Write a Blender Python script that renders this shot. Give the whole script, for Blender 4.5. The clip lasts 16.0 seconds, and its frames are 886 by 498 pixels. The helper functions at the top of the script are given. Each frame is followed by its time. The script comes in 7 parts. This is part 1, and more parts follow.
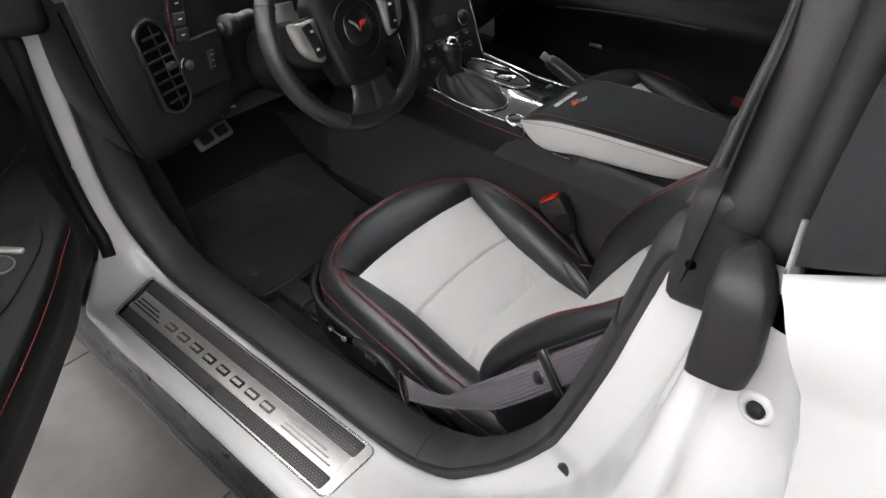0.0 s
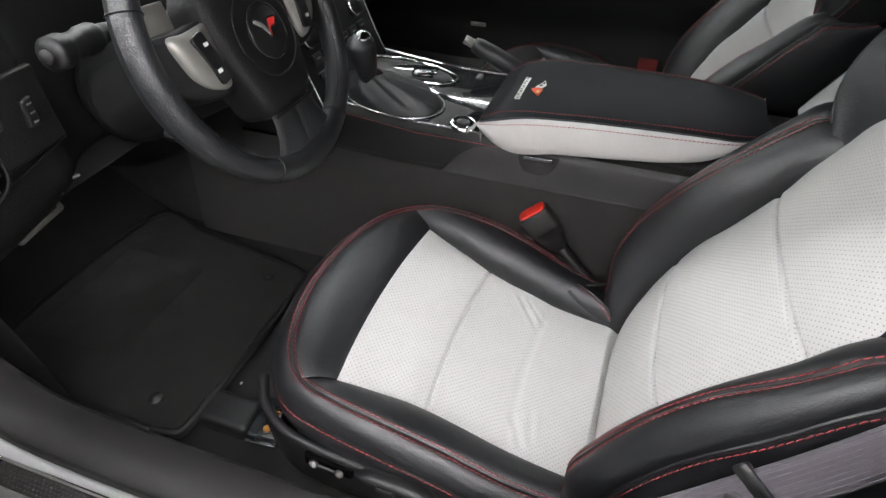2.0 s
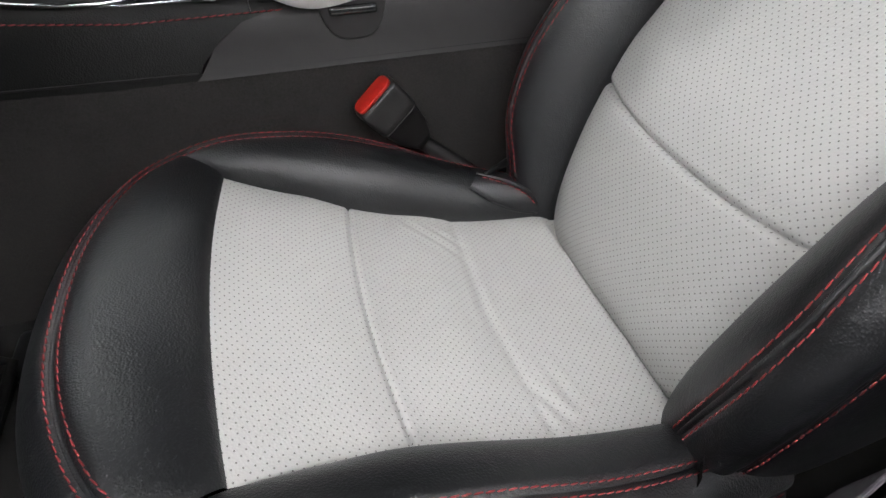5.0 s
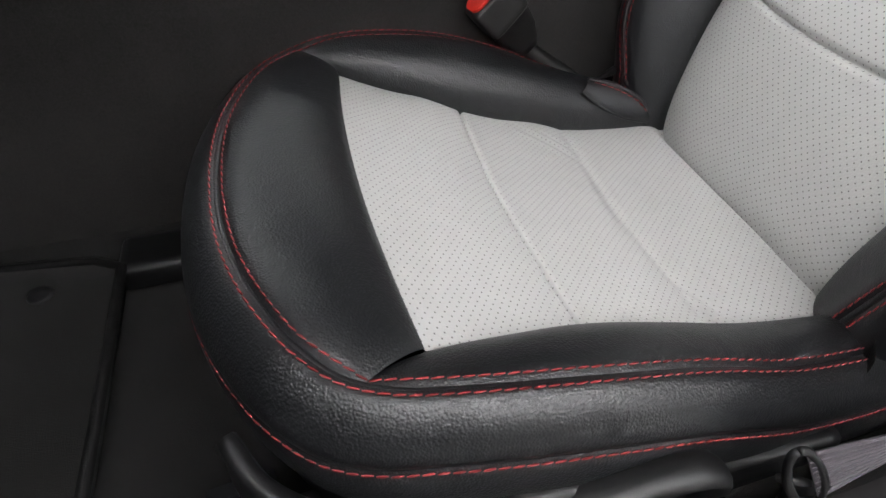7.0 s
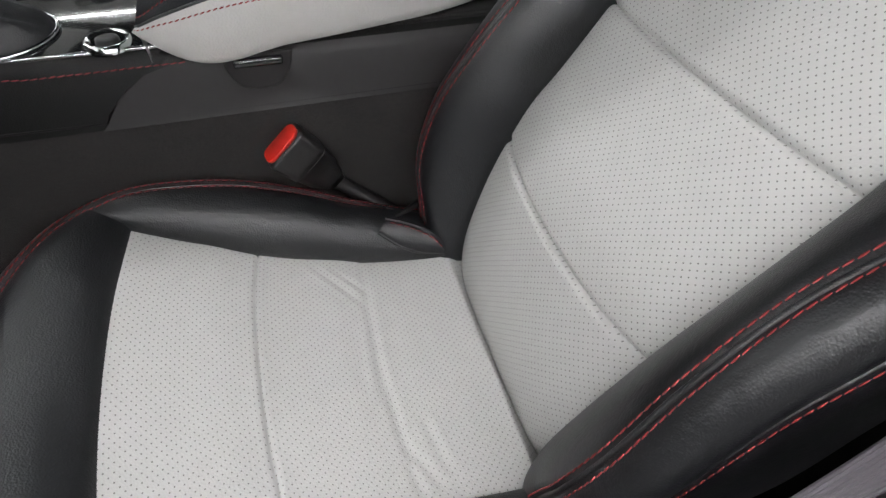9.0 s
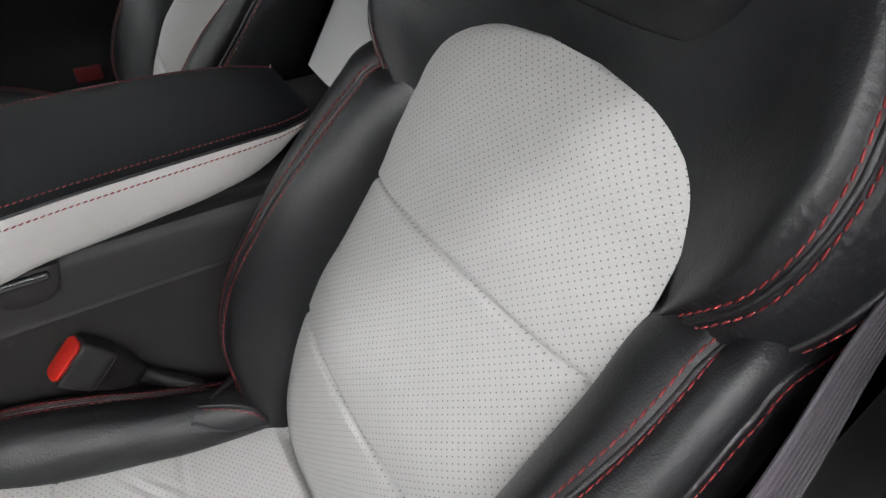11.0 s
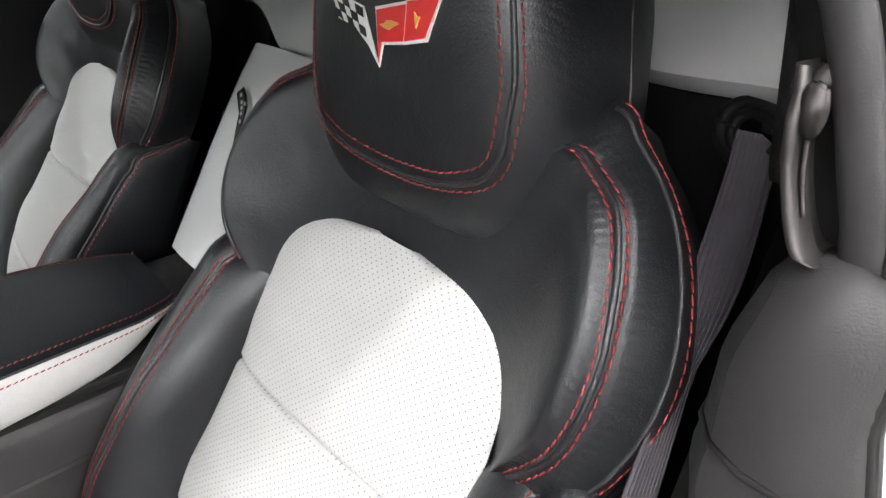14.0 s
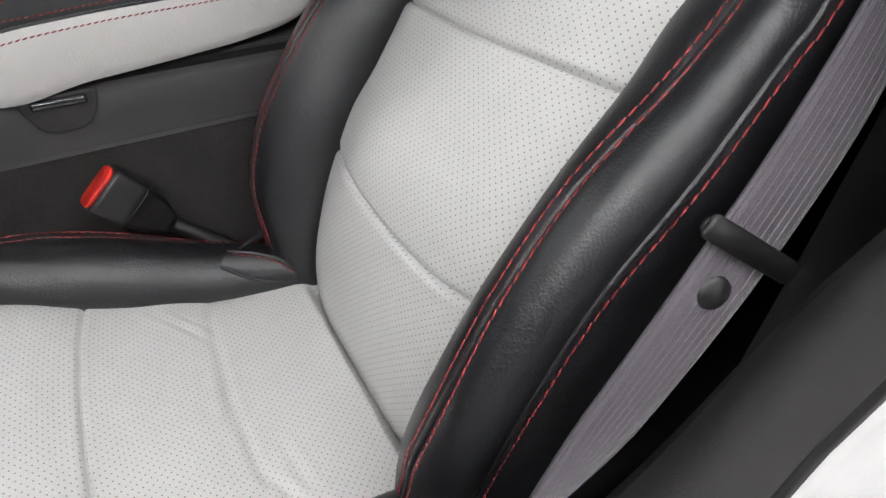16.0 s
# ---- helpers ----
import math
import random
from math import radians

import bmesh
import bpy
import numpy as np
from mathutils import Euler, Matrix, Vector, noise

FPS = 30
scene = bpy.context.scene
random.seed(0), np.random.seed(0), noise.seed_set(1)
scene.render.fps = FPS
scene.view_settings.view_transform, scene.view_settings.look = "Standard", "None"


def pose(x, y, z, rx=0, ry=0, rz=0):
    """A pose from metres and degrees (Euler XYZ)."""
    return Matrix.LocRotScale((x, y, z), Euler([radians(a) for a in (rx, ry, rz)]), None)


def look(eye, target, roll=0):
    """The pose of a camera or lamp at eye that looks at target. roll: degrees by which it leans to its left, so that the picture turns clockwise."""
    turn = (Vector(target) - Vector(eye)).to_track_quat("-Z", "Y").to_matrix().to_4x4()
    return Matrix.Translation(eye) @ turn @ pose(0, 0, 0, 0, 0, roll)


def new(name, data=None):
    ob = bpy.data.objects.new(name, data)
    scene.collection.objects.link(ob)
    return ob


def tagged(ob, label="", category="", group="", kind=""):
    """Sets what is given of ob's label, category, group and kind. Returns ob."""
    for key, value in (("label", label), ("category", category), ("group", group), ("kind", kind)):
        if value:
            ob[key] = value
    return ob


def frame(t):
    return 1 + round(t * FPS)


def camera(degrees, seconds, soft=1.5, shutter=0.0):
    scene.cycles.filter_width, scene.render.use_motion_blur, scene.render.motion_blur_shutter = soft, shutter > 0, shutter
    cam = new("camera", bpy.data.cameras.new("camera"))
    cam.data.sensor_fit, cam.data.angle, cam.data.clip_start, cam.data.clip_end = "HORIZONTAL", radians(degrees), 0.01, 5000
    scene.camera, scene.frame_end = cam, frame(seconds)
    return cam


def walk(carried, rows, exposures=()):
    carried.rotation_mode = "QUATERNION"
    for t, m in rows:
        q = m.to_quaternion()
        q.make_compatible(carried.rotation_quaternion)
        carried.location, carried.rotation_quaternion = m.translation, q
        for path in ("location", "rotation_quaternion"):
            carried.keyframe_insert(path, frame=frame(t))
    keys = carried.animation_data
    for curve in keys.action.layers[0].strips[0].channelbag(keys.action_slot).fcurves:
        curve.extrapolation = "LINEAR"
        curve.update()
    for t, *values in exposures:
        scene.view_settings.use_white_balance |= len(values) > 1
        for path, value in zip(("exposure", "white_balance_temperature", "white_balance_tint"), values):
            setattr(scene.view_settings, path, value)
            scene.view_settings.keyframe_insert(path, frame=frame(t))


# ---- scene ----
cam = camera(71.7, 16.0)
PATH = [
    (0, (-0.723, -0.261, 1.202), (0.417, 0.672, 0.002), 0.4),
    (0.5, (-0.762, -0.155, 1.167), (0.441, 0.701, -0.030), -0.3),
    (1, (-0.733, -0.065, 1.134), (0.546, 0.675, -0.060), -0.2),
    (1.5, (-0.647, 0.035, 1.112), (0.683, 0.668, -0.088), -0.0),
    (2, (-0.597, 0.090, 1.088), (0.780, 0.587, -0.123), -0.1),
    (2.5, (-0.554, 0.180, 0.994), (0.909, 0.443, -0.190), 0.1),
    (2.8, (-0.502, 0.197, 0.910), (0.978, 0.317, -0.276), 0.2),
    (3, (-0.476, 0.201, 0.863), (1.007, 0.233, -0.324), -0.3),
    (5.5, (-0.378, 0.364, 0.755), (1.030, -0.045, -0.453), -0.4),
    (6, (-0.395, 0.410, 0.723), (0.996, 0.002, -0.505), -0.4),
    (6.5, (-0.400, 0.443, 0.707), (0.956, 0.064, -0.568), -0.7),
    (7, (-0.376, 0.434, 0.723), (0.973, 0.082, -0.568), -0.8),
    (7.5, (-0.362, 0.393, 0.728), (0.987, 0.044, -0.564), -0.6),
    (8, (-0.357, 0.334, 0.737), (0.995, -0.028, -0.548), -0.5),
    (8.5, (-0.363, 0.294, 0.780), (0.988, -0.170, -0.473), 1.6),
    (9, (-0.344, 0.223, 0.886), (0.924, -0.179, -0.470), 1.8),
    (11.5, (-0.298, 0.111, 1.006), (0.916, -0.774, -0.158), 1.2),
    (12, (-0.282, 0.095, 1.053), (0.936, -0.892, -0.021), 1.6),
    (12.5, (-0.271, 0.075, 1.115), (0.941, -0.995, 0.116), 1.7),
    (13, (-0.290, 0.079, 1.132), (0.909, -1.052, 0.188), 1.9),
    (13.5, (-0.324, 0.091, 1.105), (0.868, -1.061, 0.176), 1.8),
    (14, (-0.349, 0.103, 1.051), (0.851, -1.052, 0.136), 1.9),
    (14.5, (-0.363, 0.129, 0.991), (0.827, -1.029, 0.068), 1.6),
    (15, (-0.376, 0.138, 0.938), (0.828, -0.972, -0.025), 1.4),
    (15.5, (-0.389, 0.159, 0.884), (0.844, -0.832, -0.168), 0.6),
    (16, (-0.413, 0.173, 0.808), (0.927, -0.535, -0.337), -1.2),
]
EXPOSURES = [(0, -0.47), (0.5, 0.0), (1, 0.05), (1.5, -0.02), (2.5, -0.11), (5.5, -0.46), (7, -0.46), (9, -0.54), (11.5, -0.46), (12.5, -0.24), (13, 0.04), (13.5, 0.42), (14, 0.54), (14.5, 0.42), (15.5, 0.04), (16, -0.28)]
walk(cam, [(t, look(e, g, r)) for t, e, g, r in PATH], EXPOSURES)


# ---- light: a showroom with rows of tube lamps under its ceiling, the two northern rows added as fill ----
EXPOSURE = 0.0
scene.view_settings.exposure = EXPOSURE
world = bpy.data.worlds.new("showroom_air")
scene.world = world
world.use_nodes = True
world.node_tree.nodes["Background"].inputs["Color"].default_value = (0.8, 0.85, 0.9, 1)
world.node_tree.nodes["Background"].inputs["Strength"].default_value = 0.05


# ---- materials ----
def material(name, base, rough=0.5, metal=0.0, spec=0.5, coat=0.0, vary=0.12, scale=30.0, bump=0.0, bump_scale=400.0, cells=False, sheen=0.0, stain=0.0, creases=0.0):
    """Principled surface with two scales of variation and a fine relief."""
    mt = bpy.data.materials.new(name)
    mt.use_nodes = True
    nt = mt.node_tree
    p = nt.nodes["Principled BSDF"]
    p.inputs["Roughness"].default_value = rough
    p.inputs["Metallic"].default_value = metal
    p.inputs["Specular IOR Level"].default_value = spec
    p.inputs["Coat Weight"].default_value = coat
    p.inputs["Coat Roughness"].default_value = 0.03
    p.inputs["Sheen Weight"].default_value = sheen
    co = nt.nodes.new("ShaderNodeTexCoord")
    big = nt.nodes.new("ShaderNodeTexNoise")
    big.inputs["Scale"].default_value = scale * 0.2
    big.inputs["Detail"].default_value = 4
    fine = nt.nodes.new("ShaderNodeTexNoise")
    fine.inputs["Scale"].default_value = scale * 4
    fine.inputs["Detail"].default_value = 3
    nt.links.new(co.outputs["Object"], big.inputs["Vector"])
    nt.links.new(co.outputs["Object"], fine.inputs["Vector"])
    add = nt.nodes.new("ShaderNodeMath")
    add.operation = "ADD"
    nt.links.new(big.outputs["Fac"], add.inputs[0])
    nt.links.new(fine.outputs["Fac"], add.inputs[1])
    ramp = nt.nodes.new("ShaderNodeMapRange")
    ramp.inputs["From Min"].default_value = 0.6
    ramp.inputs["From Max"].default_value = 1.4
    ramp.inputs["To Min"].default_value = 1 - vary
    ramp.inputs["To Max"].default_value = 1 + vary
    nt.links.new(add.outputs[0], ramp.inputs["Value"])
    mul = nt.nodes.new("ShaderNodeVectorMath")
    mul.operation = "SCALE"
    mul.inputs[0].default_value = base
    nt.links.new(ramp.outputs["Result"], mul.inputs["Scale"])
    nt.links.new(mul.outputs["Vector"], p.inputs["Base Color"])
    rr = nt.nodes.new("ShaderNodeMapRange")
    rr.inputs["From Min"].default_value = 0.3
    rr.inputs["From Max"].default_value = 0.7
    rr.inputs["To Min"].default_value = max(0.02, rough * (1 - 0.8 * vary))
    rr.inputs["To Max"].default_value = min(1, rough * (1 + 0.8 * vary))
    nt.links.new(big.outputs["Fac"], rr.inputs["Value"])
    nt.links.new(rr.outputs["Result"], p.inputs["Roughness"])
    if bump:
        if cells:
            tex = nt.nodes.new("ShaderNodeTexVoronoi")
            tex.feature = "F1"
            tex.inputs["Scale"].default_value = bump_scale
            src = tex.outputs["Distance"]
            warp = nt.nodes.new("ShaderNodeTexNoise")
            warp.inputs["Scale"].default_value = bump_scale * 0.6
            mixv = nt.nodes.new("ShaderNodeVectorMath")
            mixv.operation = "MULTIPLY_ADD"
            mixv.inputs[1].default_value = (0.0007, 0.0007, 0.0007)
            nt.links.new(co.outputs["Object"], warp.inputs["Vector"])
            nt.links.new(warp.outputs["Color"], mixv.inputs[0])
            nt.links.new(co.outputs["Object"], mixv.inputs[2])
            nt.links.new(mixv.outputs["Vector"], tex.inputs["Vector"])
            lim = nt.nodes.new("ShaderNodeMath")
            lim.operation = "MINIMUM"
            lim.inputs[1].default_value = 0.75
            nt.links.new(src, lim.inputs[0])
            src = lim.outputs[0]
        else:
            tex = nt.nodes.new("ShaderNodeTexNoise")
            tex.inputs["Scale"].default_value = bump_scale
            tex.inputs["Detail"].default_value = 3
            nt.links.new(co.outputs["Object"], tex.inputs["Vector"])
            src = tex.outputs["Fac"]
        bp = nt.nodes.new("ShaderNodeBump")
        bp.inputs["Strength"].default_value = bump
        bp.inputs["Distance"].default_value = 0.001
        bp.invert = cells
        nt.links.new(src, bp.inputs["Height"])
        nt.links.new(bp.outputs["Normal"], p.inputs["Normal"])
        if creases:
            fold = nt.nodes.new("ShaderNodeTexNoise")
            fold.inputs["Scale"].default_value = 34.0
            fold.inputs["Detail"].default_value = 4
            fold.inputs["Roughness"].default_value = 0.62
            fold.inputs["Distortion"].default_value = 1.2
            nt.links.new(co.outputs["Object"], fold.inputs["Vector"])
            b2 = nt.nodes.new("ShaderNodeBump")
            b2.inputs["Strength"].default_value = creases
            b2.inputs["Distance"].default_value = 0.004
            nt.links.new(fold.outputs["Fac"], b2.inputs["Height"])
            nt.links.new(b2.outputs["Normal"], bp.inputs["Normal"])
    return mt


def perforated(name, base, pitch=0.0072, hole=0.112):
    """White leather with a staggered grid of small holes, laid out in metres of the panel's own map."""
    mt = material(name, base, 0.45, vary=0.04, scale=14, bump=0.25, bump_scale=500, cells=True)
    nt = mt.node_tree
    p = nt.nodes["Principled BSDF"]
    uv = nt.nodes.new("ShaderNodeUVMap")
    sep = nt.nodes.new("ShaderNodeSeparateXYZ")
    nt.links.new(uv.outputs["UV"], sep.inputs["Vector"])

    def m(op, a, b=None):
        n = nt.nodes.new("ShaderNodeMath")
        n.operation = op
        for i, v in enumerate((a, b)):
            if v is None:
                continue
            if isinstance(v, (int, float)):
                n.inputs[i].default_value = v
            else:
                nt.links.new(v, n.inputs[i])
        return n.outputs[0]

    def dots(shift):
        x = m("SUBTRACT", m("FRACT", m("ADD", m("DIVIDE", sep.outputs["X"], pitch), shift)), 0.5)
        y = m("SUBTRACT", m("FRACT", m("ADD", m("DIVIDE", sep.outputs["Y"], pitch * 1.0), shift)), 0.5)
        return m("SQRT", m("ADD", m("MULTIPLY", x, x), m("MULTIPLY", y, y)))
    d = m("MINIMUM", dots(0.0), dots(0.5))
    inside = nt.nodes.new("ShaderNodeMapRange")
    inside.inputs["From Min"].default_value = hole * 0.6
    inside.inputs["From Max"].default_value = hole
    inside.inputs["To Min"].default_value = 0.0
    inside.inputs["To Max"].default_value = 1.0
    nt.links.new(d, inside.inputs["Value"])
    mix = nt.nodes.new("ShaderNodeMix")
    mix.data_type = "RGBA"
    mix.inputs["A"].default_value = (0.165, 0.158, 0.153, 1)
    nt.links.new(inside.outputs["Result"], mix.inputs["Factor"])
    old = p.inputs["Base Color"].links[0].from_socket
    nt.links.new(old, mix.inputs["B"])
    nt.links.new(mix.outputs["Result"], p.inputs["Base Color"])
    return mt


black_leather = material("black_leather", (0.0085, 0.0090, 0.0102), 0.41, spec=0.62, vary=0.22, scale=12, bump=0.34, bump_scale=600, cells=True, creases=0.18)
fine_leather = material("fine_black_leather", (0.0080, 0.0084, 0.0098), 0.41, spec=0.50, vary=0.2, scale=12, bump=0.20, bump_scale=640, cells=True, creases=0.16)
lid_leather = material("smooth_black_leather", (0.0036, 0.0042, 0.0060), 0.52, spec=0.12, vary=0.18, scale=12, bump=0.22, bump_scale=520, cells=True)
white_leather = material("white_leather", (0.52, 0.513, 0.498), 0.45, vary=0.04, scale=14, bump=0.25, bump_scale=420, cells=True)
white_perforated = perforated("white_perforated_leather", (0.47, 0.468, 0.457))
red_thread = material("red_thread", (0.27, 0.026, 0.028), 0.7, vary=0.3, scale=200)
black_vinyl = material("black_vinyl_trim", (0.0068, 0.0066, 0.0068), 0.52, spec=0.26, vary=0.18, scale=15, bump=0.3, bump_scale=600, cells=True)
grey_panel = material("charcoal_grained_plastic", (0.0235, 0.0220, 0.0225), 0.55, spec=0.35, vary=0.1, scale=15, bump=0.2, bump_scale=900)
black_plastic = material("black_plastic", (0.0075, 0.0075, 0.008), 0.42, spec=0.4, vary=0.2, scale=20, bump=0.12, bump_scale=900)
gloss_black = material("gloss_black_lacquer", (0.012, 0.013, 0.014), 0.08, coat=1.0, vary=0.1, scale=8)
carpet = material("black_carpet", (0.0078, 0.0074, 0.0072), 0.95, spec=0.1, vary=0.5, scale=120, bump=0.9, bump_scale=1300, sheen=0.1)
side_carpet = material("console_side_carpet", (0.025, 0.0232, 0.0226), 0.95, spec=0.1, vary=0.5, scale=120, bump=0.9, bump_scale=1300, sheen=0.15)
mat_carpet = material("black_mat_carpet", (0.0062, 0.0060, 0.0056), 0.95, spec=0.1, vary=0.45, scale=90, bump=0.9, bump_scale=1100, sheen=0.1)
white_paint = material("white_car_paint", (0.51, 0.51, 0.506), 0.25, coat=1.0, vary=0.015, scale=3)
chrome = material("chrome", (0.75, 0.77, 0.78), 0.08, metal=1.0, vary=0.05, scale=10)
steel = material("brushed_steel", (0.74, 0.72, 0.70), 0.52, metal=1.0, vary=0.1, scale=40, bump=0.1, bump_scale=1500)
letter_steel = material("polished_letter_steel", (0.42, 0.41, 0.40), 0.25, metal=1.0, vary=0.05, scale=40)
satin_silver = material("satin_silver_plastic", (0.25, 0.243, 0.225), 0.4, metal=0.6, vary=0.06, scale=20)
worn_metal = material("worn_grey_steel", (0.034, 0.030, 0.030), 0.42, metal=0.35, vary=0.35, scale=60, bump=0.1, bump_scale=900, stain=0.2)
grey_rubber = material("weathered_grey_rubber", (0.020, 0.0185, 0.0185), 0.6, spec=0.35, vary=0.3, scale=25, bump=0.2, bump_scale=500)
# Rubber studs lighter than their strip, to paint highlights on the hatch.
stud_highlight = material("highlight_grey_rubber_stud", (0.070, 0.064, 0.064), 0.45, vary=0.3, scale=60)
skirt_weave = material("black_weave_skirt", (0.010, 0.010, 0.0105), 0.33, spec=0.35, vary=0.3, scale=80, bump=0.5, bump_scale=420, cells=True)
pin_grey = material("satin_grey_pin", (0.085, 0.08, 0.078), 0.32, metal=0.3, vary=0.15, scale=60)
buckle_grey = material("dark_grey_buckle_plastic", (0.0165, 0.0155, 0.0155), 0.40, spec=0.45, vary=0.15, scale=30, bump=0.12, bump_scale=900)
rubber = material("black_rubber", (0.0085, 0.008, 0.008), 0.6, spec=0.3, vary=0.2, scale=25, bump=0.15, bump_scale=700)
red_plastic = material("red_release_plastic", (0.62, 0.025, 0.015), 0.4, vary=0.06, scale=40)
belt_web = material("dark_grey_belt_webbing", (0.047, 0.040, 0.049), 0.65, vary=0.2, scale=60, bump=0.4, bump_scale=1200, sheen=0.12)
fabric_top = material("black_canvas", (0.012, 0.012, 0.013), 0.9, spec=0.2, vary=0.25, scale=40, bump=0.4, bump_scale=1500)
tile_mat = material("grey_floor_tile", (0.095, 0.089, 0.085), 0.25, vary=0.16, scale=5, bump=0.03, bump_scale=200)
joint_mat = material("dark_floor_joint", (0.12, 0.11, 0.10), 0.8, vary=0.2, scale=30)
wall_mat = material("white_wall_paint", (0.8, 0.8, 0.79), 0.7, vary=0.05, scale=3)
orange_thread = material("orange_red_thread", (0.6, 0.07, 0.02), 0.6, vary=0.15, scale=200)
white_thread = material("white_thread", (0.75, 0.75, 0.73), 0.6, vary=0.06, scale=200)
gold_thread = material("gold_thread", (0.6, 0.36, 0.08), 0.5, vary=0.15, scale=200)
dull_red = material("dull_red_plastic", (0.10, 0.006, 0.006), 0.5, vary=0.1, scale=60)
emblem_red = material("bright_red_enamel", (0.55, 0.02, 0.02), 0.4, vary=0.08, scale=100)
# Enamel of the badges; also paints the hollows' shade on the door panel.
emblem_and_hollow_black = material("black_enamel_and_hollow_shade", (0.008, 0.008, 0.008), 0.35, vary=0.1, scale=100)
lamp_mat = bpy.data.materials.new("lit_tube")
lamp_mat.use_nodes = True
lamp_mat.node_tree.nodes["Principled BSDF"].inputs["Emission Color"].default_value = (0.995, 0.985, 1.0, 1)
lamp_mat.node_tree.nodes["Principled BSDF"].inputs["Emission Strength"].default_value = 122.0


# ---- building helpers ----
def thing(name, label, category, group="", kind="", at=(0, 0, 0)):
    ob = new(name)
    ob.location = at
    ob.empty_display_size = 0.05
    return tagged(ob, label, category, group, kind)


def part(name, me, mat, parent, label="", smooth=True, kind=""):
    if isinstance(me, bmesh.types.BMesh):
        bm, me = me, bpy.data.meshes.new(name)
        bm.to_mesh(me)
        bm.free()
    me.materials.append(mat)
    if smooth:
        me.shade_smooth()
    ob = new(name, me)
    if parent is not None:
        ob.parent = parent
        up, top = parent, parent
        while up is not None:
            top, up = up, up.parent
        ob.matrix_parent_inverse = Matrix.Translation(-Vector(top.location))
        if parent is not top:
            ob.matrix_parent_inverse = Matrix.Identity(4)
    return tagged(ob, label, kind=kind)


def crv(pts, n):
    """Smooth curve through the points, n samples of even length."""
    p = np.array(pts, float)
    q = np.vstack([2 * p[0] - p[1], p, 2 * p[-1] - p[-2]])
    out = []
    for i in range(1, len(q) - 2):
        for t in np.linspace(0, 1, 24, endpoint=False):
            a, b, c, d = q[i - 1], q[i], q[i + 1], q[i + 2]
            out.append(0.5 * (2 * b + (c - a) * t + (2 * a - 5 * b + 4 * c - d) * t * t + (3 * b - a - 3 * c + d) * t ** 3))
    out.append(q[-2])
    out = np.array(out)
    s = np.concatenate([[0], np.cumsum(np.linalg.norm(np.diff(out, axis=0), axis=1))])
    u = np.linspace(0, s[-1], n)
    return np.stack([np.interp(u, s, out[:, k]) for k in range(3)], 1)


def grid_mesh(name, P, uv=None, wrap=False, caps=False):
    """Mesh of a grid of places P[i, j]; wrap closes it along i."""
    n, m = P.shape[:2]
    verts = P.reshape(-1, 3).tolist()
    faces = []
    for i in range(n if wrap else n - 1):
        k = (i + 1) % n
        for j in range(m - 1):
            faces.append((i * m + j, k * m + j, k * m + j + 1, i * m + j + 1))
    if caps and wrap:
        faces.append(tuple(i * m for i in range(n))[::-1])
        faces.append(tuple(i * m + m - 1 for i in range(n)))
    me = bpy.data.meshes.new(name)
    me.from_pydata(verts, [], faces)
    if uv is not None:
        lay = me.uv_layers.new(name="UVMap")
        flat = uv.reshape(-1, 2)
        idx = np.zeros(len(me.loops), int)
        me.loops.foreach_get("vertex_index", idx)
        lay.data.foreach_set("uv", flat[idx].ravel())
    me.update()
    return me


def normals(P, hint):
    du = np.gradient(P, axis=0)
    dv = np.gradient(P, axis=1)
    n = np.cross(du, dv)
    n /= np.linalg.norm(n, axis=2, keepdims=True) + 1e-12
    sgn = np.sign((n * np.array(hint, float)).sum(2, keepdims=True))
    sgn[sgn == 0] = 1
    return n * sgn


def patch(A, B, nu, bulge, hint, power=0.5):
    """Padded panel between the edges A and B: P[u, v]. bulge: height, or an array along the edges."""
    u = np.linspace(0, 1, nu)[:, None, None]
    P = (1 - u) * A[None] + u * B[None]
    n = normals(P, hint)
    w = np.clip(1 - (2 * u - 1) ** 2, 0, 1) ** power
    return P + w * np.asarray(bulge, float).reshape(1, -1, 1) * n


def on_patch(P, u):
    """The line at u across a panel."""
    x = u * (len(P) - 1)
    i = min(int(x), len(P) - 2)
    return P[i] * (1 - (x - i)) + P[i + 1] * (x - i)


def tube_mesh(name, pts, r, n=8, caps=True, flat=1.0, up=(0, 0, 1)):
    pts = np.array(pts, float)
    t = np.gradient(pts, axis=0)
    t /= np.linalg.norm(t, axis=1, keepdims=True) + 1e-12
    P = np.zeros((n, len(pts), 3))
    r = np.broadcast_to(np.asarray(r, float), (len(pts),))
    ref = np.array(up, float)
    for j in range(len(pts)):
        a = np.cross(t[j], ref)
        if np.linalg.norm(a) < 1e-4:
            a = np.cross(t[j], (1.0, 0.1, 0))
        a /= np.linalg.norm(a)
        b = np.cross(a, t[j])
        for i in range(n):
            k = 2 * math.pi * i / n
            P[i, j] = pts[j] + r[j] * (math.cos(k) * a + flat * math.sin(k) * b)
    return grid_mesh(name, P, wrap=True, caps=caps)


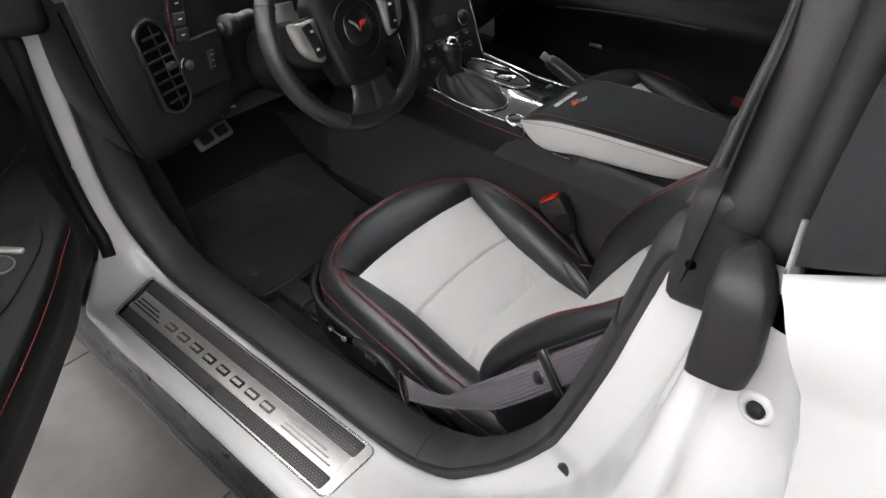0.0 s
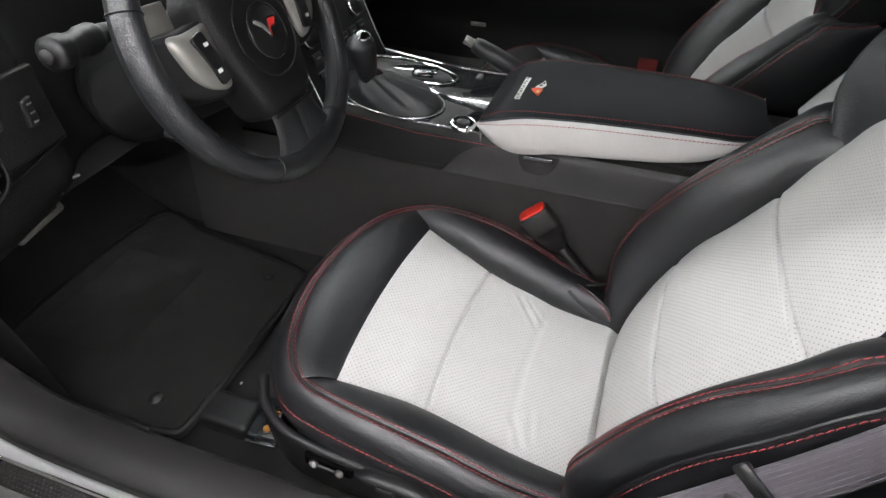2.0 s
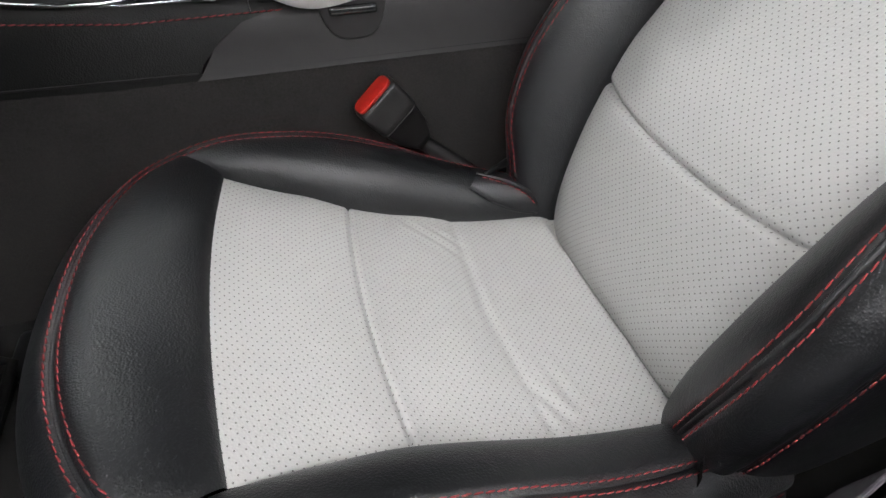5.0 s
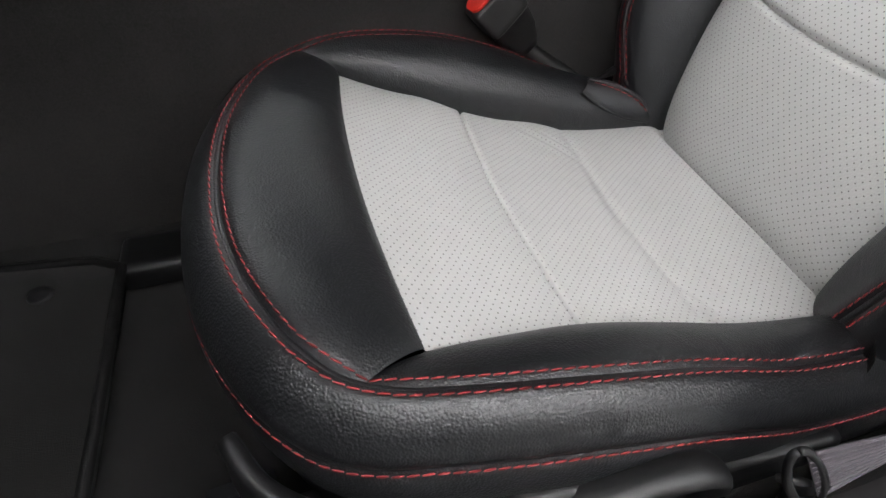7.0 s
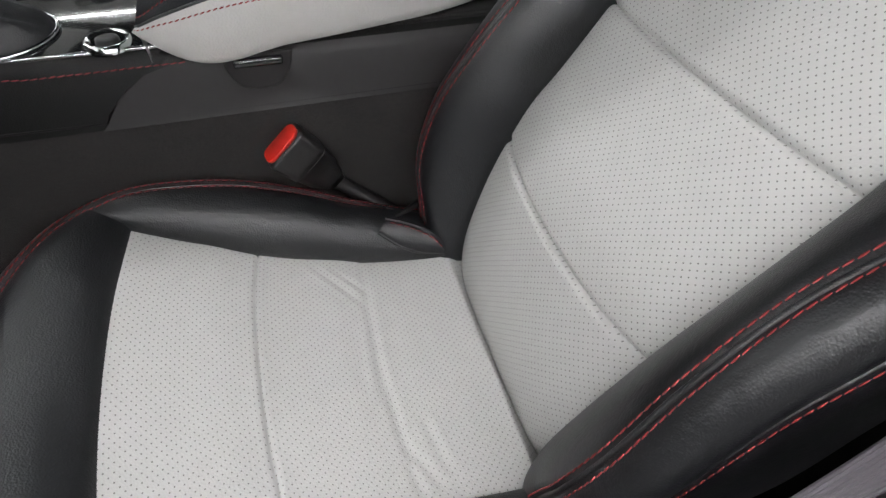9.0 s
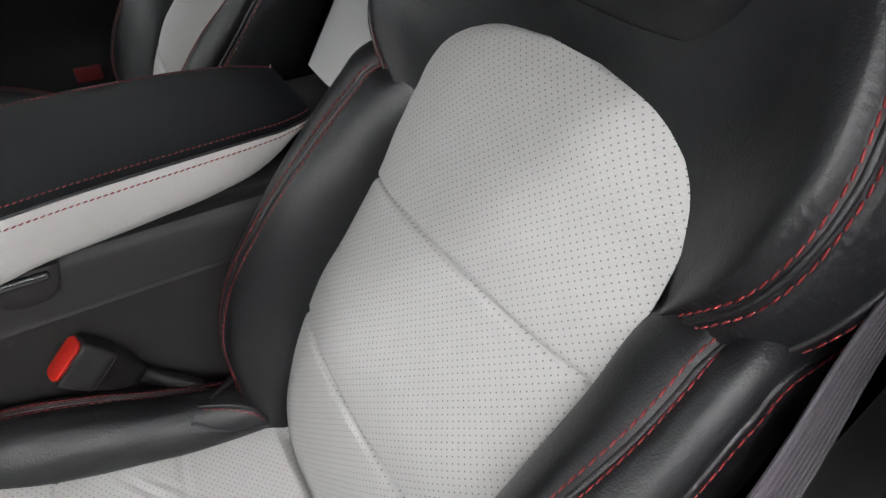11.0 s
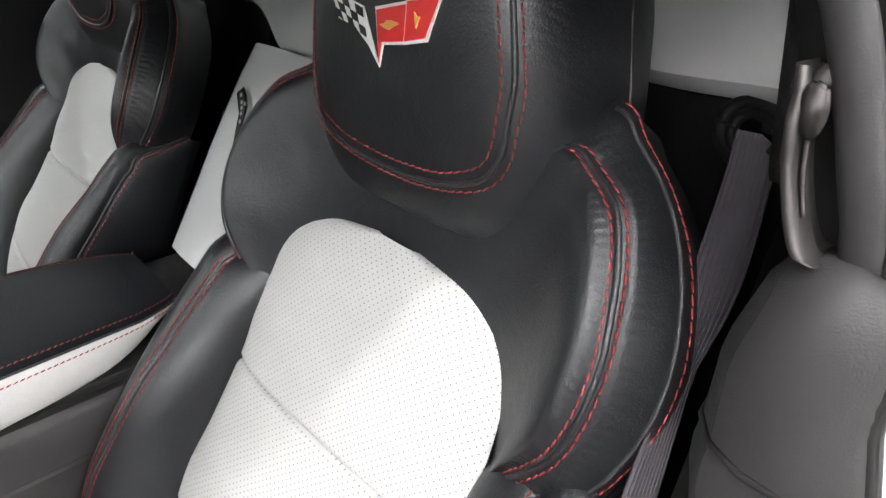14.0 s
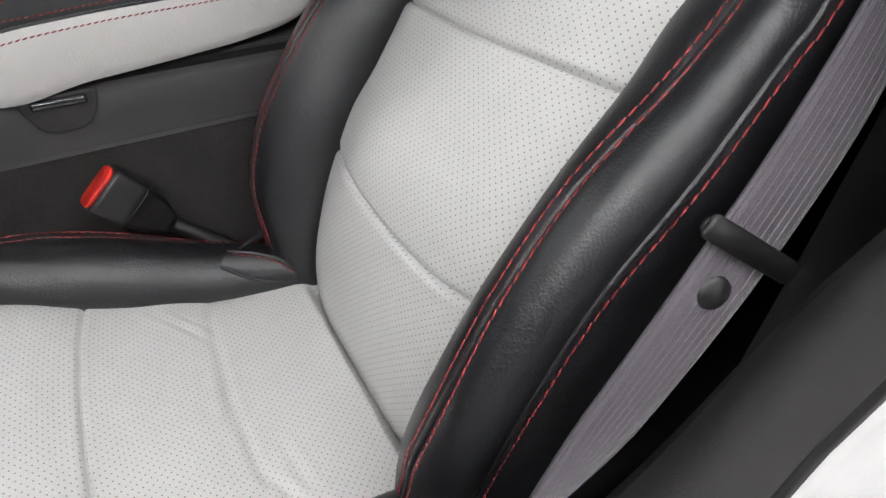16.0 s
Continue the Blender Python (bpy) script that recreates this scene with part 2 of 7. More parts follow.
def ribbon_mesh(name, pts, side, width, thick):
    """Flat band along the points, its width along side."""
    pts = np.array(pts, float)
    side = np.broadcast_to(np.array(side, float), pts.shape)
    side = side / np.linalg.norm(side, axis=1, keepdims=True)
    t = np.gradient(pts, axis=0)
    nr = np.cross(t, side)
    nr /= np.linalg.norm(nr, axis=1, keepdims=True) + 1e-12
    w, h = np.broadcast_to(np.asarray(width, float) / 2, len(pts))[:, None], thick / 2
    loop = [(-1, -h), (-0.5, -h * 1.3), (0.5, -h * 1.3), (1, -h), (1, h), (0.5, h * 1.3), (-0.5, h * 1.3), (-1, h)]
    P = np.stack([pts + a * w * side + b * nr for a, b in loop])
    return grid_mesh(name, P, wrap=True, caps=True)


def row_at(P, dist, far, hint):
    """Line on a panel at a fixed distance from one of its long edges, with its normals."""
    Q = P[::-1] if far else P
    N = normals(P, hint)
    N = N[::-1] if far else N
    run = np.concatenate([np.zeros((1, Q.shape[1])), np.cumsum(np.linalg.norm(np.diff(Q, axis=0), axis=2), axis=0)])
    pts, nrm = [], []
    for j in range(Q.shape[1]):
        pts.append([np.interp(dist, run[:, j], Q[:, j, k]) for k in range(3)])
        nrm.append(N[min(2, len(N) - 1), j])
    return np.array(pts) + np.array(nrm) * 0.0004, np.array(nrm)


def stitch_mesh(name, pts, normal, pitch=0.0079, length=0.0065, r=0.00070, slant=0.0004):
    """A run of thread dashes along the points, lying on a surface with that normal (one, or one a point)."""
    pts = np.array(pts, float)
    s = np.concatenate([[0], np.cumsum(np.linalg.norm(np.diff(pts, axis=0), axis=1))])
    nrm = np.broadcast_to(np.array(normal, float), pts.shape)
    verts, faces = [], []
    for c in np.arange(pitch / 2, s[-1], pitch):
        def at(v):
            return np.array([np.interp(v, s, pts[:, k]) for k in range(3)])
        a, b = at(max(0, c - length / 2)), at(min(s[-1], c + length / 2))
        n = np.array([np.interp(c, s, nrm[:, k]) for k in range(3)])
        n /= np.linalg.norm(n) + 1e-12
        d = (b - a) / (np.linalg.norm(b - a) + 1e-12)
        e = np.cross(n, d)
        a, b = a - slant * e, b + slant * e
        mid = (a + b) / 2
        k = len(verts)
        for q, h, w in ((a, 0.0, 0.6), (mid, 1.0, 1.0), (b, 0.0, 0.6)):
            for x, z in ((-1, -0.4), (-0.7, 0.9), (0.7, 0.9), (1, -0.4)):
                verts.append(tuple(q + e * x * r * w + n * (z * r * (0.6 + 0.5 * h))))
        for j in (0, 4):
            for i in range(4):
                faces.append((k + j + i, k + j + (i + 1) % 4, k + j + 4 + (i + 1) % 4, k + j + 4 + i))
        faces.append((k + 3, k + 2, k + 1, k))
        faces.append((k + 8, k + 9, k + 10, k + 11))
    me = bpy.data.meshes.new(name)
    me.from_pydata(verts, [], faces)
    return me


def block(size, at=(0, 0, 0), bevel=0.004, seg=2, turn=None, taper=None):
    """A bevelled block; taper scales its top in x and y."""
    bm = bmesh.new()
    bmesh.ops.create_cube(bm, size=1)
    for v in bm.verts:
        f = taper if taper and v.co.z > 0 else (1, 1)
        v.co = Vector((v.co.x * size[0] * f[0], v.co.y * size[1] * f[1], v.co.z * size[2]))
    if bevel:
        bmesh.ops.bevel(bm, geom=list(bm.edges), offset=bevel, segments=seg, profile=0.6, affect="EDGES")
    m = Matrix.Translation(at)
    if turn is not None:
        m = m @ Euler([radians(a) for a in turn]).to_matrix().to_4x4()
    bmesh.ops.transform(bm, matrix=m, verts=bm.verts)
    return bm


def lathe(profile, n=32, m=None):
    """Turned body: profile of (radius, height) about z."""
    a = np.linspace(0, 2 * math.pi, n, endpoint=False)
    P = np.array([[(r * math.cos(k), r * math.sin(k), h) for r, h in profile] for k in a])
    if m is not None:
        M = np.array(m)
        P = P @ M[:3, :3].T + M[:3, 3]
    return P


def lathe_mesh(name, profile, n=32, m=None):
    return grid_mesh(name, lathe(profile, n, m), wrap=True)


def slab(outline, thick, m, bevel=0.0, seg=2):
    """Plate: an outline of (x, y) extruded by thick along z, moved by m."""
    bm = bmesh.new()
    vs = [bm.verts.new((x, y, 0)) for x, y in outline]
    f = bm.faces.new(vs)
    g = bmesh.ops.extrude_face_region(bm, geom=[f])
    for v in g["geom"]:
        if isinstance(v, bmesh.types.BMVert):
            v.co.z += thick
    bmesh.ops.recalc_face_normals(bm, faces=bm.faces)
    if bevel:
        top = [e for e in bm.edges if abs(e.verts[0].co.z - thick) < 1e-7 and abs(e.verts[1].co.z - thick) < 1e-7]
        bmesh.ops.bevel(bm, geom=top, offset=bevel, segments=seg, profile=0.5, affect="EDGES")
    bmesh.ops.transform(bm, matrix=m, verts=bm.verts)
    return bm


def round_rect(w, h, r, n=6, squash=1.0):
    out = []
    for cx, cy, a0 in ((w / 2 - r, h / 2 - r, 0), (-w / 2 + r, h / 2 - r, 90), (-w / 2 + r, -h / 2 + r, 180), (w / 2 - r, -h / 2 + r, 270)):
        for k in range(n + 1):
            a = radians(a0 + 90 * k / n)
            out.append((cx + r * math.cos(a), cy + r * math.sin(a)))
    return out


def smooth_tab(x, tab):
    """Smooth interpolation of a small table."""
    xs, ys = np.array(tab, float).T
    x = np.clip(np.asarray(x, float), xs[0], xs[-1])
    m = np.gradient(ys, xs)
    i = np.clip(np.searchsorted(xs, x) - 1, 0, len(xs) - 2)
    h = xs[i + 1] - xs[i]
    t = (x - xs[i]) / h
    return (2 * t ** 3 - 3 * t ** 2 + 1) * ys[i] + (t ** 3 - 2 * t ** 2 + t) * h * m[i] + (-2 * t ** 3 + 3 * t ** 2) * ys[i + 1] + (t ** 3 - t ** 2) * h * m[i + 1]


def frame_at(o, x, n):
    """Pose with its origin at o, its x axis along x and its z axis along n."""
    z = Vector(n).normalized()
    x = (Vector(x) - z * Vector(x).dot(z)).normalized()
    y = z.cross(x)
    m = Matrix((x, y, z)).transposed().to_4x4()
    m.translation = o
    return m


# ---- showroom ----
bm = bmesh.new()
bmesh.ops.create_grid(bm, x_segments=2, y_segments=2, size=30)
tagged(part("ground", bm, joint_mat, None, smooth=False), "grey showroom floor under large tiles", "floor", kind="structure")
ground = bpy.data.objects["ground"]
bm = block((0.597, 0.597, 0.01), bevel=0.0015, seg=1)
tile_me = bpy.data.meshes.new("floor_tile")
bm.to_mesh(tile_me)
bm.free()
tile_me.materials.append(tile_mat)
for face in tile_me.polygons:
    face.use_smooth = False
for i in range(-4, 8):
    for j in range(-5, 8):
        o = new("floor_tile", tile_me)
        o.parent = ground
        o.location = (0.6 * i - 0.12, 0.6 * j + 0.2, 0.0)


def showroom():
    for nm, size, at in (("wall_north", (20, 0.2, 3.4), (0, 13, 1.7)), ("wall_south", (20, 0.2, 3.4), (0, -7, 1.7)), ("wall_east", (0.2, 19.8, 3.4), (9.9, 3, 1.7)), ("wall_west", (0.2, 19.8, 3.4), (-9.9, 3, 1.7))):
        tagged(part(nm, block(size, at, bevel=0), wall_mat, None, smooth=False), "plain white showroom wall", "wall", kind="structure")
    tagged(part("ceiling", block((20, 20.2, 0.2), (0, 3, 3.52), bevel=0), wall_mat, None, smooth=False), "plain white showroom ceiling", "ceiling", kind="structure")
    for x in (-4.6, -3.1, -1.55, 1.9, 4.6):
        # Rows at 7.5 and 10.5 are unseen extras that brighten the rear panel.
        for y in (-4.5, -1.5, 1.5, 4.5, 7.5, 10.5):
            t = thing("tube_lamp", "white tube lamp under the ceiling, northern two rows added as fill", "lamp", "tube lamps", at=(x, y, 3.38))
            part("housing", block((0.10, 2.95, 0.04), (x, y, 3.40), 0.005), wall_mat, t, smooth=False)
            part("tube", block((0.07, 2.9, 0.03), (x, y, 3.364), 0.01), lamp_mat, t)


showroom()


# ---- seats ----
SEAT_BACK = np.array((0, 0.045, 0.368))
BACK_UP = np.array((0, -0.46, 0.888)) / np.hypot(0.46, 0.888)
BACK_OUT = np.array((0, BACK_UP[2], -BACK_UP[1]))


def bk(x, s, d):
    """Place on the backrest: x across, s up along it, d out of it."""
    return SEAT_BACK + np.array((1.0, 0, 0)) * np.asarray(x)[..., None] + np.asarray(s)[..., None] * BACK_UP + np.asarray(d)[..., None] * BACK_OUT


def mirror(c):
    return c * np.array((-1, 1, 1))


HEAD_D = [(0.525, 0.016), (0.532, 0.026), (0.540, 0.034), (0.56, 0.046), (0.58, 0.058), (0.62, 0.079), (0.66, 0.099), (0.70, 0.115), (0.74, 0.124), (0.78, 0.12), (0.80, 0.107), (0.815, 0.085)]
HEAD_B = [(0.525, 0.128), (0.535, 0.137), (0.55, 0.143), (0.57, 0.146), (0.60, 0.143), (0.65, 0.134), (0.70, 0.118), (0.74, 0.102), (0.77, 0.084), (0.795, 0.060), (0.815, 0.028)]
HEAD_DROP = [(0.0, 0.0), (0.4, 0.001), (0.6, 0.0035), (0.72, 0.0085), (0.80, 0.017), (0.87, 0.030), (0.93, 0.046), (0.97, 0.062), (1.0, 0.088)]


def head_front(x, s):
    """How far the headrest's face stands out of the backrest; it rounds off towards its sides."""
    r = np.clip(np.abs(np.asarray(x)) / smooth_tab(s, HEAD_B), 0, 1)
    return smooth_tab(s, HEAD_D) - smooth_tab(r, HEAD_DROP)


def knots(pts, per):
    """Smooth curve through the points, the same count of samples between each two."""
    p = np.array(pts, float)
    q = np.concatenate([(2 * p[0] - p[1])[None], p, (2 * p[-1] - p[-2])[None]])
    t = np.linspace(0, 1, per, endpoint=False).reshape((-1,) + (1,) * (p.ndim - 1))
    out = []
    for i in range(1, len(q) - 2):
        a, b, c, d = q[i - 1], q[i], q[i + 1], q[i + 2]
        out.append(0.5 * (2 * b + (c - a) * t + (2 * a - 5 * b + 4 * c - d) * t * t + (3 * b - a - 3 * c + d) * t ** 3))
    return np.concatenate(out + [p[-1:]])


# the shoulder yoke: lines (across, up, out) from the foot beside the white middle to the centre under the headrest
YOKE_SEAM = [(.150, .368, -.014), (.1525, .385, -.008), (.1525, .402, -.003), (.150, .42, .000), (.146, .434, .002), (.140, .446, .002), (.132, .457, .001), (.122, .467, 0), (.108, .477, 0), (.09, .485, 0), (.07, .4895, 0), (.035, .4925, 0), (0, .4935, 0)]
YOKE_HOLLOW = [(.153, .374, -.003), (.160, .390, .004), (.166, .41, .012), (.170, .432, .020), (.170, .456, .026), (.168, .482, .028), (.162, .505, .028), (.150, .525, .026), (.136, .538, .022), (.115, .541, .018), (.085, .537, .013), (.045, .533, .013), (0, .531, .013)]
YOKE_RIDGE = [(.158, .379, .003), (.168, .397, .014), (.181, .416, .029), (.193, .438, .042), (.200, .466, .050), (.2005, .498, .053), (.194, .525, .053), (.183, .552, .050), (.168, .572, .045), (.148, .586, .038), (.124, .596, .032), (.07, .59, .018), (0, .58, .018)]
YOKE_INNER_ROW = [(.162, .383, .005), (.176, .400, .015), (.192, .418, .028), (.206, .438, .038), (.214, .466, .0445), (.2145, .50, .0475), (.208, .53, .0475), (.197, .56, .0445), (.182, .583, .040), (.158, .599, .035), (.134, .609, .031), (.07, .60, .015), (0, .59, .015)]
YOKE_OUTER_ROW = [(.168, .372, .003), (.184, .388, .010), (.203, .408, .020), (.219, .432, .028), (.2265, .464, .0335), (.2265, .50, .036), (.2205, .53, .036), (.210, .563, .035), (.194, .590, .032), (.168, .607, .029), (.142, .617, .027), (.07, .612, .01), (0, .605, .01)]
YOKE_EDGE = [(.173, .362, -.006), (.194, .378, -.001), (.217, .400, .002), (.235, .428, .003), (.2465, .468, .004), (.2475, .505, .005), (.2385, .54, .004), (.221, .575, .001), (.196, .606, -.001), (.167, .631, 0), (.141, .650, 0), (.07, .645, -.01), (0, .64, -.01)]
YOKE = (YOKE_SEAM, YOKE_HOLLOW, YOKE_RIDGE, YOKE_INNER_ROW, YOKE_OUTER_ROW, YOKE_EDGE)


def car_seat(passenger=False):
    side = "passenger" if passenger else "driver"
    seat = thing("bucket_seat", "black leather bucket seat, white inserts, red stitching, " + ("beyond the console" if passenger else "beside the open door"), "car seat", "bucket seats", at=(0, 0.2, 0.29))
    # cushion: white middle
    NV = 360
    edge = crv([(0.171, 0.391, 0.450), (0.161, 0.33, 0.423), (0.152, 0.277, 0.402), (0.145, 0.166, 0.367), (0.131, 0.05, 0.362), (0.127, -0.02, 0.365)], 90)
    edge_left = crv([(-0.169, 0.391, 0.450), (-0.155, 0.33, 0.423), (-0.147, 0.277, 0.402), (-0.149, 0.166, 0.367), (-0.153, 0.05, 0.362), (-0.148, -0.02, 0.365)], NV)
    nu = 90
    edge = crv(edge, NV)
    u = np.linspace(0, 1, nu)[:, None]
    v = np.linspace(0, 1, NV)[None, :]
    P = patch(edge_left, edge, nu, 0.004, (0, 0, 1), 0.6)
    P[..., 1] += 0.012 * (1 - (2 * u - 1) ** 2) * (1 - 0.5 * v)
    L = np.linalg.norm(np.diff(edge, axis=0), axis=1).sum()
    for y0, depth, width in ((0.277, 0.0024, 0.0030), (0.166, 0.0018, 0.0055)):
        v0 = (np.abs(edge[:, 1] - y0).argmin()) / (NV - 1)
        P[..., 2] -= depth * np.exp(-((v - v0) * L / width) ** 2)
        if y0 > 0.2:
            P[..., 2] -= 0.0034 * np.exp(-((v - v0) * L / 0.0011) ** 2)
        P[..., 2] += 0.006 * np.exp(-((v - v0 + 0.075) * L / 0.03) ** 2)
    for k in range(nu):
        for j in range(NV):
            P[k, j, 2] += 0.0022 * noise.noise(Vector((P[k, j, 0] * 11, P[k, j, 1] * 16, 1.7)))
    for x0, y0, x1, y1, dep, wid in ((0.135, 0.222, 0.070, 0.172, 0.0030, 0.0035), (0.128, 0.205, 0.088, 0.160, 0.0022, 0.003), (-0.132, 0.150, -0.085, 0.172, 0.0030, 0.004), (-0.118, 0.140, -0.06, 0.150, 0.0020, 0.004), (0.03, 0.176, -0.05, 0.182, 0.0015, 0.004)):
        ax, ay = x1 - x0, y1 - y0
        f = np.clip(((P[..., 0] - x0) * ax + (P[..., 1] - y0) * ay) / (ax * ax + ay * ay), 0, 1)
        dist = np.hypot(P[..., 0] - x0 - f * ax, P[..., 1] - y0 - f * ay)
        P[..., 2] -= 0.6 * dep * np.sin(np.clip(f * 0.9 + 0.1, 0, 1) * math.pi) * (np.exp(-(dist / wid) ** 2) - 0.5 * np.exp(-((dist - 2.2 * wid) / wid) ** 2))
    dip = np.clip((0.069 - P[..., 1]) / 0.020, 0, 1)
    P[..., 2] -= 0.026 * dip * dip * (3 - 2 * dip) * (1 - (2 * u - 1) ** 8)
    uv = np.stack(np.broadcast_arrays((u - 0.5) * 0.3, v * L), -1)
    part("cushion_insert", grid_mesh("cushion_insert", P, uv), white_perforated, seat, "white perforated leather")
    # cushion: black front roll and side bolsters
    seam_right = crv([(0.192, 0.430, 0.468), (0.203, 0.38, 0.472), (0.206, 0.30, 0.462), (0.203, 0.23, 0.440), (0.199, 0.155, 0.405), (0.193, 0.07, 0.376), (0.188, 0.0, 0.366)], 70)
    ease = np.sin(np.linspace(0.35, math.pi, 70))[:, None]
    seam_left = mirror(seam_right) + np.array((-0.006, 0.0, -0.013)) * ease
    seam_front = crv([tuple(seam_left[0]), (-0.152, 0.464, 0.470), (-0.08, 0.490, 0.470), (0, 0.4975, 0.470), (0.08, 0.490, 0.470), (0.15, 0.464, 0.470), (0.192, 0.430, 0.468)], 70)
    front_edge = crv([P[k, 0] for k in (0, 15, 30, 45, 60, 75, 89)], 70)
    F = patch(front_edge, seam_front, 24, 0.008 + 0.009 * np.sin(np.linspace(0, math.pi, 70)) ** 0.5, (0, 0.3, 1), 0.55)
    part("front_roll", grid_mesh("front_roll", F), black_leather, seat)
    part("stitching", stitch_mesh("stitching", *row_at(F, 0.0058, True, (0, 0.3, 1))), red_thread, seat, "red thread", kind="stuff")
    for sg in (1, -1):
        e2 = crv(edge[::12], 70)
        e2[:, 2] -= 0.002
        v1 = np.linspace(0, 1, 70)
        rise = 0.021 * np.sin(math.pi * np.clip(v1 * 1.02, 0, 1)) ** 0.7 + 0.008
        S = patch(e2, seam_right, 24, rise, (-0.3, 0, 1), 0.55)
        if sg < 0:
            S = patch(crv(edge_left[::12], 70) - np.array((0, 0, 0.002)), seam_left, 24, rise * 0.62, (0.3, 0, 1), 0.55)
        part("stitching", stitch_mesh("stitching", *row_at(S, 0.0058, True, (-0.3 * sg, 0, 1))), red_thread, seat, "red thread", kind="stuff")
        part("side_bolster", grid_mesh("side_bolster", S), black_leather, seat)
    # the border that wraps round the cushion
    U0 = np.vstack([seam_right[::-1][:-1], seam_front[::-1][1:-1], seam_left[0:]])
    U0 = crv(U0[::5], 200)
    tang = np.gradient(U0, axis=0)
    out = np.cross(tang, (0, 0, 1))
    out[:, 2] = 0
    out /= np.linalg.norm(out, axis=1, keepdims=True)
    cen = np.array((0, 0.2, 0))
    out *= np.sign(((U0 - cen) * out).sum(1, keepdims=True))
    down = np.array((0, 0, -1.0))
    ahead = np.clip((U0[:, 1] - 0.40) / 0.09, 0, 1)[:, None]
    U1 = U0 + out * (0.021 + 0.010 * ahead) + down * (0.033 + 0.008 * ahead)
    U2 = U0 + out * (0.022 + 0.006 * ahead) + down * 0.076
    U3 = U0 + out * 0.004 + down * 0.105
    band = patch(U0, U1, 14, 0.011, (0, 0, 1), 0.6)
    nb = normals(band, (0, 0, 1))
    for k in range(14):
        sgn = np.sign((nb[k] * (out + np.array((0, 0, 0.6)))).sum(1, keepdims=True))
        nb[k] *= sgn
    u14 = np.linspace(0, 1, 14)[:, None, None]
    band = (1 - u14) * U0 + u14 * U1 + (np.clip(1 - (2 * u14 - 1) ** 2, 0, 1) ** 0.6) * 0.011 * nb
    part("border_panel", grid_mesh("border_panel", band), black_leather, seat)
    skirt = (1 - u14) * U1 + u14 * U2 + (np.clip(1 - (2 * u14 - 1) ** 2, 0, 1) ** 0.6) * 0.006 * out
    part("lower_border", grid_mesh("lower_border", skirt), black_leather, seat)
    part("under_border", grid_mesh("under_border", np.stack([U2, U3])), black_leather, seat)
    part("piping", tube_mesh("piping", U0 + out * 0.001 + down * 0.0005, 0.0026, 6), black_leather, seat)
    part("piping", tube_mesh("piping", U1 + out * 0.001, 0.0026, 6), black_leather, seat)
    part("stitching", stitch_mesh("stitching", row_at(band, 0.0058, False, (0, 0, 1))[0] + nb[1] * 0.0004, nb[1]), red_thread, seat, "red thread", kind="stuff")
    part("stitching", stitch_mesh("stitching", on_patch(skirt, 0.11) + out * 0.0005, out + np.array((0, 0, 0.2))), red_thread, seat, "red thread", kind="stuff")
    # base under the cushion
    for zz0, zz1, gap, mat, nm in ((0.325, 0.385, -0.002, black_plastic, "seat_base"), (0.295, 0.33, -0.03, black_plastic, "seat_frame")):
        ring0 = U0 + out * gap
        rows = []
        for k, (f, g) in enumerate(((0.0, 0.9), (0.25, 1.0), (0.8, 1.0), (1.0, 0.93))):
            q = ring0.copy()
            q[:, :2] = q[:, :2] * 1.0 + out[:, :2] * 0.02 * (g - 0.9) * 10
            q[:, 2] = zz0 + (zz1 - zz0) * f + (U0[:, 2] - 0.43) * 0.6 * f
            rows.append(q)
        part(nm, grid_mesh(nm, np.stack(rows)), mat, seat)
    # rails on the floor
    for x in (-0.165, 0.165):
        part("seat_rail", block((0.045, 0.62, 0.028), (x, 0.27, 0.268), 0.004), black_plastic, seat)
        part("rail_end_cap", block((0.06, 0.09, 0.04), (x - 0.0, 0.60, 0.268), 0.012, 3), black_plastic, seat)

    # backrest: white middle
    s = np.concatenate([np.linspace(-0.05, 0.42, 420), np.linspace(0.423, 0.4965, 48)])
    w = smooth_tab(s, [(-0.05, 0.128), (0.0, 0.130), (0.08, 0.138), (0.16, 0.146), (0.31, 0.154), (0.40, 0.1535), (0.44, 0.1445), (0.465, 0.126), (0.48, 0.104), (0.490, 0.078), (0.4965, 0.03)])
    q = np.linspace(-1, 1, 44)[:, None]
    lump = smooth_tab(s, [(-0.05, -0.02), (0.0, 0.008), (0.08, 0.026), (0.16, 0.028), (0.24, 0.016), (0.32, 0.006), (0.40, 0.004), (0.46, 0.006), (0.4925, 0.0)])[None, :]
    d = lump + 0.012 * (1 - np.abs(q) ** 4) - 0.004
    for s0, dep, sag in ((0.147, 0.0038, 0.013), (0.313, 0.0034, 0.004)):
        bow = s0 + 0.006 * q * (s0 > 0.2) * -1 - sag * (1 - q ** 2)
        d = d - dep * np.exp(-((s[None, :] - bow) / 0.0042) ** 2) - 0.0040 * np.exp(-((s[None, :] - bow) / 0.0012) ** 2) + 0.003 * np.exp(-((s[None, :] - bow - 0.05) / 0.03) ** 2)
    X = q * w[None, :]
    Sg = np.broadcast_to(s[None, :], X.shape)
    IP = bk(X, Sg, d)
    part("back_insert", grid_mesh("back_insert", IP, np.stack([X, Sg], -1)), white_perforated, seat, "white perforated leather")
    # side bolsters of the backrest
    for sg in (1, -1):
        ss = np.linspace(-0.03, 0.45, 76)
        wi = smooth_tab(ss, [(-0.03, 0.128), (0.0, 0.130), (0.08, 0.138), (0.16, 0.146), (0.31, 0.154), (0.405, 0.150)])
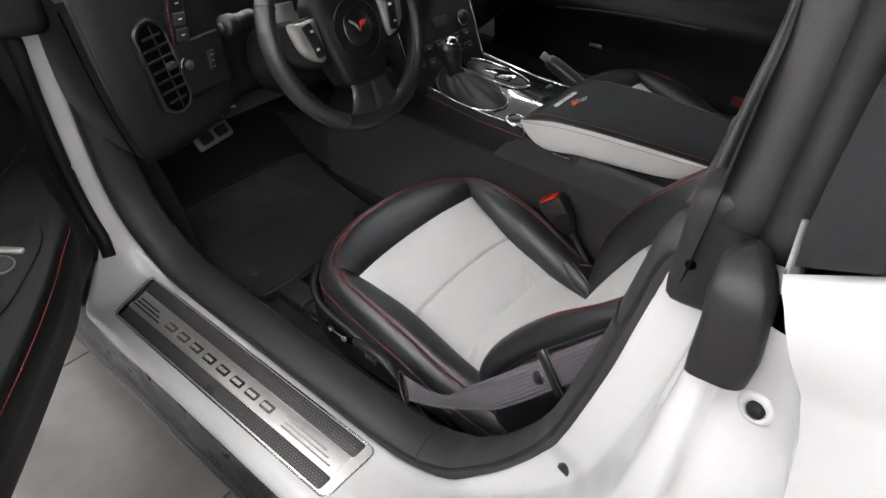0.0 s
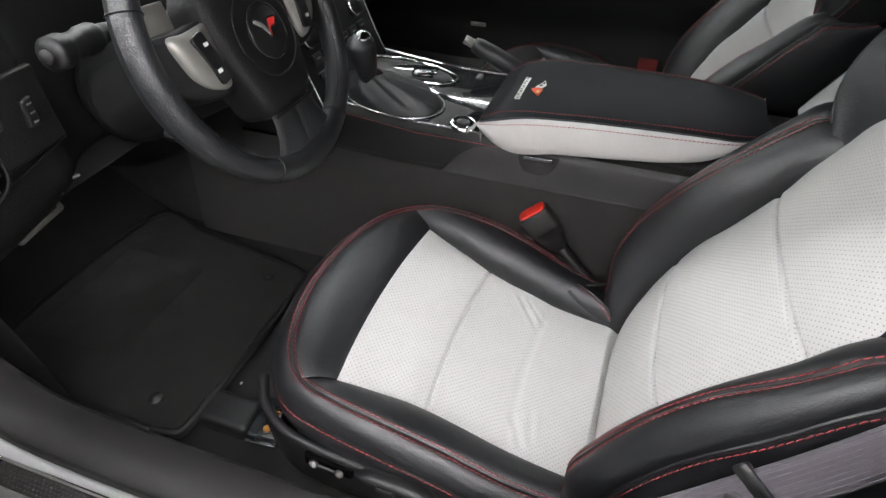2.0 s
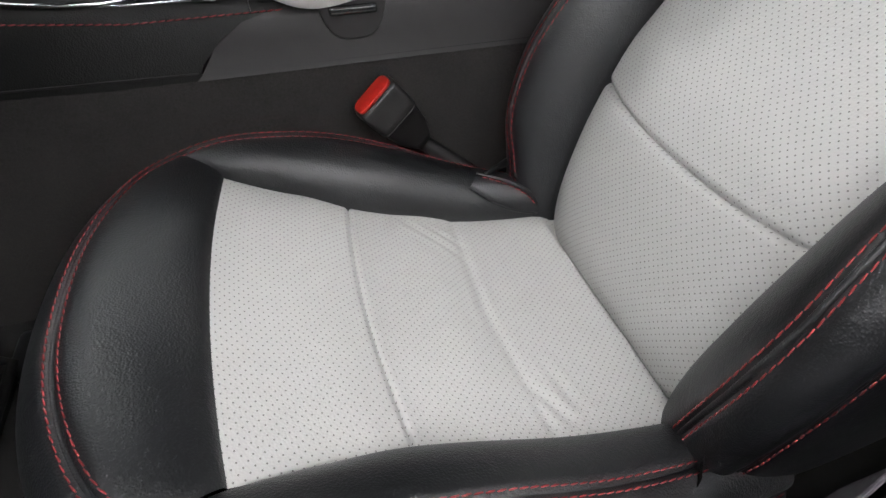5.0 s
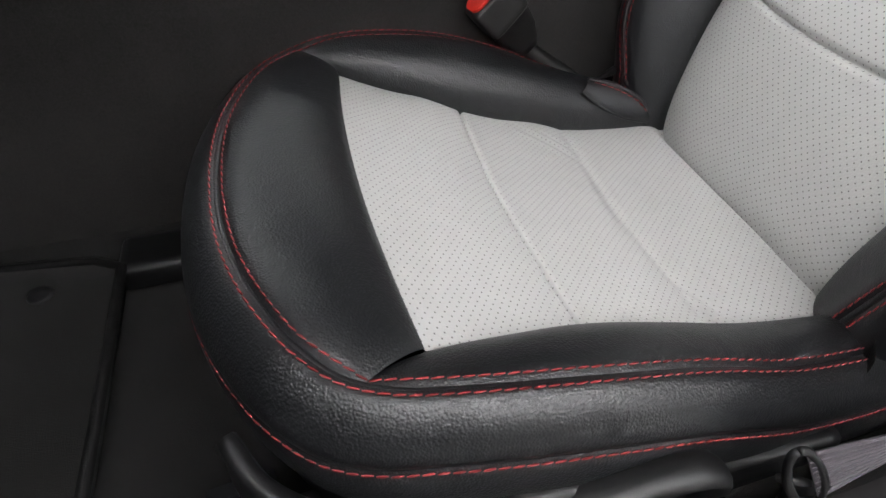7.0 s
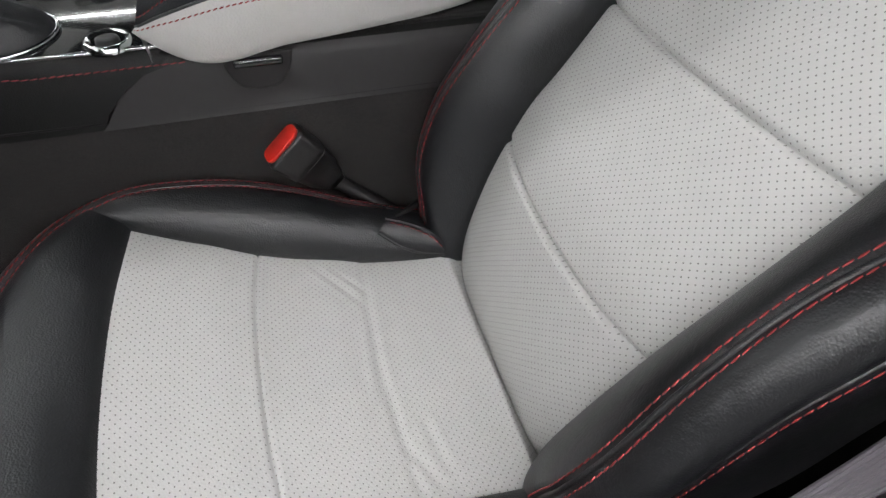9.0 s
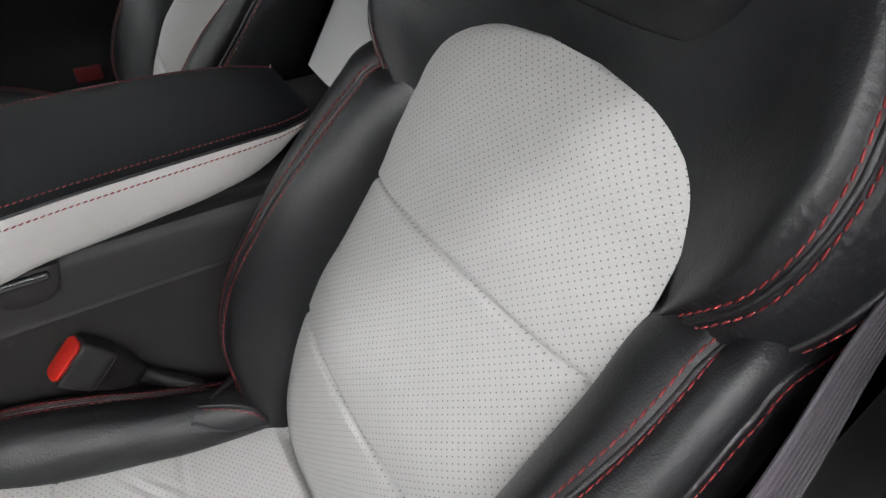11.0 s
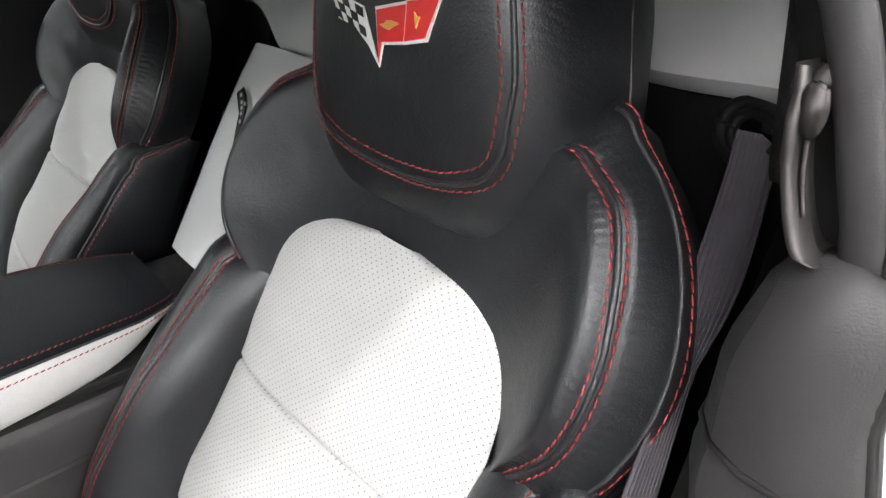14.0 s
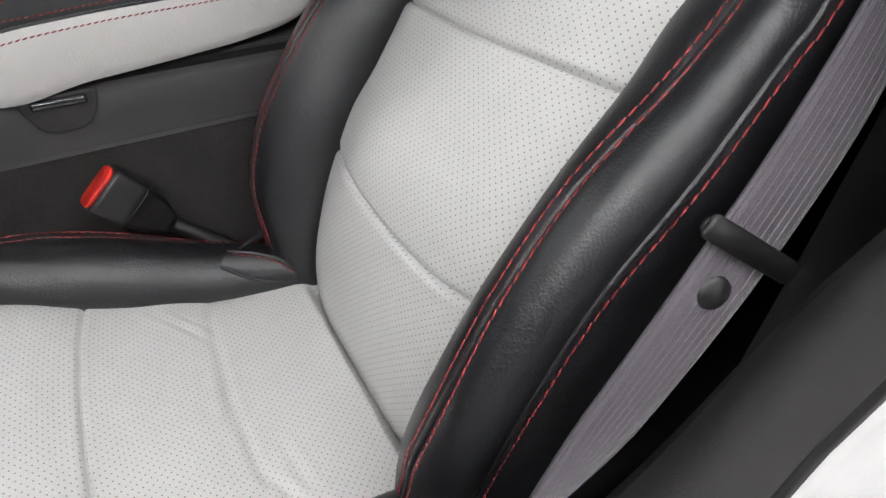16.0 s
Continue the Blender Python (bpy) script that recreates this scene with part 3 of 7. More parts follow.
        li = smooth_tab(ss, [(-0.03, -0.02), (0.0, 0.0), (0.08, 0.018), (0.16, 0.02), (0.24, 0.008), (0.32, -0.002), (0.37, -0.008), (0.405, -0.03), (0.45, -0.05)])
        A = bk(sg * wi, ss, li)
        qs = smooth_tab(ss, [(-0.03, 0.165), (0.02, 0.180), (0.06, 0.195), (0.12, 0.205), (0.20, 0.203), (0.27, 0.202), (0.34, 0.207), (0.405, 0.205)])
        qd = smooth_tab(ss, [(-0.03, 0.03), (0.02, 0.052), (0.06, 0.075), (0.12, 0.087), (0.20, 0.083), (0.27, 0.068), (0.34, 0.042), (0.37, 0.031), (0.395, 0.021), (0.408, 0.006), (0.425, -0.03), (0.45, -0.06)])
        if sg > 0:
            qs, qd = qs - 0.009, qd + 0.003
        Q = bk(sg * qs, ss, qd)
        os_ = smooth_tab(ss, [(-0.03, 0.195), (0.04, 0.216), (0.12, 0.232), (0.22, 0.236), (0.30, 0.241), (0.405, 0.236)])
        od = smooth_tab(ss, [(-0.03, 0.0), (0.04, 0.022), (0.12, 0.042), (0.22, 0.040), (0.30, 0.028), (0.38, 0.014), (0.405, 0.008), (0.425, -0.02), (0.45, -0.05)])
        if sg < 0:
            od = od + 0.010 * np.sin(np.clip((ss - 0.02) / 0.36, 0, 1) * math.pi) ** 0.5
        O = bk(sg * os_, ss, od)
        R = bk(sg * (os_ - 0.004), ss, od * 0 - 0.075)
        hint = tuple(BACK_OUT + np.array((-0.3 * sg, 0, 0)))
        P1 = patch(A, Q, 18, 0.014, hint, 0.55)
        P2 = patch(Q, O, 14, 0.016, (sg, 0.8, 0.2), 0.6)
        P3 = patch(O, R, 12, 0.008, (sg, 0, 0), 0.55)
        part("back_bolster", grid_mesh("back_bolster", P1), fine_leather, seat)
        part("bolster_side", grid_mesh("bolster_side", P2), fine_leather, seat)
        part("bolster_flank", grid_mesh("bolster_flank", P3), fine_leather, seat)
        part("piping", tube_mesh("piping", Q, 0.0026, 6), black_leather, seat)
        part("piping", tube_mesh("piping", O, 0.0026, 6), black_leather, seat)
        part("stitching", stitch_mesh("stitching", *row_at(P1, 0.0062, True, hint)), red_thread, seat, "red thread", kind="stuff")
        part("stitching", stitch_mesh("stitching", *row_at(P2, 0.0058, False, (sg, 0.8, 0.2))), red_thread, seat, "red thread", kind="stuff")
        part("stitching", stitch_mesh("stitching", *row_at(P3, 0.0062, False, (sg, 0, 0))), red_thread, seat, "red thread", kind="stuff")
    # shoulder yoke round the top of the white middle
    PER, SUB = 34, 10
    half = [knots(line, PER) for line in YOKE]
    edge_y = half[-1]
    half.append(edge_y + np.array((-0.001, -0.001, -0.020)))
    half.append(edge_y * np.array((0.965, 0.997, 1)) + np.array((0, 0, -0.060)))
    half = knots(np.stack(half), SUB)
    run = np.concatenate([[0], np.cumsum(np.linalg.norm(np.diff(half[4 * SUB], axis=0), axis=1))])
    wob = np.array([noise.noise(Vector((r * 70, 3.0, 0))) for r in run])
    for row in range(len(half)):
        v = row / SUB
        pucker = 0.0006 * math.exp(-((v - 4.05) / 0.2) ** 2) * (v > 3.82) + 0.0004 * math.exp(-((v - 2.75) / 0.3) ** 2) * (v < 2.98)
        half[row, :, 2] += pucker * np.sin(run * 2 * math.pi / 0.0072 + 3.0 * wob + v) * (0.5 + 0.9 * wob) * np.clip((0.44 - run) / 0.06, 0, 1)
        half[row, :, 2] -= 0.0013 * (math.exp(-((v - 3) / 0.09) ** 2) + math.exp(-((v - 3.75) / 0.09) ** 2))
        loose = math.sin(min(max((v - 3.9) / 1.05, 0), 1) * math.pi)
        if loose > 0.02:
            half[row, :, 2] += 0.0008 * loose * np.array([noise.noise(Vector((r * 150 + v * 3.4, v * 0.7, 5.0))) + 0.4 * noise.noise(Vector((r * 260 + v * 4.6, v * 1.2, 8.0))) for r in run]) * np.clip((0.50 - run) / 0.06, 0, 1)
    whole = np.concatenate([half, (half * np.array((-1, 1, 1)))[:, -2::-1]], axis=1)
    YP = bk(whole[..., 0], whole[..., 1], whole[..., 2])
    part("shoulder_yoke", grid_mesh("shoulder_yoke", YP), fine_leather, seat)
    ny = normals(YP, tuple(BACK_OUT))
    last = 10 * PER
    for a0, a1 in ((0, last), (YP.shape[1] - last, YP.shape[1])):
        strip, strip_n = YP[3 * SUB:, a0:a1:3], ny[3 * SUB:, a0:a1:3]
        gone = np.concatenate([np.zeros((1, strip.shape[1])), np.cumsum(np.linalg.norm(np.diff(strip, axis=0), axis=2), axis=0)])
        for away in (0.0, 0.0092, 0.0046):
            line = np.array([[np.interp(away, gone[:, j], strip[:, j, k]) for k in range(3)] for j in range(strip.shape[1])])
            up = np.array([[np.interp(away, gone[:, j], strip_n[:, j, k]) for k in range(3)] for j in range(strip.shape[1])])
            if away == 0.0046:
                part("piping", tube_mesh("piping", line + up * 0.0003, 0.0021, 6), black_leather, seat)
            else:
                part("stitching", stitch_mesh("stitching", line + up * 0.0010, up), red_thread, seat, "red thread", kind="stuff")
        part("piping", tube_mesh("piping", YP[5 * SUB - 2, a0:a1:3] + ny[5 * SUB - 2, a0:a1:3] * 0.0004, 0.0019, 6), black_leather, seat)
        part("stitching", stitch_mesh("stitching", YP[5 * SUB + 1, a0:a1:3] + ny[5 * SUB + 1, a0:a1:3] * 0.0006, ny[5 * SUB + 1, a0:a1:3]), red_thread, seat, "red thread", kind="stuff")
    # shell behind
    a = np.linspace(0, 2 * math.pi, 40, endpoint=False)
    ss = np.linspace(-0.06, 0.63, 30)
    W = smooth_tab(ss, [(-0.06, 0.19), (0.1, 0.225), (0.4, 0.23), (0.52, 0.228), (0.58, 0.195), (0.63, 0.13)])
    SH = bk(np.cos(a)[:, None] * W[None], np.broadcast_to(ss, (40, 30)), -0.05 + np.sin(a)[:, None] * 0.04 + 0 * W[None])
    part("back_shell", grid_mesh("back_shell", SH, wrap=True, caps=True), black_plastic, seat)
    # headrest
    ss = np.concatenate([np.linspace(0.525, 0.78, 170), np.linspace(0.782, 0.815, 24)])
    B, F = smooth_tab(ss, HEAD_B), smooth_tab(ss, HEAD_D)
    loops = []
    for r in (0, 0.2, 0.4, 0.55, 0.65, 0.72, 0.78, 0.83, 0.87, 0.90, 0.93, 0.955, 0.975, 0.99, 1.0):
        loops.append((r * B, F - float(smooth_tab(np.array(r), HEAD_DROP))))
    for k in (0.25, 0.5, 0.75, 1.0):
        loops.append((B * (1 + 0.02 * math.sin(k * math.pi)), (F - 0.088) * (1 - k) - 0.052 * k))
    loops += [(B * 0.97, -0.060 + 0 * B), (B * 0.90, -0.066 + 0 * B), (B * 0.5, -0.070 + 0 * B), (0 * B, -0.072 + 0 * B)]
    wob = np.array([noise.noise(Vector((v * 80, 9.0, 0))) for v in ss])
    H = []
    for k, (x, d) in enumerate(loops):
        s2 = ss + 0.022 * np.clip(x / 0.122, 0, 1.05) ** 4 * np.clip((0.60 - ss) / 0.07, 0, 1)
        if 8 <= k <= 13:
            d = d + 0.0005 * np.sin(ss * 2 * math.pi / 0.0072 + 3 * wob) * (0.5 + 0.9 * wob) * math.sin((k - 7) / 7 * math.pi) * np.clip((ss - 0.57) / 0.02, 0, 1)
        H.append((x, s2, d))
    H = H + [(-x, s2, d) for x, s2, d in H[-2:0:-1]]
    H = np.array([bk(x, s2, d) for x, s2, d in H])
    part("headrest", grid_mesh("headrest", H, wrap=True, caps=True), fine_leather, seat)
    for inset in (0.0, 0.0115):
        side = [(float(smooth_tab(np.array(t), HEAD_B)) * 0.825 - inset, t) for t in (0.775, 0.76, 0.74, 0.70, 0.66, 0.63)] + [(0.1135 - inset, 0.605 + inset * 0.2), (0.1125 - inset, 0.588 + inset * 0.5), (0.105 - inset * 0.8, 0.572 + inset * 0.8), (0.088 - inset * 0.5, 0.561 + inset), (0.055, 0.5525 + inset), (0.018, 0.549 + inset)]
        line = [(-x, t) for x, t in side] + [(x, t) for x, t in side[::-1]]
        path = knots([(x, t, 0) for x, t in line], 10)
        pts = bk(path[:, 0], path[:, 1], head_front(path[:, 0], path[:, 1]) + 0.0011)
        nh = BACK_OUT + np.array((1.0, 0, 0)) * (path[:, :1] * 5)
        part("stitching", stitch_mesh("stitching", crv(pts[::3], 240), crv(nh[::3], 240)), red_thread, seat, "red thread", kind="stuff")
        if inset == 0:
            path = path * np.array((0.952, 1, 1)) + np.array((0, 0.004, 0))
            part("piping", tube_mesh("piping", bk(path[::2, 0], path[::2, 1], head_front(path[::2, 0], path[::2, 1]) + 0.0004), 0.0022, 6), black_leather, seat)
    for k in (16, len(H) - 16):
        rim = H[k][20:180:4] + np.array((0.0006 if k < 30 else -0.0006, 0, 0))
        part("piping", tube_mesh("piping", rim, 0.0020, 6), black_leather, seat)
        near = k - 1 if k < 30 else k + 1
        edge_row = (0.55 * H[near] + 0.45 * H[k])[14:176:4] + np.array((0.0010 if k < 30 else -0.0010, 0, 0))
        part("stitching", stitch_mesh("stitching", edge_row, (1 if k < 30 else -1, 0.25, 0)), red_thread, seat, "red thread", kind="stuff")
    # crossed-flag emblem on the headrest
    def flag_piece(nm, poly, mat, lift):
        bm = bmesh.new()
        lo, hi2 = [], []
        for x, y in poly:
            x2, s2 = -x - 0.004, y
            lo.append(bm.verts.new(bk(np.array(x2), np.array(s2), head_front(x2, s2) - 0.001)))
            hi2.append(bm.verts.new(bk(np.array(x2), np.array(s2), head_front(x2, s2) + lift)))
        bm.faces.new(hi2)
        for k in range(len(poly)):
            bm.faces.new((lo[k], lo[(k + 1) % len(poly)], hi2[(k + 1) % len(poly)], hi2[k]))
        return part(nm, bm, mat, emblem, smooth=False)
    emblem = part("emblem", tube_mesh("emblem", [bk(np.array(0.006), np.array(0.620), head_front(0.006, 0.620)), bk(np.array(0.006), np.array(0.626), head_front(0.006, 0.626))], 0.001, 5), white_thread, seat, "embroidered crossed-flag badge, white, black and red")
    flag_piece("flag_border", [(-0.0731, 0.6621), (-0.0628, 0.6513), (-0.0579, 0.6421), (-0.0377, 0.6396), (-0.0211, 0.6294), (-0.0094, 0.6179), (-0.0201, 0.6404), (-0.0266, 0.6529), (-0.0425, 0.6554), (-0.0493, 0.6565), (-0.0596, 0.6619)], white_thread, 0.0012)
    flag_piece("flag_border", [(-0.0094, 0.6179), (-0.0045, 0.6325), (0.0184, 0.6355), (0.0405, 0.6403), (0.0525, 0.6668), (0.0205, 0.6615), (0.0195, 0.6600), (-0.0128, 0.6536)], white_thread, 0.0012)
    flag_piece("red_flag", [(-0.0092, 0.6205), (-0.0060, 0.6335), (0.0176, 0.6370), (0.0195, 0.6580), (-0.0112, 0.6517)], emblem_red, 0.0018)
    flag_piece("red_flag", [(0.0188, 0.6372), (0.0390, 0.6416), (0.0500, 0.6648), (0.0212, 0.6600)], emblem_red, 0.0018)
    flag_piece("gold_mark", [(-0.0076, 0.6436), (-0.002, 0.6445), (0.0006, 0.6468), (0.006, 0.6474), (0.0142, 0.6466), (0.009, 0.6445), (0.0027, 0.6415), (-0.002, 0.6420)], gold_thread, 0.0024)
    flag_piece("gold_mark", [(0.029, 0.6547), (0.0315, 0.6525), (0.0342, 0.6527), (0.0325, 0.6495), (0.0307, 0.6457), (0.0295, 0.6500)], gold_thread, 0.0024)
    for a in range(5):
        for b in range(3):
            if (a + b) % 2 == 0:
                def at(f, g):
                    return (-0.0580 - 0.0135 * g + (0.035 + 0.009 * g) * f, 0.6435 + 0.017 * g - (0.0095 - 0.0005 * g) * f)
                f0, f1, g0, g1 = a / 5, (a + 1) / 5, b / 3, (b + 1) / 3
                flag_piece("check", [at(f0, g0), at(f1, g0), at(f1, g1), at(f0, g1)], emblem_and_hollow_black, 0.0018)
    return seat


driver = car_seat()
passenger = car_seat(True)
passenger.location.x += 0.790
passenger.location.y -= 0.02


# ---- car body: floor, sill, pillars, rear deck ----
glass_mat = bpy.data.materials.new("tinted_glass")
glass_mat.use_nodes = True
gp = glass_mat.node_tree.nodes["Principled BSDF"]
gp.inputs["Base Color"].default_value = (0.25, 0.28, 0.27, 1)
gp.inputs["Roughness"].default_value = 0.02
gp.inputs["Transmission Weight"].default_value = 1.0
gp.inputs["IOR"].default_value = 1.45
def thin_glass(name, tone):
    """Thin pane that lets part of the light straight through."""
    mt = bpy.data.materials.new(name)
    mt.use_nodes = True
    tn = mt.node_tree
    clear = tn.nodes.new("ShaderNodeBsdfTransparent")
    clear.inputs["Color"].default_value = (tone, tone * 1.04, tone * 1.03, 1)
    shine = tn.nodes.new("ShaderNodeBsdfGlossy")
    shine.inputs["Roughness"].default_value = 0.02
    both = tn.nodes.new("ShaderNodeMixShader")
    both.inputs["Fac"].default_value = 0.06
    tn.links.new(clear.outputs[0], both.inputs[1])
    tn.links.new(shine.outputs[0], both.inputs[2])
    tn.links.new(both.outputs[0], tn.nodes["Material Output"].inputs["Surface"])
    return mt


tint_mat = thin_glass("dark_tinted_glass", 0.16)
screen_mat = thin_glass("clear_windscreen_glass", 0.94)
clear_mat = thin_glass("clear_window_glass", 0.55)
gauge_red = bpy.data.materials.new("lit_red_gauge")
gauge_red.use_nodes = True
gauge_red.node_tree.nodes["Principled BSDF"].inputs["Base Color"].default_value = (0.3, 0.0, 0.0, 1)
gauge_red.node_tree.nodes["Principled BSDF"].inputs["Emission Color"].default_value = (1, 0.05, 0.05, 1)
gauge_red.node_tree.nodes["Principled BSDF"].inputs["Emission Strength"].default_value = 1.5
carbon = material("textured_black_strip", (0.026, 0.024, 0.024), 0.34, vary=0.3, scale=60, bump=0.8, bump_scale=330, cells=True)
# Glossless near-black; paints the shade inside the vent, belt slot and switch recess.
shade_black = material("painted_recess_shade", (0.002, 0.002, 0.002), 0.9, spec=0.0, vary=0.1)
amber = material("amber_plastic", (0.30, 0.11, 0.012), 0.5, vary=0.1, scale=50)

body = thing("sports_car", "white sports car with its driver door open", "car", at=(0.395, 0.2, 0))
CAR_X = 0.395
# door opening: a line of (y, z), from the hinge pillar down, along the sill and up the rear pillar
OPENING = [(0.895, 0.98), (0.905, 0.90), (0.918, 0.82), (0.945, 0.70), (0.955, 0.58), (0.95, 0.49), (0.925, 0.425), (0.87, 0.374), (0.80, 0.341), (0.70, 0.331), (0.5, 0.328), (0.3, 0.328), (0.17, 0.330), (0.10, 0.348), (0.04, 0.385), (0.005, 0.425), (-0.037, 0.48), (-0.073, 0.54), (-0.10, 0.60), (-0.12, 0.66), (-0.135, 0.72), (-0.150, 0.79), (-0.160, 0.86), (-0.168, 0.905), (-0.182, 0.932), (-0.215, 0.943)]
op = crv([(0, y, z) for y, z in OPENING], 160)
tan = np.gradient(op, axis=0)
tan /= np.linalg.norm(tan, axis=1, keepdims=True)
inward = np.cross(tan, (1, 0, 0))
inward *= np.sign(((np.array((0, 0.35, 0.85)) - op) * inward).sum(1, keepdims=True))
edge_x = np.interp(np.linspace(0, 1, 160), [0, 0.3, 0.45, 0.68, 0.8, 1], [-0.350, -0.345, -0.342, -0.342, -0.342, -0.339])
edge_x = np.where(op[:, 1] < 0.3, np.interp(op[:, 2], [0.33, 0.54, 0.60, 0.65, 0.70, 0.75, 0.82, 0.87, 0.96], [-0.342, -0.343, -0.349, -0.363, -0.366, -0.364, -0.356, -0.340, -0.338]), edge_x)
rear = np.clip((0.05 - op[:, 1]) / 0.15, 0, 1) * (op[:, 1] < 0.3)


front_pillar = np.clip((op[:, 1] - 0.84) / 0.08, 0, 1) * (op[:, 2] > 0.35)


def opening_sweep(sections):
    """Profile of (across, proud, rear x, rear y) swept along the door opening; on the rear pillar the last two take over."""
    rows = []
    for sec in sections:
        dx, dn = sec[:2]
        rx, ry = sec[2:] if len(sec) == 4 else (dx, 0.0)
        w = max(0.0, -dx)
        narrow = -(min(w, 0.042) + max(0.0, w - 0.042) * 0.12)
        q = op.copy()
        wide = dx * (1 - front_pillar) + narrow * front_pillar if dx < 0 else dx
        q[:, 0] = edge_x + wide * (1 - rear) + rx * rear
        own = 1 - rear if len(sec) == 4 else 1.0
        q += inward * (dn * np.ones(len(q)) * own)[:, None]
        q[:, 1] += ry * rear
        rows.append(q)
    return np.stack(rows)


trim = opening_sweep([(0.0, -0.02), (0.0, 0.002), (0.008, 0.012), (0.03, 0.019), (0.055, 0.018), (0.075, 0.008), (0.088, -0.012), (0.092, -0.04), (0.09, -0.075)])
low_rear = rear * np.clip((0.80 - op[:, 2]) / 0.15, 0, 1)
trim[..., 0] -= np.array((0, 0, 0, 0.004, 0.016, 0.026, 0.030, 0.030, 0.028))[:, None] * low_rear
def settle(q, row_share):
    """Lower and draw in the trim where it ends at the top of the rear pillar."""
    high = np.clip(q[..., 2] - 0.88, 0, 1) * rear
    q[..., 2] -= high * 0.52 * np.clip((-0.146 - q[..., 1]) / 0.055, 0, 1)
    q[..., 0] -= row_share * rear * np.interp(q[..., 2], [0.81, 0.86, 0.90, 0.95], [0.0, 0.014, 0.024, 0.030])
    return q


trim = settle(trim, np.array((0, 0, 0, 0.15, 0.5, 0.8, 0.95, 1, 1))[:, None])
part("sill_trim", grid_mesh("sill_trim", trim[:6]), grey_panel, body, "charcoal plastic trim round the door opening")
part("trim_flank", grid_mesh("trim_flank", trim[5:]), carpet, body, "black carpeted inner flank")
part("weatherstrip", tube_mesh("weatherstrip", settle(opening_sweep([(0.004, 0.003)])[0], 0.0), 0.0042, 8), rubber, body)
jamb = opening_sweep([(0.004, -0.03, 0.012, 0.004), (-0.001, -0.008, 0.001, -0.004), (-0.006, -0.0055, -0.002, -0.009), (-0.010, -0.0045, -0.004, -0.018), (-0.018, -0.0055, -0.008, -0.034), (-0.026, -0.007, -0.012, -0.044), (-0.036, -0.0075, -0.018, -0.047), (-0.050, -0.0078, -0.030, -0.049), (-0.07, -0.008, -0.060, -0.053), (-0.088, -0.008, -0.068, -0.055), (-0.10, -0.009, -0.071, -0.060), (-0.112, -0.010, -0.072, -0.068), (-0.120, -0.0105, -0.071, -0.074), (-0.123, -0.011, -0.064, -0.0755), (-0.126, -0.011, -0.063, -0.079), (-0.130, -0.011, -0.068, -0.081), (-0.138, -0.012, -0.070, -0.092), (-0.146, -0.016, -0.073, -0.106), (-0.152, -0.022, -0.080, -0.116), (-0.156, -0.034, -0.094, -0.124), (-0.157, -0.05, -0.112, -0.128)])
seal = np.where(front_pillar > 0.5)[0]
part("hinge_seal", tube_mesh("hinge_seal", opening_sweep([(-0.075, -0.006)])[0][seal] + np.array((-0.006, -0.004, 0)), 0.013, 8), rubber, body, "black rubber door seal")
part("hinge_seal", grid_mesh("hinge_seal", np.stack([opening_sweep([(-0.09, -0.012)])[0][seal] + np.array(d) for d in ((0, 0, 0), (-0.03, 0.004, 0), (-0.06, 0.02, 0), (-0.07, 0.08, 0))])), rubber, body)
low = (jamb[..., 1] > 0.6) & (jamb[..., 1] < 0.9) & (jamb[..., 2] < 0.40)
flat = np.clip((edge_x[None] - jamb[..., 0] - 0.004) / 0.02, 0, 1) * low
jamb[..., 2] -= flat * np.clip(jamb[..., 2] - 0.318, 0, 0.06) * 0.95 * np.clip((0.89 - jamb[..., 1]) / 0.06, 0, 1)
across = np.clip((np.arange(len(jamb)) - 6) / 4, 0, 1)[:, None]
up_high = np.clip((op[:, 2] - 0.58) / 0.15, 0, 1) * (op[:, 1] < 0)
jamb[..., 1] += across * up_high * (-0.160 - op[:, 1])
QUARTER_EDGE = [(0.58, -0.262), (0.66, -0.278), (0.73, -0.288), (0.80, -0.295), (0.863, -0.298), (0.9145, -0.288), (0.9425, -0.279), (0.97, -0.2645), (1.007, -0.2475)]
edge_y = np.interp(op[:, 2], [q[0] for q in QUARTER_EDGE], [q[1] for q in QUARTER_EDGE])
out_row = np.clip((np.arange(len(jamb)) - 12) / (len(jamb) - 13), 0, 1)[:, None]
jamb[..., 1] += out_row * up_high * (edge_y - jamb[-1, :, 1])
part("door_jamb", grid_mesh("door_jamb", jamb), white_paint, body)
# seam across the trim at the foot of the pillar
trim_seam = int(np.abs(op[:, 2] - 0.828).argmin() if op[-1, 1] > 0.5 else np.where(op[:, 1] < 0, np.abs(op[:, 2] - 0.828), 9).argmin())
part("trim_joint", tube_mesh("trim_joint", trim[1:8, trim_seam] + inward[trim_seam] * 0.0004, 0.0022, 6), rubber, body)
for y0 in (0.105,):
    k = int(np.abs(op[:, 1] - y0).argmin())
    part("trim_joint", tube_mesh("trim_joint", trim[1:8, k] + inward[k] * 0.0002, 0.0012, 5), black_plastic, body)
part("pillar_garnish", block((0.085, 0.09, 0.14), (-0.392, 0.905, 0.912), 0.02, 3, (0, 6, 0)), black_plastic, body, "black plastic pillar cover")
part("sill_trim", grid_mesh("sill_trim", np.stack([[(x, y, z) for y in (-0.7, -0.2, 0.3, 0.9, 1.2)] for x, z in ((1.05, 0.24), (1.05, 0.36), (1.065, 0.385), (1.11, 0.39), (1.13, 0.36), (1.27, 0.32), (1.29, 0.2))])), grey_panel, body)
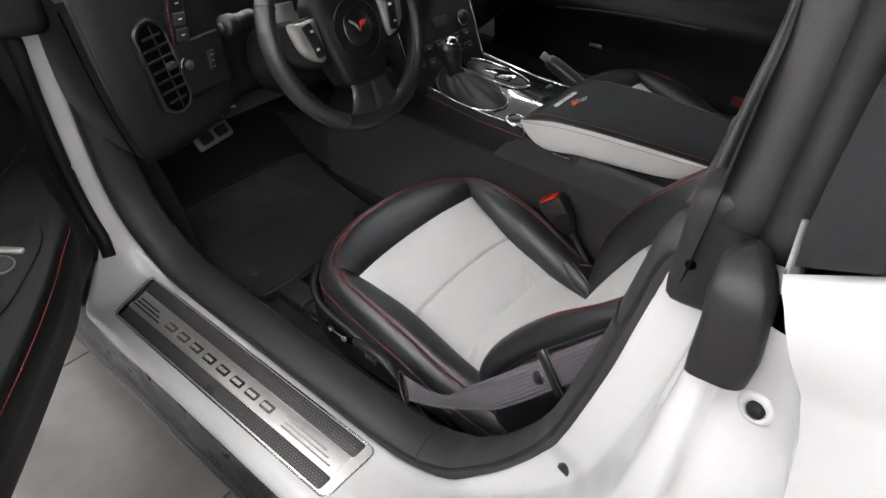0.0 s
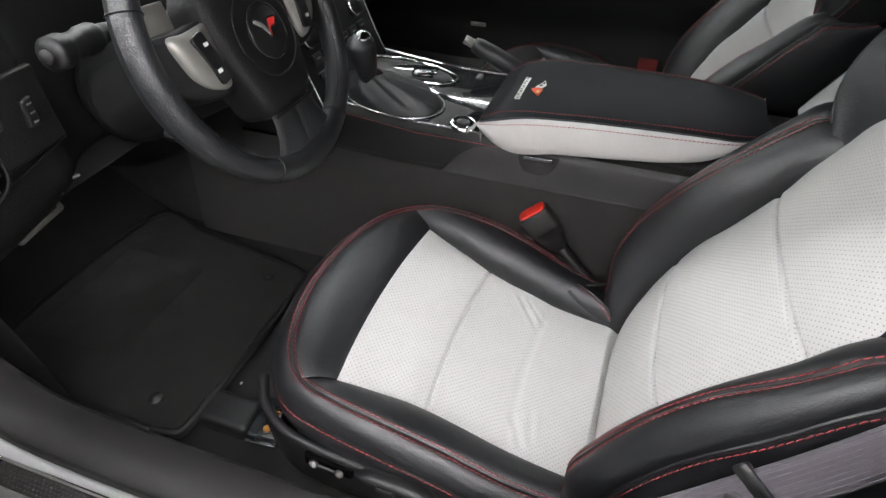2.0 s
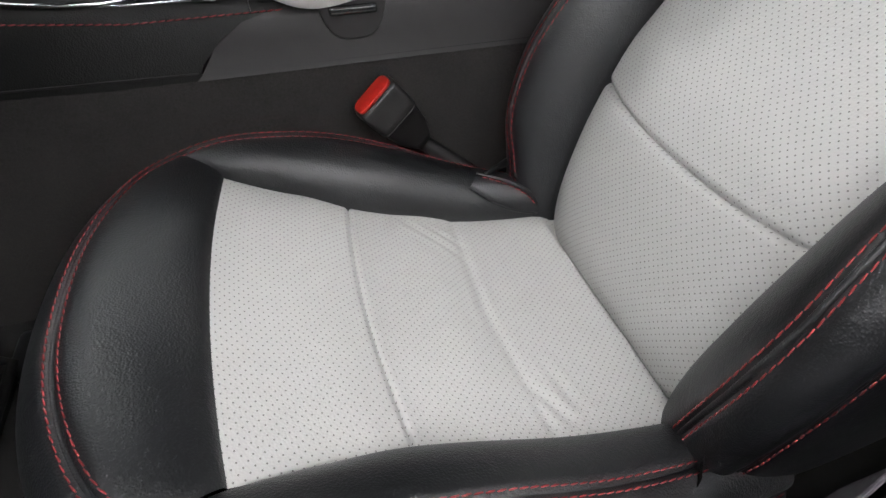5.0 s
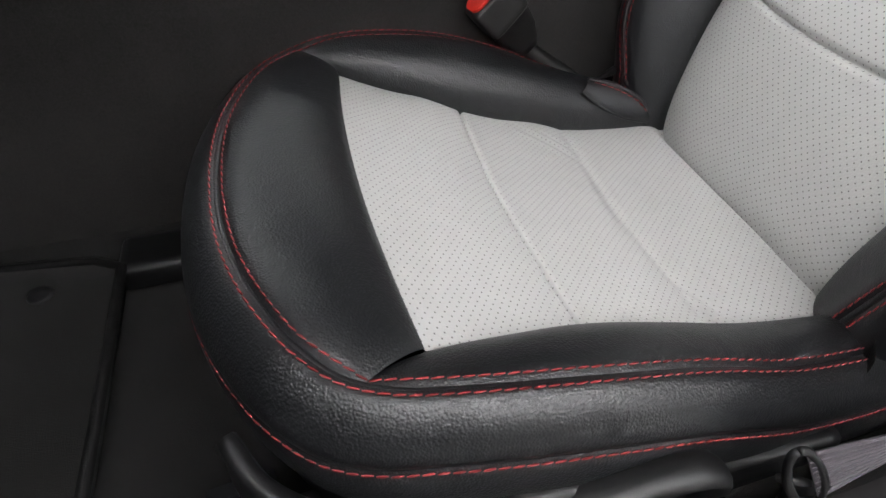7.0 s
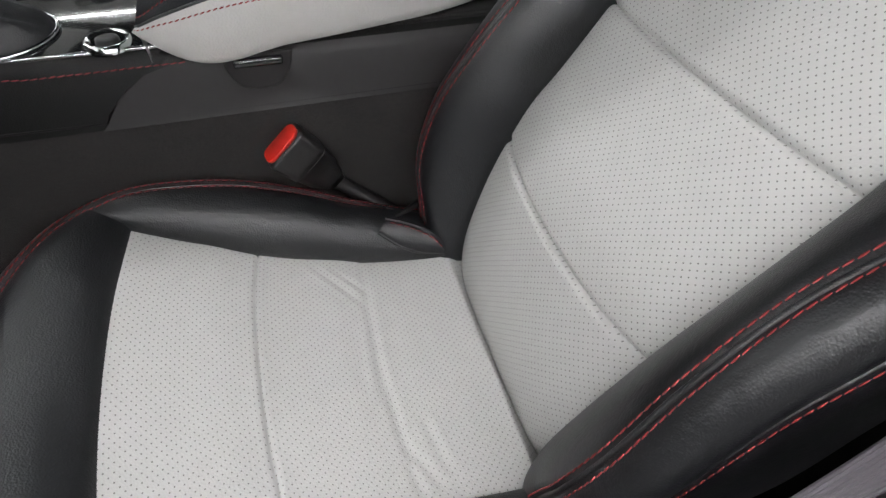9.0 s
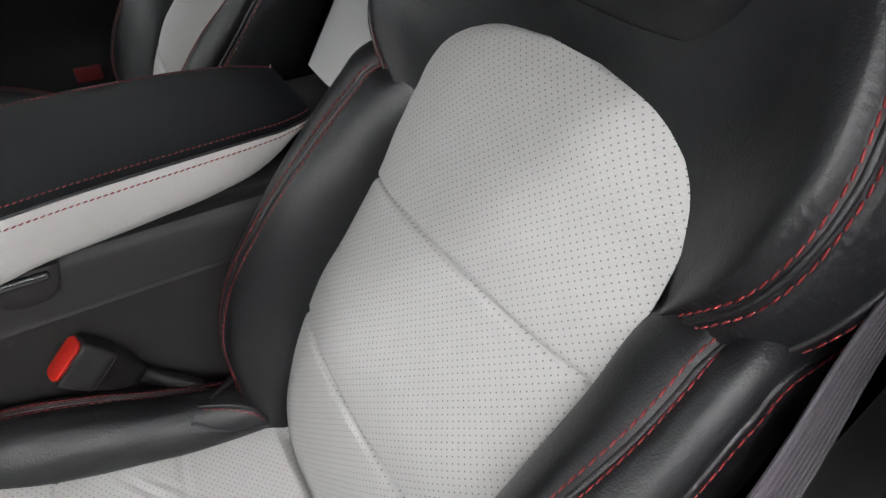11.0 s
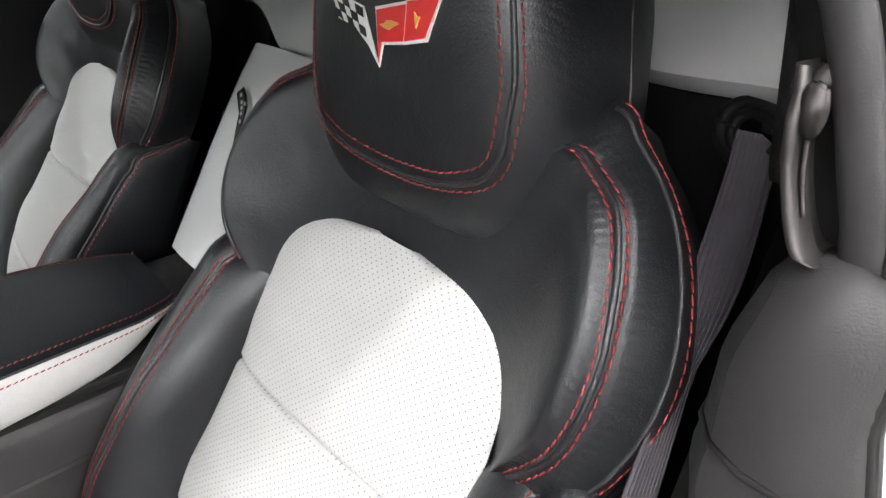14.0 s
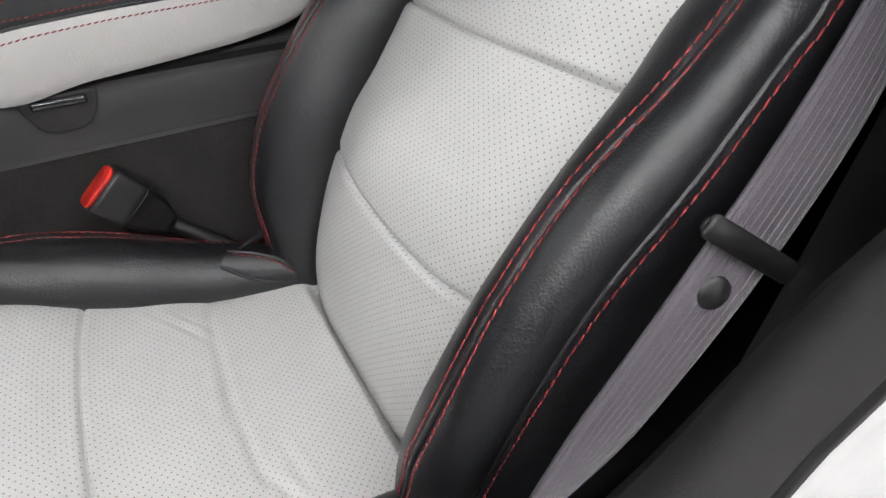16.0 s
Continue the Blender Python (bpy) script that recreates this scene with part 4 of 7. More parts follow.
# side skirt under the sill
sk = crv([(0, 0.0, 0), (0, 0.5, 0), (0, 1.15, 0)], 24)
prof = [(-0.492, 0.30), (-0.50, 0.285), (-0.502, 0.25), (-0.498, 0.18), (-0.497, 0.135), (-0.505, 0.128), (-0.505, 0.118), (-0.46, 0.112), (-0.40, 0.15)]
part("side_skirt", grid_mesh("side_skirt", np.stack([np.stack([sk[:, 0] + x, sk[:, 1] * 1.3 - 0.3, sk[:, 2] + z], 1) for x, z in prof])), skirt_weave, body, "black woven-look side skirt", smooth=False)
# quarter panel behind the jamb, and the fender in front of the hinge
sel = np.where((op[:, 1] < 0.02) & (op[:, 2] > 0.40))[0]
lead = jamb[-1, sel]
topc = crv([lead[-1], (-0.455, -0.2645, 0.97), (-0.452, -0.254, 0.992), (-0.444, -0.247, 1.002), (-0.432, -0.250, 0.998), (-0.405, -0.262, 0.978)], 14)[1:]
foot = crv([(-0.47, 0.02, 0.20), (-0.492, 0.01, 0.30), lead[0]], 8)[:-1]
turned_in = np.vstack([lead[-8:], topc[:10]])
part("door_jamb", grid_mesh("door_jamb", patch(turned_in, turned_in + np.array((0.055, 0.006, 0.0)), 8, 0.0, (-1, 0, 0))), white_paint, body)
lead = np.vstack([foot, lead, topc])
rows = []
for f in np.concatenate([[0, 0.004, 0.012, 0.03], np.linspace(0.06, 1, 26)]):
    q = lead.copy()
    q[:, 1] = lead[:, 1] * (1 - f) - 1.55 * f
    low = np.clip((0.98 - lead[:, 2]) / 0.1, 0, 1)
    q[:, 0] -= low * (0.012 * min(1, f / 0.03) + 0.07 * math.sin(min(1, f * 1.2) * math.pi) * f / (f + 0.12))
    q[:, 2] += 0.034 * min(1, f / 0.05) * np.clip((lead[:, 2] - 0.90) / 0.09, 0, 1)
    rows.append(q)
for shift, flip in ((0.0, 1), (2 * CAR_X, -1)):
    part("quarter_panel", grid_mesh("quarter_panel", np.stack(rows) * np.array((flip, 1, 1)) + np.array((shift, 0, 0))), white_paint, body)
part("door_bumper", lathe_mesh("door_bumper", [(0, 0.007), (0.006, 0.0068), (0.0085, 0.0045), (0.009, 0.001), (0.0125, 0.0), (0.013, -0.006)], 20, frame_at((-0.4155, -0.264, 0.880), (0, 1, 0), (-0.97, 0.2, 0.1)) @ Matrix.Scale(0.45, 4)), rubber, body, "round black rubber door bumper")
part("bumper_seat", lathe_mesh("bumper_seat", [(0.0135, 0.0015), (0.017, 0.002), (0.021, 0.001), (0.024, -0.004)], 24, frame_at((-0.4145, -0.264, 0.880), (0, 1, 0), (-0.97, 0.2, 0.1)) @ Matrix.Scale(0.52, 4)), white_paint, body)
part("striker_recess", block((0.02, 0.020, 0.085), (-0.350, -0.150, 0.632), 0.004, 2, (24, 0, 0)), black_plastic, body, "dark latch striker recess")
ys = np.linspace(0.93, 2.3, 24)
fp = [(-0.36, 1.02), (-0.42, 0.99), (-0.48, 0.93), (-0.52, 0.82), (-0.53, 0.6), (-0.51, 0.35), (-0.48, 0.15)]
part("front_fender", grid_mesh("front_fender", np.stack([np.stack([np.full_like(ys, x) - 0.04 * np.sin((ys - 0.93) * 2), ys, z - 0.10 * (ys - 0.93) ** 1.2 * (z > 0.5)], 1) for x, z in fp])), white_paint, body)
part("windscreen_pillar", tube_mesh("windscreen_pillar", crv([(-0.40, 0.98, 0.92), (-0.37, 0.85, 1.02), (-0.31, 0.68, 1.13), (-0.27, 0.58, 1.185)], 24), 0.028, 10, flat=0.7), black_plastic, body)
part("windscreen_pillar", tube_mesh("windscreen_pillar", crv([(1.19, 0.98, 0.92), (1.16, 0.85, 1.02), (1.10, 0.68, 1.13), (1.06, 0.58, 1.185)], 24), 0.028, 10, flat=0.7), black_plastic, body)
part("windscreen", grid_mesh("windscreen", patch(crv([(-0.40, 1.0, 0.93), (CAR_X, 1.28, 0.93), (1.19, 1.0, 0.93)], 20), crv([(-0.27, 0.58, 1.19), (CAR_X, 0.62, 1.235), (1.06, 0.58, 1.19)], 20), 14, 0.02, (0, 0.4, 1))), screen_mat, body)
part("windscreen_header", tube_mesh("windscreen_header", crv([(-0.27, 0.58, 1.19), (CAR_X, 0.62, 1.24), (1.06, 0.58, 1.19)], 24), 0.03, 10), black_plastic, body)
# bonnet seen from nowhere but closing the front
part("bonnet", grid_mesh("bonnet", patch(crv([(-0.36, 1.0, 0.90), (CAR_X, 1.28, 0.92), (1.15, 1.0, 0.90)], 20), crv([(-0.40, 2.3, 0.72), (CAR_X, 2.4, 0.75), (1.19, 2.3, 0.72)], 20), 16, 0.05, (0, 0, 1))), white_paint, body)

# floor and footwell
fl = []
for x in np.linspace(-0.27, 1.06, 40):
    col = []
    for y, z in ((-0.62, 0.33), (-0.35, 0.30), (-0.2, 0.262), (0.3, 0.262), (0.95, 0.262), (1.05, 0.28), (1.2, 0.37), (1.36, 0.52), (1.42, 0.75)):
        col.append((x, y, z))
    fl.append(crv(col, 50))
fl = np.array(fl)
for i in range(fl.shape[0]):
    for j in range(fl.shape[1]):
        fl[i, j, 2] += 0.003 * noise.noise(Vector(fl[i, j]) * 9)
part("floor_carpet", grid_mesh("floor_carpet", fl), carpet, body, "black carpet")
part("kick_panel", grid_mesh("kick_panel", patch(crv([(-0.262, 0.80, 0.25), (-0.26, 1.1, 0.25), (-0.25, 1.42, 0.4)], 16), crv([(-0.30, 0.84, 0.66), (-0.28, 1.1, 0.72), (-0.25, 1.42, 0.75)], 16), 12, 0.02, (1, 0, 0))), black_vinyl, body)
part("bulkhead", grid_mesh("bulkhead", patch(crv([(-0.36, -0.50, 0.25), (CAR_X, -0.56, 0.25), (1.15, -0.50, 0.25)], 24), crv([(-0.44, -0.62, 0.93), (CAR_X, -0.62, 0.90), (1.2, -0.62, 0.93)], 24), 10, 0.02, (0, 1, 0))), carpet, body, "black carpet")
part("rear_side_trim", grid_mesh("rear_side_trim", patch(crv([(-0.262, -0.07, 0.30), (-0.265, -0.14, 0.60), (-0.27, -0.20, 0.96)], 20), crv([(-0.38, -0.62, 0.30), (-0.40, -0.62, 0.60), (-0.42, -0.64, 0.96)], 20), 12, 0.03, (1, 0.3, 0))), black_vinyl, body)
part("rear_side_trim", grid_mesh("rear_side_trim", patch(crv([(1.06, -0.06, 0.30), (1.09, -0.13, 0.60), (1.10, -0.19, 0.96)], 20), crv([(1.17, -0.62, 0.30), (1.19, -0.62, 0.60), (1.21, -0.64, 0.96)], 20), 12, 0.03, (-1, 0.3, 0))), black_vinyl, body)
# rear deck with the waterfall between the seats
front = crv([(-0.385, -0.280, 0.960), (-0.30, -0.308, 0.962), (-0.208, -0.340, 0.955), (-0.12, -0.375, 0.943), (0.0, -0.415, 0.932), (0.10, -0.415, 0.918), (0.25, -0.37, 0.886), (CAR_X - 0.02, -0.346, 0.862), (CAR_X + 0.08, -0.355, 0.868), (0.62, -0.405, 0.905), (0.73, -0.415, 0.925), (0.83, -0.410, 0.934), (0.95, -0.365, 0.945), (1.09, -0.308, 0.962), (1.175, -0.280, 0.960)], 120)
backd = crv([(-0.42, -0.74, 0.965), (-0.1, -0.76, 0.955), (0.2, -0.76, 0.95), (CAR_X, -0.76, 0.94), (0.6, -0.76, 0.95), (0.9, -0.76, 0.955), (1.21, -0.74, 0.965)], 120)
u = np.linspace(0, 1, 48)[:, None, None]
deck = (1 - u) * front + u * backd
humps = 0.090 * (np.exp(-((front[:, 0] - 0.0) / 0.24) ** 2) + np.exp(-((front[:, 0] - 0.79) / 0.24) ** 2)) + 0.032 + 0.075 * np.exp(-((front[:, 0] - CAR_X) / 0.17) ** 2)
deck[..., 2] += np.sin(np.clip(u[..., 0] * 2.9, 0, 1) * math.pi / 2) ** 0.9 * (1 - 0.3 * u[..., 0]) * humps
part("rear_deck", grid_mesh("rear_deck", deck), white_paint, body, "white painted rear deck with two humps")
# Added black sheet; closes the gap behind the deck against the bright room.
part("rear_gap_sheet", grid_mesh("rear_gap_sheet", np.stack([deck[-1] + np.array((0, 0.004, -0.010)), deck[-1] + np.array((0, -0.10, -0.03)), np.stack([front[:, 0], np.full(120, -1.36), np.full(120, 1.05)], 1)])), carpet, body, "black sheet added behind the deck to close the gap")
part("deck_lip", grid_mesh("deck_lip", np.stack([front, front + np.array((0, -0.004, -0.012)), front + np.array((0, -0.04, -0.018))])), white_paint, body)
for low_edge in (front[8:46], front[-46:-8]):
    hang = patch(low_edge + np.array((0, -0.003, -0.013)), low_edge + np.array((0, -0.055, -0.26)), 16, 0.010, (0, 1, 0.2))
    part("belt_surround", grid_mesh("belt_surround", hang), black_vinyl, body, "soft black trim under the rear deck")
wr = crv([(CAR_X + 0.077, -0.150, 0.623), (CAR_X + 0.083, -0.188, 0.68), (CAR_X + 0.091, -0.240, 0.76), (CAR_X + 0.10, -0.290, 0.83), (CAR_X + 0.112, -0.330, 0.876)], 40)
wl = wr * np.array((-1, 1, 1)) + np.array((2 * CAR_X, 0, 0))
part("waterfall_panel", grid_mesh("waterfall_panel", patch(wl, wr, 20, 0.012, (0, 1, 0.6), 0.5)), white_paint, body, "white painted panel flowing down between the seats")
part("rear_partition", grid_mesh("rear_partition", patch(crv([(0.24, -0.12, 0.27), (0.25, -0.19, 0.50), (0.26, -0.25, 0.66), (0.27, -0.40, 0.86)], 20), crv([(0.55, -0.12, 0.27), (0.54, -0.19, 0.50), (0.53, -0.25, 0.66), (0.52, -0.40, 0.86)], 20), 8, 0.0, (0, 1, 0))), carpet, body)


def badge(parent, at, x_axis, normal, size, red=True, dark=None):
    """Crossed-flag badge, lying on a surface."""
    m = frame_at(at, x_axis, normal)
    k = size

    def piece(nm, poly, mat, z, t=0.0012):
        part(nm, slab([(x * k, y * k) for x, y in poly], t, m @ Matrix.Translation((0, 0, z))), mat, parent, smooth=False)
    piece("badge_border", [(-0.60, 0.33), (-0.28, 0.10), (-0.03, -0.30), (0.02, -0.27), (-0.04, 0.0), (-0.14, 0.22), (-0.32, 0.36), (-0.50, 0.45)], chrome, 0)
    piece("badge_border", [(0.0, -0.32), (0.10, -0.02), (0.36, -0.03), (0.58, 0.26), (0.12, 0.30), (0.03, 0.12), (-0.03, -0.2)], chrome, 0)
    piece("badge_flag", [(-0.55, 0.33), (-0.27, 0.13), (-0.05, -0.20), (-0.08, 0.02), (-0.17, 0.19), (-0.33, 0.32), (-0.48, 0.40)], dark or emblem_and_hollow_black, 0.0013, 0.0006)
    piece("badge_flag", [(0.02, -0.24), (0.12, 0.02), (0.34, 0.01), (0.50, 0.23), (0.14, 0.26), (0.06, 0.11)], emblem_red if red else emblem_and_hollow_black, 0.0013, 0.0006)


def checks(parent, at, x_axis, normal, k):
    m = frame_at(at, x_axis, normal)
    for x, y in ((-0.44, 0.33), (-0.33, 0.24), (-0.26, 0.17), (-0.20, 0.10), (-0.13, 0.0), (-0.24, 0.24)):
        part("flag_check", slab([((x + a) * k, (y + b) * k) for a, b in ((-0.035, 0.01), (0.01, -0.03), (0.035, -0.005), (-0.01, 0.035))], 0.0004, m @ Matrix.Translation((0, 0, 0.0019))), steel, parent, smooth=False)


waterfall_badge = thing("badge", "chrome crossed-flag badge on the white rear panel", "badge", at=(CAR_X + 0.03, -0.255, 0.785))
badge(waterfall_badge, (CAR_X - 0.004, -0.2445, 0.801), (-1, 0, 0), (0.05, 0.78, 0.6), 0.10)
checks(waterfall_badge, (CAR_X - 0.004, -0.2445, 0.801), (-1, 0, 0), (0.05, 0.78, 0.6), 0.10)

# tread plate on the sill
plate = thing("sill_plate", "brushed steel door sill plate with black textured strips", "sill plate", at=(-0.418, 0.49, 0.327))
pm = Matrix.Translation((-0.4125, 0.497, 0.3212)) @ Euler((0, radians(-4), radians(0.4))).to_matrix().to_4x4()


def skewed(w, h, r):
    """Rounded strip whose front end is cut at a slant."""
    return [(x, y + (0.34 * x if y > 0 else -0.06 * x)) for x, y in round_rect(w, h, r)]


part("plate", slab(skewed(0.106, 0.642, 0.014), 0.004, pm, 0.0012), steel, plate)
part("plate_rim", tube_mesh("plate_rim", [tuple(pm @ Vector((x, y, 0.003))) for x, y in skewed(0.107, 0.643, 0.014) + skewed(0.107, 0.643, 0.014)[:1]], 0.0017, 6), chrome, plate)
part("end_inlay", slab([(x, y) for x, y in ((-0.050, 0.285), (0.050, 0.319), (0.050, 0.327), (0.040, 0.330), (-0.044, 0.301), (-0.050, 0.295))], 0.0050, pm, 0.0006), gloss_black, plate)
part("steel_band", slab(round_rect(0.042, 0.600, 0.003), 0.0052, pm @ Matrix.Translation((-0.002, 0, 0)), 0.0006), steel, plate)
for dx, w in ((0.0352, 0.0285), (-0.0365, 0.0255)):
    strip = part("grip_strip", slab([(x, y + (0.34 * (x + dx) if y > 0 else -0.06 * (x + dx))) for x, y in round_rect(w, 0.606, 0.005)], 0.0058, pm @ Matrix.Translation((dx, 0, 0)), 0.0006), carbon, plate, "black textured rubber strip")
    studs, faces = [], []
    for i in range(5):
        for j in range(86):
            cx, cy = dx + (i - 2) * w / 5.6, -0.293 + 0.0068 * j + 0.0034 * (i % 2) + (0.34 * dx if j > 60 else 0.0) * 0.3
            n = len(studs)
            studs += [tuple(pm @ Vector(q)) for q in ((cx - 0.0019, cy, 0.0058), (cx, cy - 0.0027, 0.0058), (cx + 0.0019, cy, 0.0058), (cx, cy + 0.0027, 0.0058), (cx, cy, 0.0068))]
            faces += [(n + k, n + (k + 1) % 4, n + 4) for k in range(4)]
    me = bpy.data.meshes.new("grip_stud")
    me.from_pydata(studs, [], faces)
    # The lighter grey puts the studs' highlights into their colour.
    part("grip_stud", me, stud_highlight, strip, "raised diamond studs, grey lightened for their highlights", smooth=False, kind="stuff")
for y0, y1, n in ((0.205, 0.295, 3), (-0.285, -0.165, 3)):
    for k in range(n):
        part("engraved_line", slab(round_rect(0.003, y1 - y0 - 0.012 * k, 0.001), 0.0057, pm @ Matrix.Translation((-0.012 + 0.008 * k, (y0 + y1) / 2 + 0.006 * k, 0))), emblem_and_hollow_black if y0 > 0 else chrome, plate, smooth=False)
for k in range(8):
    yy = 0.175 - 0.042 * k
    part("letter_bar", slab(round_rect(0.016, 0.030, 0.003), 0.0056, pm @ Matrix.Translation((-0.003, yy, 0))), letter_steel, plate, "plain bar", smooth=False)
    part("letter_gap", slab(round_rect(0.0065, 0.022, 0.001), 0.0059, pm @ Matrix.Translation((-0.003, yy + 0.002, 0))), steel, plate, smooth=False)

# ---- convertible top, closed ----
top = thing("convertible_top", "closed black canvas convertible top with its side rail", "soft top", at=(CAR_X, -0.2, 1.2))
ys = np.linspace(0.60, -1.35, 40)
xs = np.linspace(-1, 1, 40)
hw = smooth_tab(-ys, [(-0.6, 0.665), (0.0, 0.65), (0.3, 0.66), (0.8, 0.70), (1.35, 0.74)])
zt = smooth_tab(-ys, [(-0.6, 1.235), (-0.1, 1.265), (0.3, 1.26), (0.8, 1.20), (1.35, 1.08)])
zs = smooth_tab(-ys, [(-0.6, 1.185), (-0.1, 1.205), (0.3, 1.19), (0.8, 1.12), (1.35, 1.03)])
roof = np.zeros((40, 40, 3))
for i, q in enumerate(xs):
    roof[i, :, 0] = CAR_X + hw * q
    roof[i, :, 1] = ys
    roof[i, :, 2] = zs + (zt - zs) * (1 - abs(q) ** 2.5)
part("canvas", grid_mesh("canvas", roof[:, :27]), fabric_top, top)
part("canvas", grid_mesh("canvas", roof[:9, 26:]), fabric_top, top)
part("canvas", grid_mesh("canvas", roof[31:, 26:]), fabric_top, top)
part("rear_window", grid_mesh("rear_window", roof[8:32, 26:]), tint_mat, top, "tinted glass rear window")
for sg in (-1, 1):
    j = slice(17, 40)
    a = roof[0 if sg < 0 else 39, j]
    b = a.copy()
    b[:, 0] = CAR_X + sg * 0.842
    b[:, 2] = 1.006 + 0.030 * np.clip((-0.23 - b[:, 1]) / 0.08, 0, 1)
    part("canvas_side", grid_mesh("canvas_side", patch(a, b, 14, 0.02, (sg, 0, 0.3))), fabric_top, top)
    rail = crv([(CAR_X + sg * 0.665, 0.585, 1.185), (CAR_X + sg * 0.652, 0.2, 1.20), (CAR_X + sg * 0.640, -0.06, 1.195), (CAR_X + sg * 0.643, -0.160, 1.165), (CAR_X + sg * 0.660, -0.198, 1.12), (CAR_X + sg * 0.683, -0.205, 1.07), (CAR_X + sg * 0.712, -0.207, 1.01), (CAR_X + sg * 0.737, -0.208, 0.955)], 60)
    part("side_rail", tube_mesh("side_rail", rail, 0.023, 12, flat=0.8), grey_rubber, top, "black rubber seal on the roof rail")
    part("rail_seal", tube_mesh("rail_seal", rail + np.array((-sg * 0.036, -0.010, -0.004)), 0.013, 10), black_vinyl, top)
    part("rail_seal", tube_mesh("rail_seal", rail + np.array((sg * 0.02, -0.03, 0.0)), 0.016, 10), rubber, top)
# black cover at the foot of the rail
cover = thing("pillar_cover", "black rubber cover at the foot of the roof rail", "pillar cover", at=(-0.41, -0.22, 0.93))
part("cover", block((0.050, 0.058, 0.10), (-0.332, -0.200, 0.930), 0.016, 3, (0, 5, 8)), grey_rubber, cover)
flap = []
for z, cx, cy, hx_, hy_ in ((0.886, -0.410, -0.235, 0.004, 0.010), (0.888, -0.411, -0.235, 0.009, 0.015), (0.892, -0.412, -0.235, 0.012, 0.019), (0.91, -0.411, -0.235, 0.012, 0.020), (0.935, -0.408, -0.233, 0.012, 0.019), (0.950, -0.402, -0.230, 0.013, 0.019), (0.960, -0.396, -0.227, 0.014, 0.016), (0.966, -0.386, -0.222, 0.013, 0.012), (0.968, -0.378, -0.219, 0.007, 0.006)):
    flap.append([(cx + hx_ * math.copysign(abs(math.cos(t)) ** 0.6, math.cos(t)), cy + hy_ * math.copysign(abs(math.sin(t)) ** 0.6, math.sin(t)), z - 0.004 * math.sin(t)) for t in np.linspace(0, 2 * math.pi, 32, endpoint=False)])
part("flap", grid_mesh("flap", np.array(flap).transpose(1, 0, 2), wrap=True, caps=True), grey_rubber, cover)
inner = crv([(-0.140, -0.170, 1.175), (-0.180, -0.192, 1.112), (-0.203, -0.200, 1.074), (-0.229, -0.202, 1.046), (-0.245, -0.203, 1.02), (-0.256, -0.203, 0.985), (-0.266, -0.202, 0.95), (-0.274, -0.2, 0.914)], 48)
part("rail_lining", grid_mesh("rail_lining", np.stack([inner + np.array(d) for d in ((-0.10, 0.012, 0.0), (-0.05, 0.014, 0.0), (-0.022, 0.012, 0.0), (-0.010, 0.007, 0.0), (-0.002, 0.002, 0.0), (0.0, -0.006, 0.0), (-0.003, -0.018, 0.0), (-0.012, -0.028, 0.0), (-0.05, -0.032, 0.0))])), rubber, cover)
part("rubber_step", block((0.040, 0.030, 0.040), (-0.262, -0.206, 1.045), 0.005, 2, (0, 32, 0)), rubber, cover)
part("folding_strut", block((0.040, 0.030, 0.095), (-0.264, -0.226, 0.985), 0.008, 2, (0, 9, 0)), black_vinyl, cover)
# folded steel bracket of the rail, standing on the trim
spine = crv([(-0.262, -0.172, 1.002), (-0.2655, -0.168, 0.990), (-0.2665, -0.165, 0.980), (-0.271, -0.163, 0.961), (-0.2785, -0.160, 0.942), (-0.286, -0.157, 0.930), (-0.292, -0.157, 0.928)], 40)
bracket = part("bracket", grid_mesh("bracket", np.stack([spine + np.array(d) for d in ((-0.004, -0.030, 0.0), (-0.0005, -0.012, 0.0), (0.0, -0.003, 0.0), (-0.0010, 0.0, 0.0), (-0.0040, 0.0008, 0.0), (-0.0060, -0.0012, 0.0), (-0.0064, -0.006, 0.0), (-0.0066, -0.016, 0.0))])), worn_metal, cover, "worn grey steel bracket with a screw")
lobe = [(-0.2700, 0.994), (-0.2735, 0.998), (-0.2790, 0.996), (-0.2815, 0.989), (-0.2815, 0.980), (-0.2790, 0.9755), (-0.2745, 0.9755), (-0.2715, 0.980)]
bm = bmesh.new()
face = bm.faces.new([bm.verts.new((x, -0.166, z)) for x, z in lobe])
up = bmesh.ops.extrude_face_region(bm, geom=[face])
bmesh.ops.translate(bm, verts=[v for v in up["geom"] if isinstance(v, bmesh.types.BMVert)], vec=(0.003, -0.014, 0))
bmesh.ops.recalc_face_normals(bm, faces=bm.faces)
bmesh.ops.bevel(bm, geom=list(bm.edges), offset=0.0012, segments=2, affect="EDGES")
part("lug", bm, worn_metal, bracket)
part("bolt", lathe_mesh("bolt", [(0, 0.0035), (0.0035, 0.0034), (0.0048, 0.002), (0.0052, 0.0), (0.0052, -0.004)], 18, frame_at((-0.2745, -0.176, 0.9985), (1, 0, 0), (0, 1, 0.2))), worn_metal, bracket)
inside_edge = crv([(-0.2765, -0.170, 0.974), (-0.2795, -0.168, 0.960), (-0.2850, -0.166, 0.944)], 16)
part("bracket_edge", tube_mesh("bracket_edge", inside_edge, 0.0012, 6), worn_metal, bracket)
band = crv([(-0.200, -0.160, 1.155), (-0.229, -0.173, 1.108), (-0.248, -0.177, 1.071), (-0.260, -0.177, 1.048), (-0.275, -0.176, 1.022), (-0.288, -0.175, 0.993), (-0.300, -0.174, 0.961), (-0.306, -0.174, 0.945), (-0.311, -0.174, 0.925)], 48)
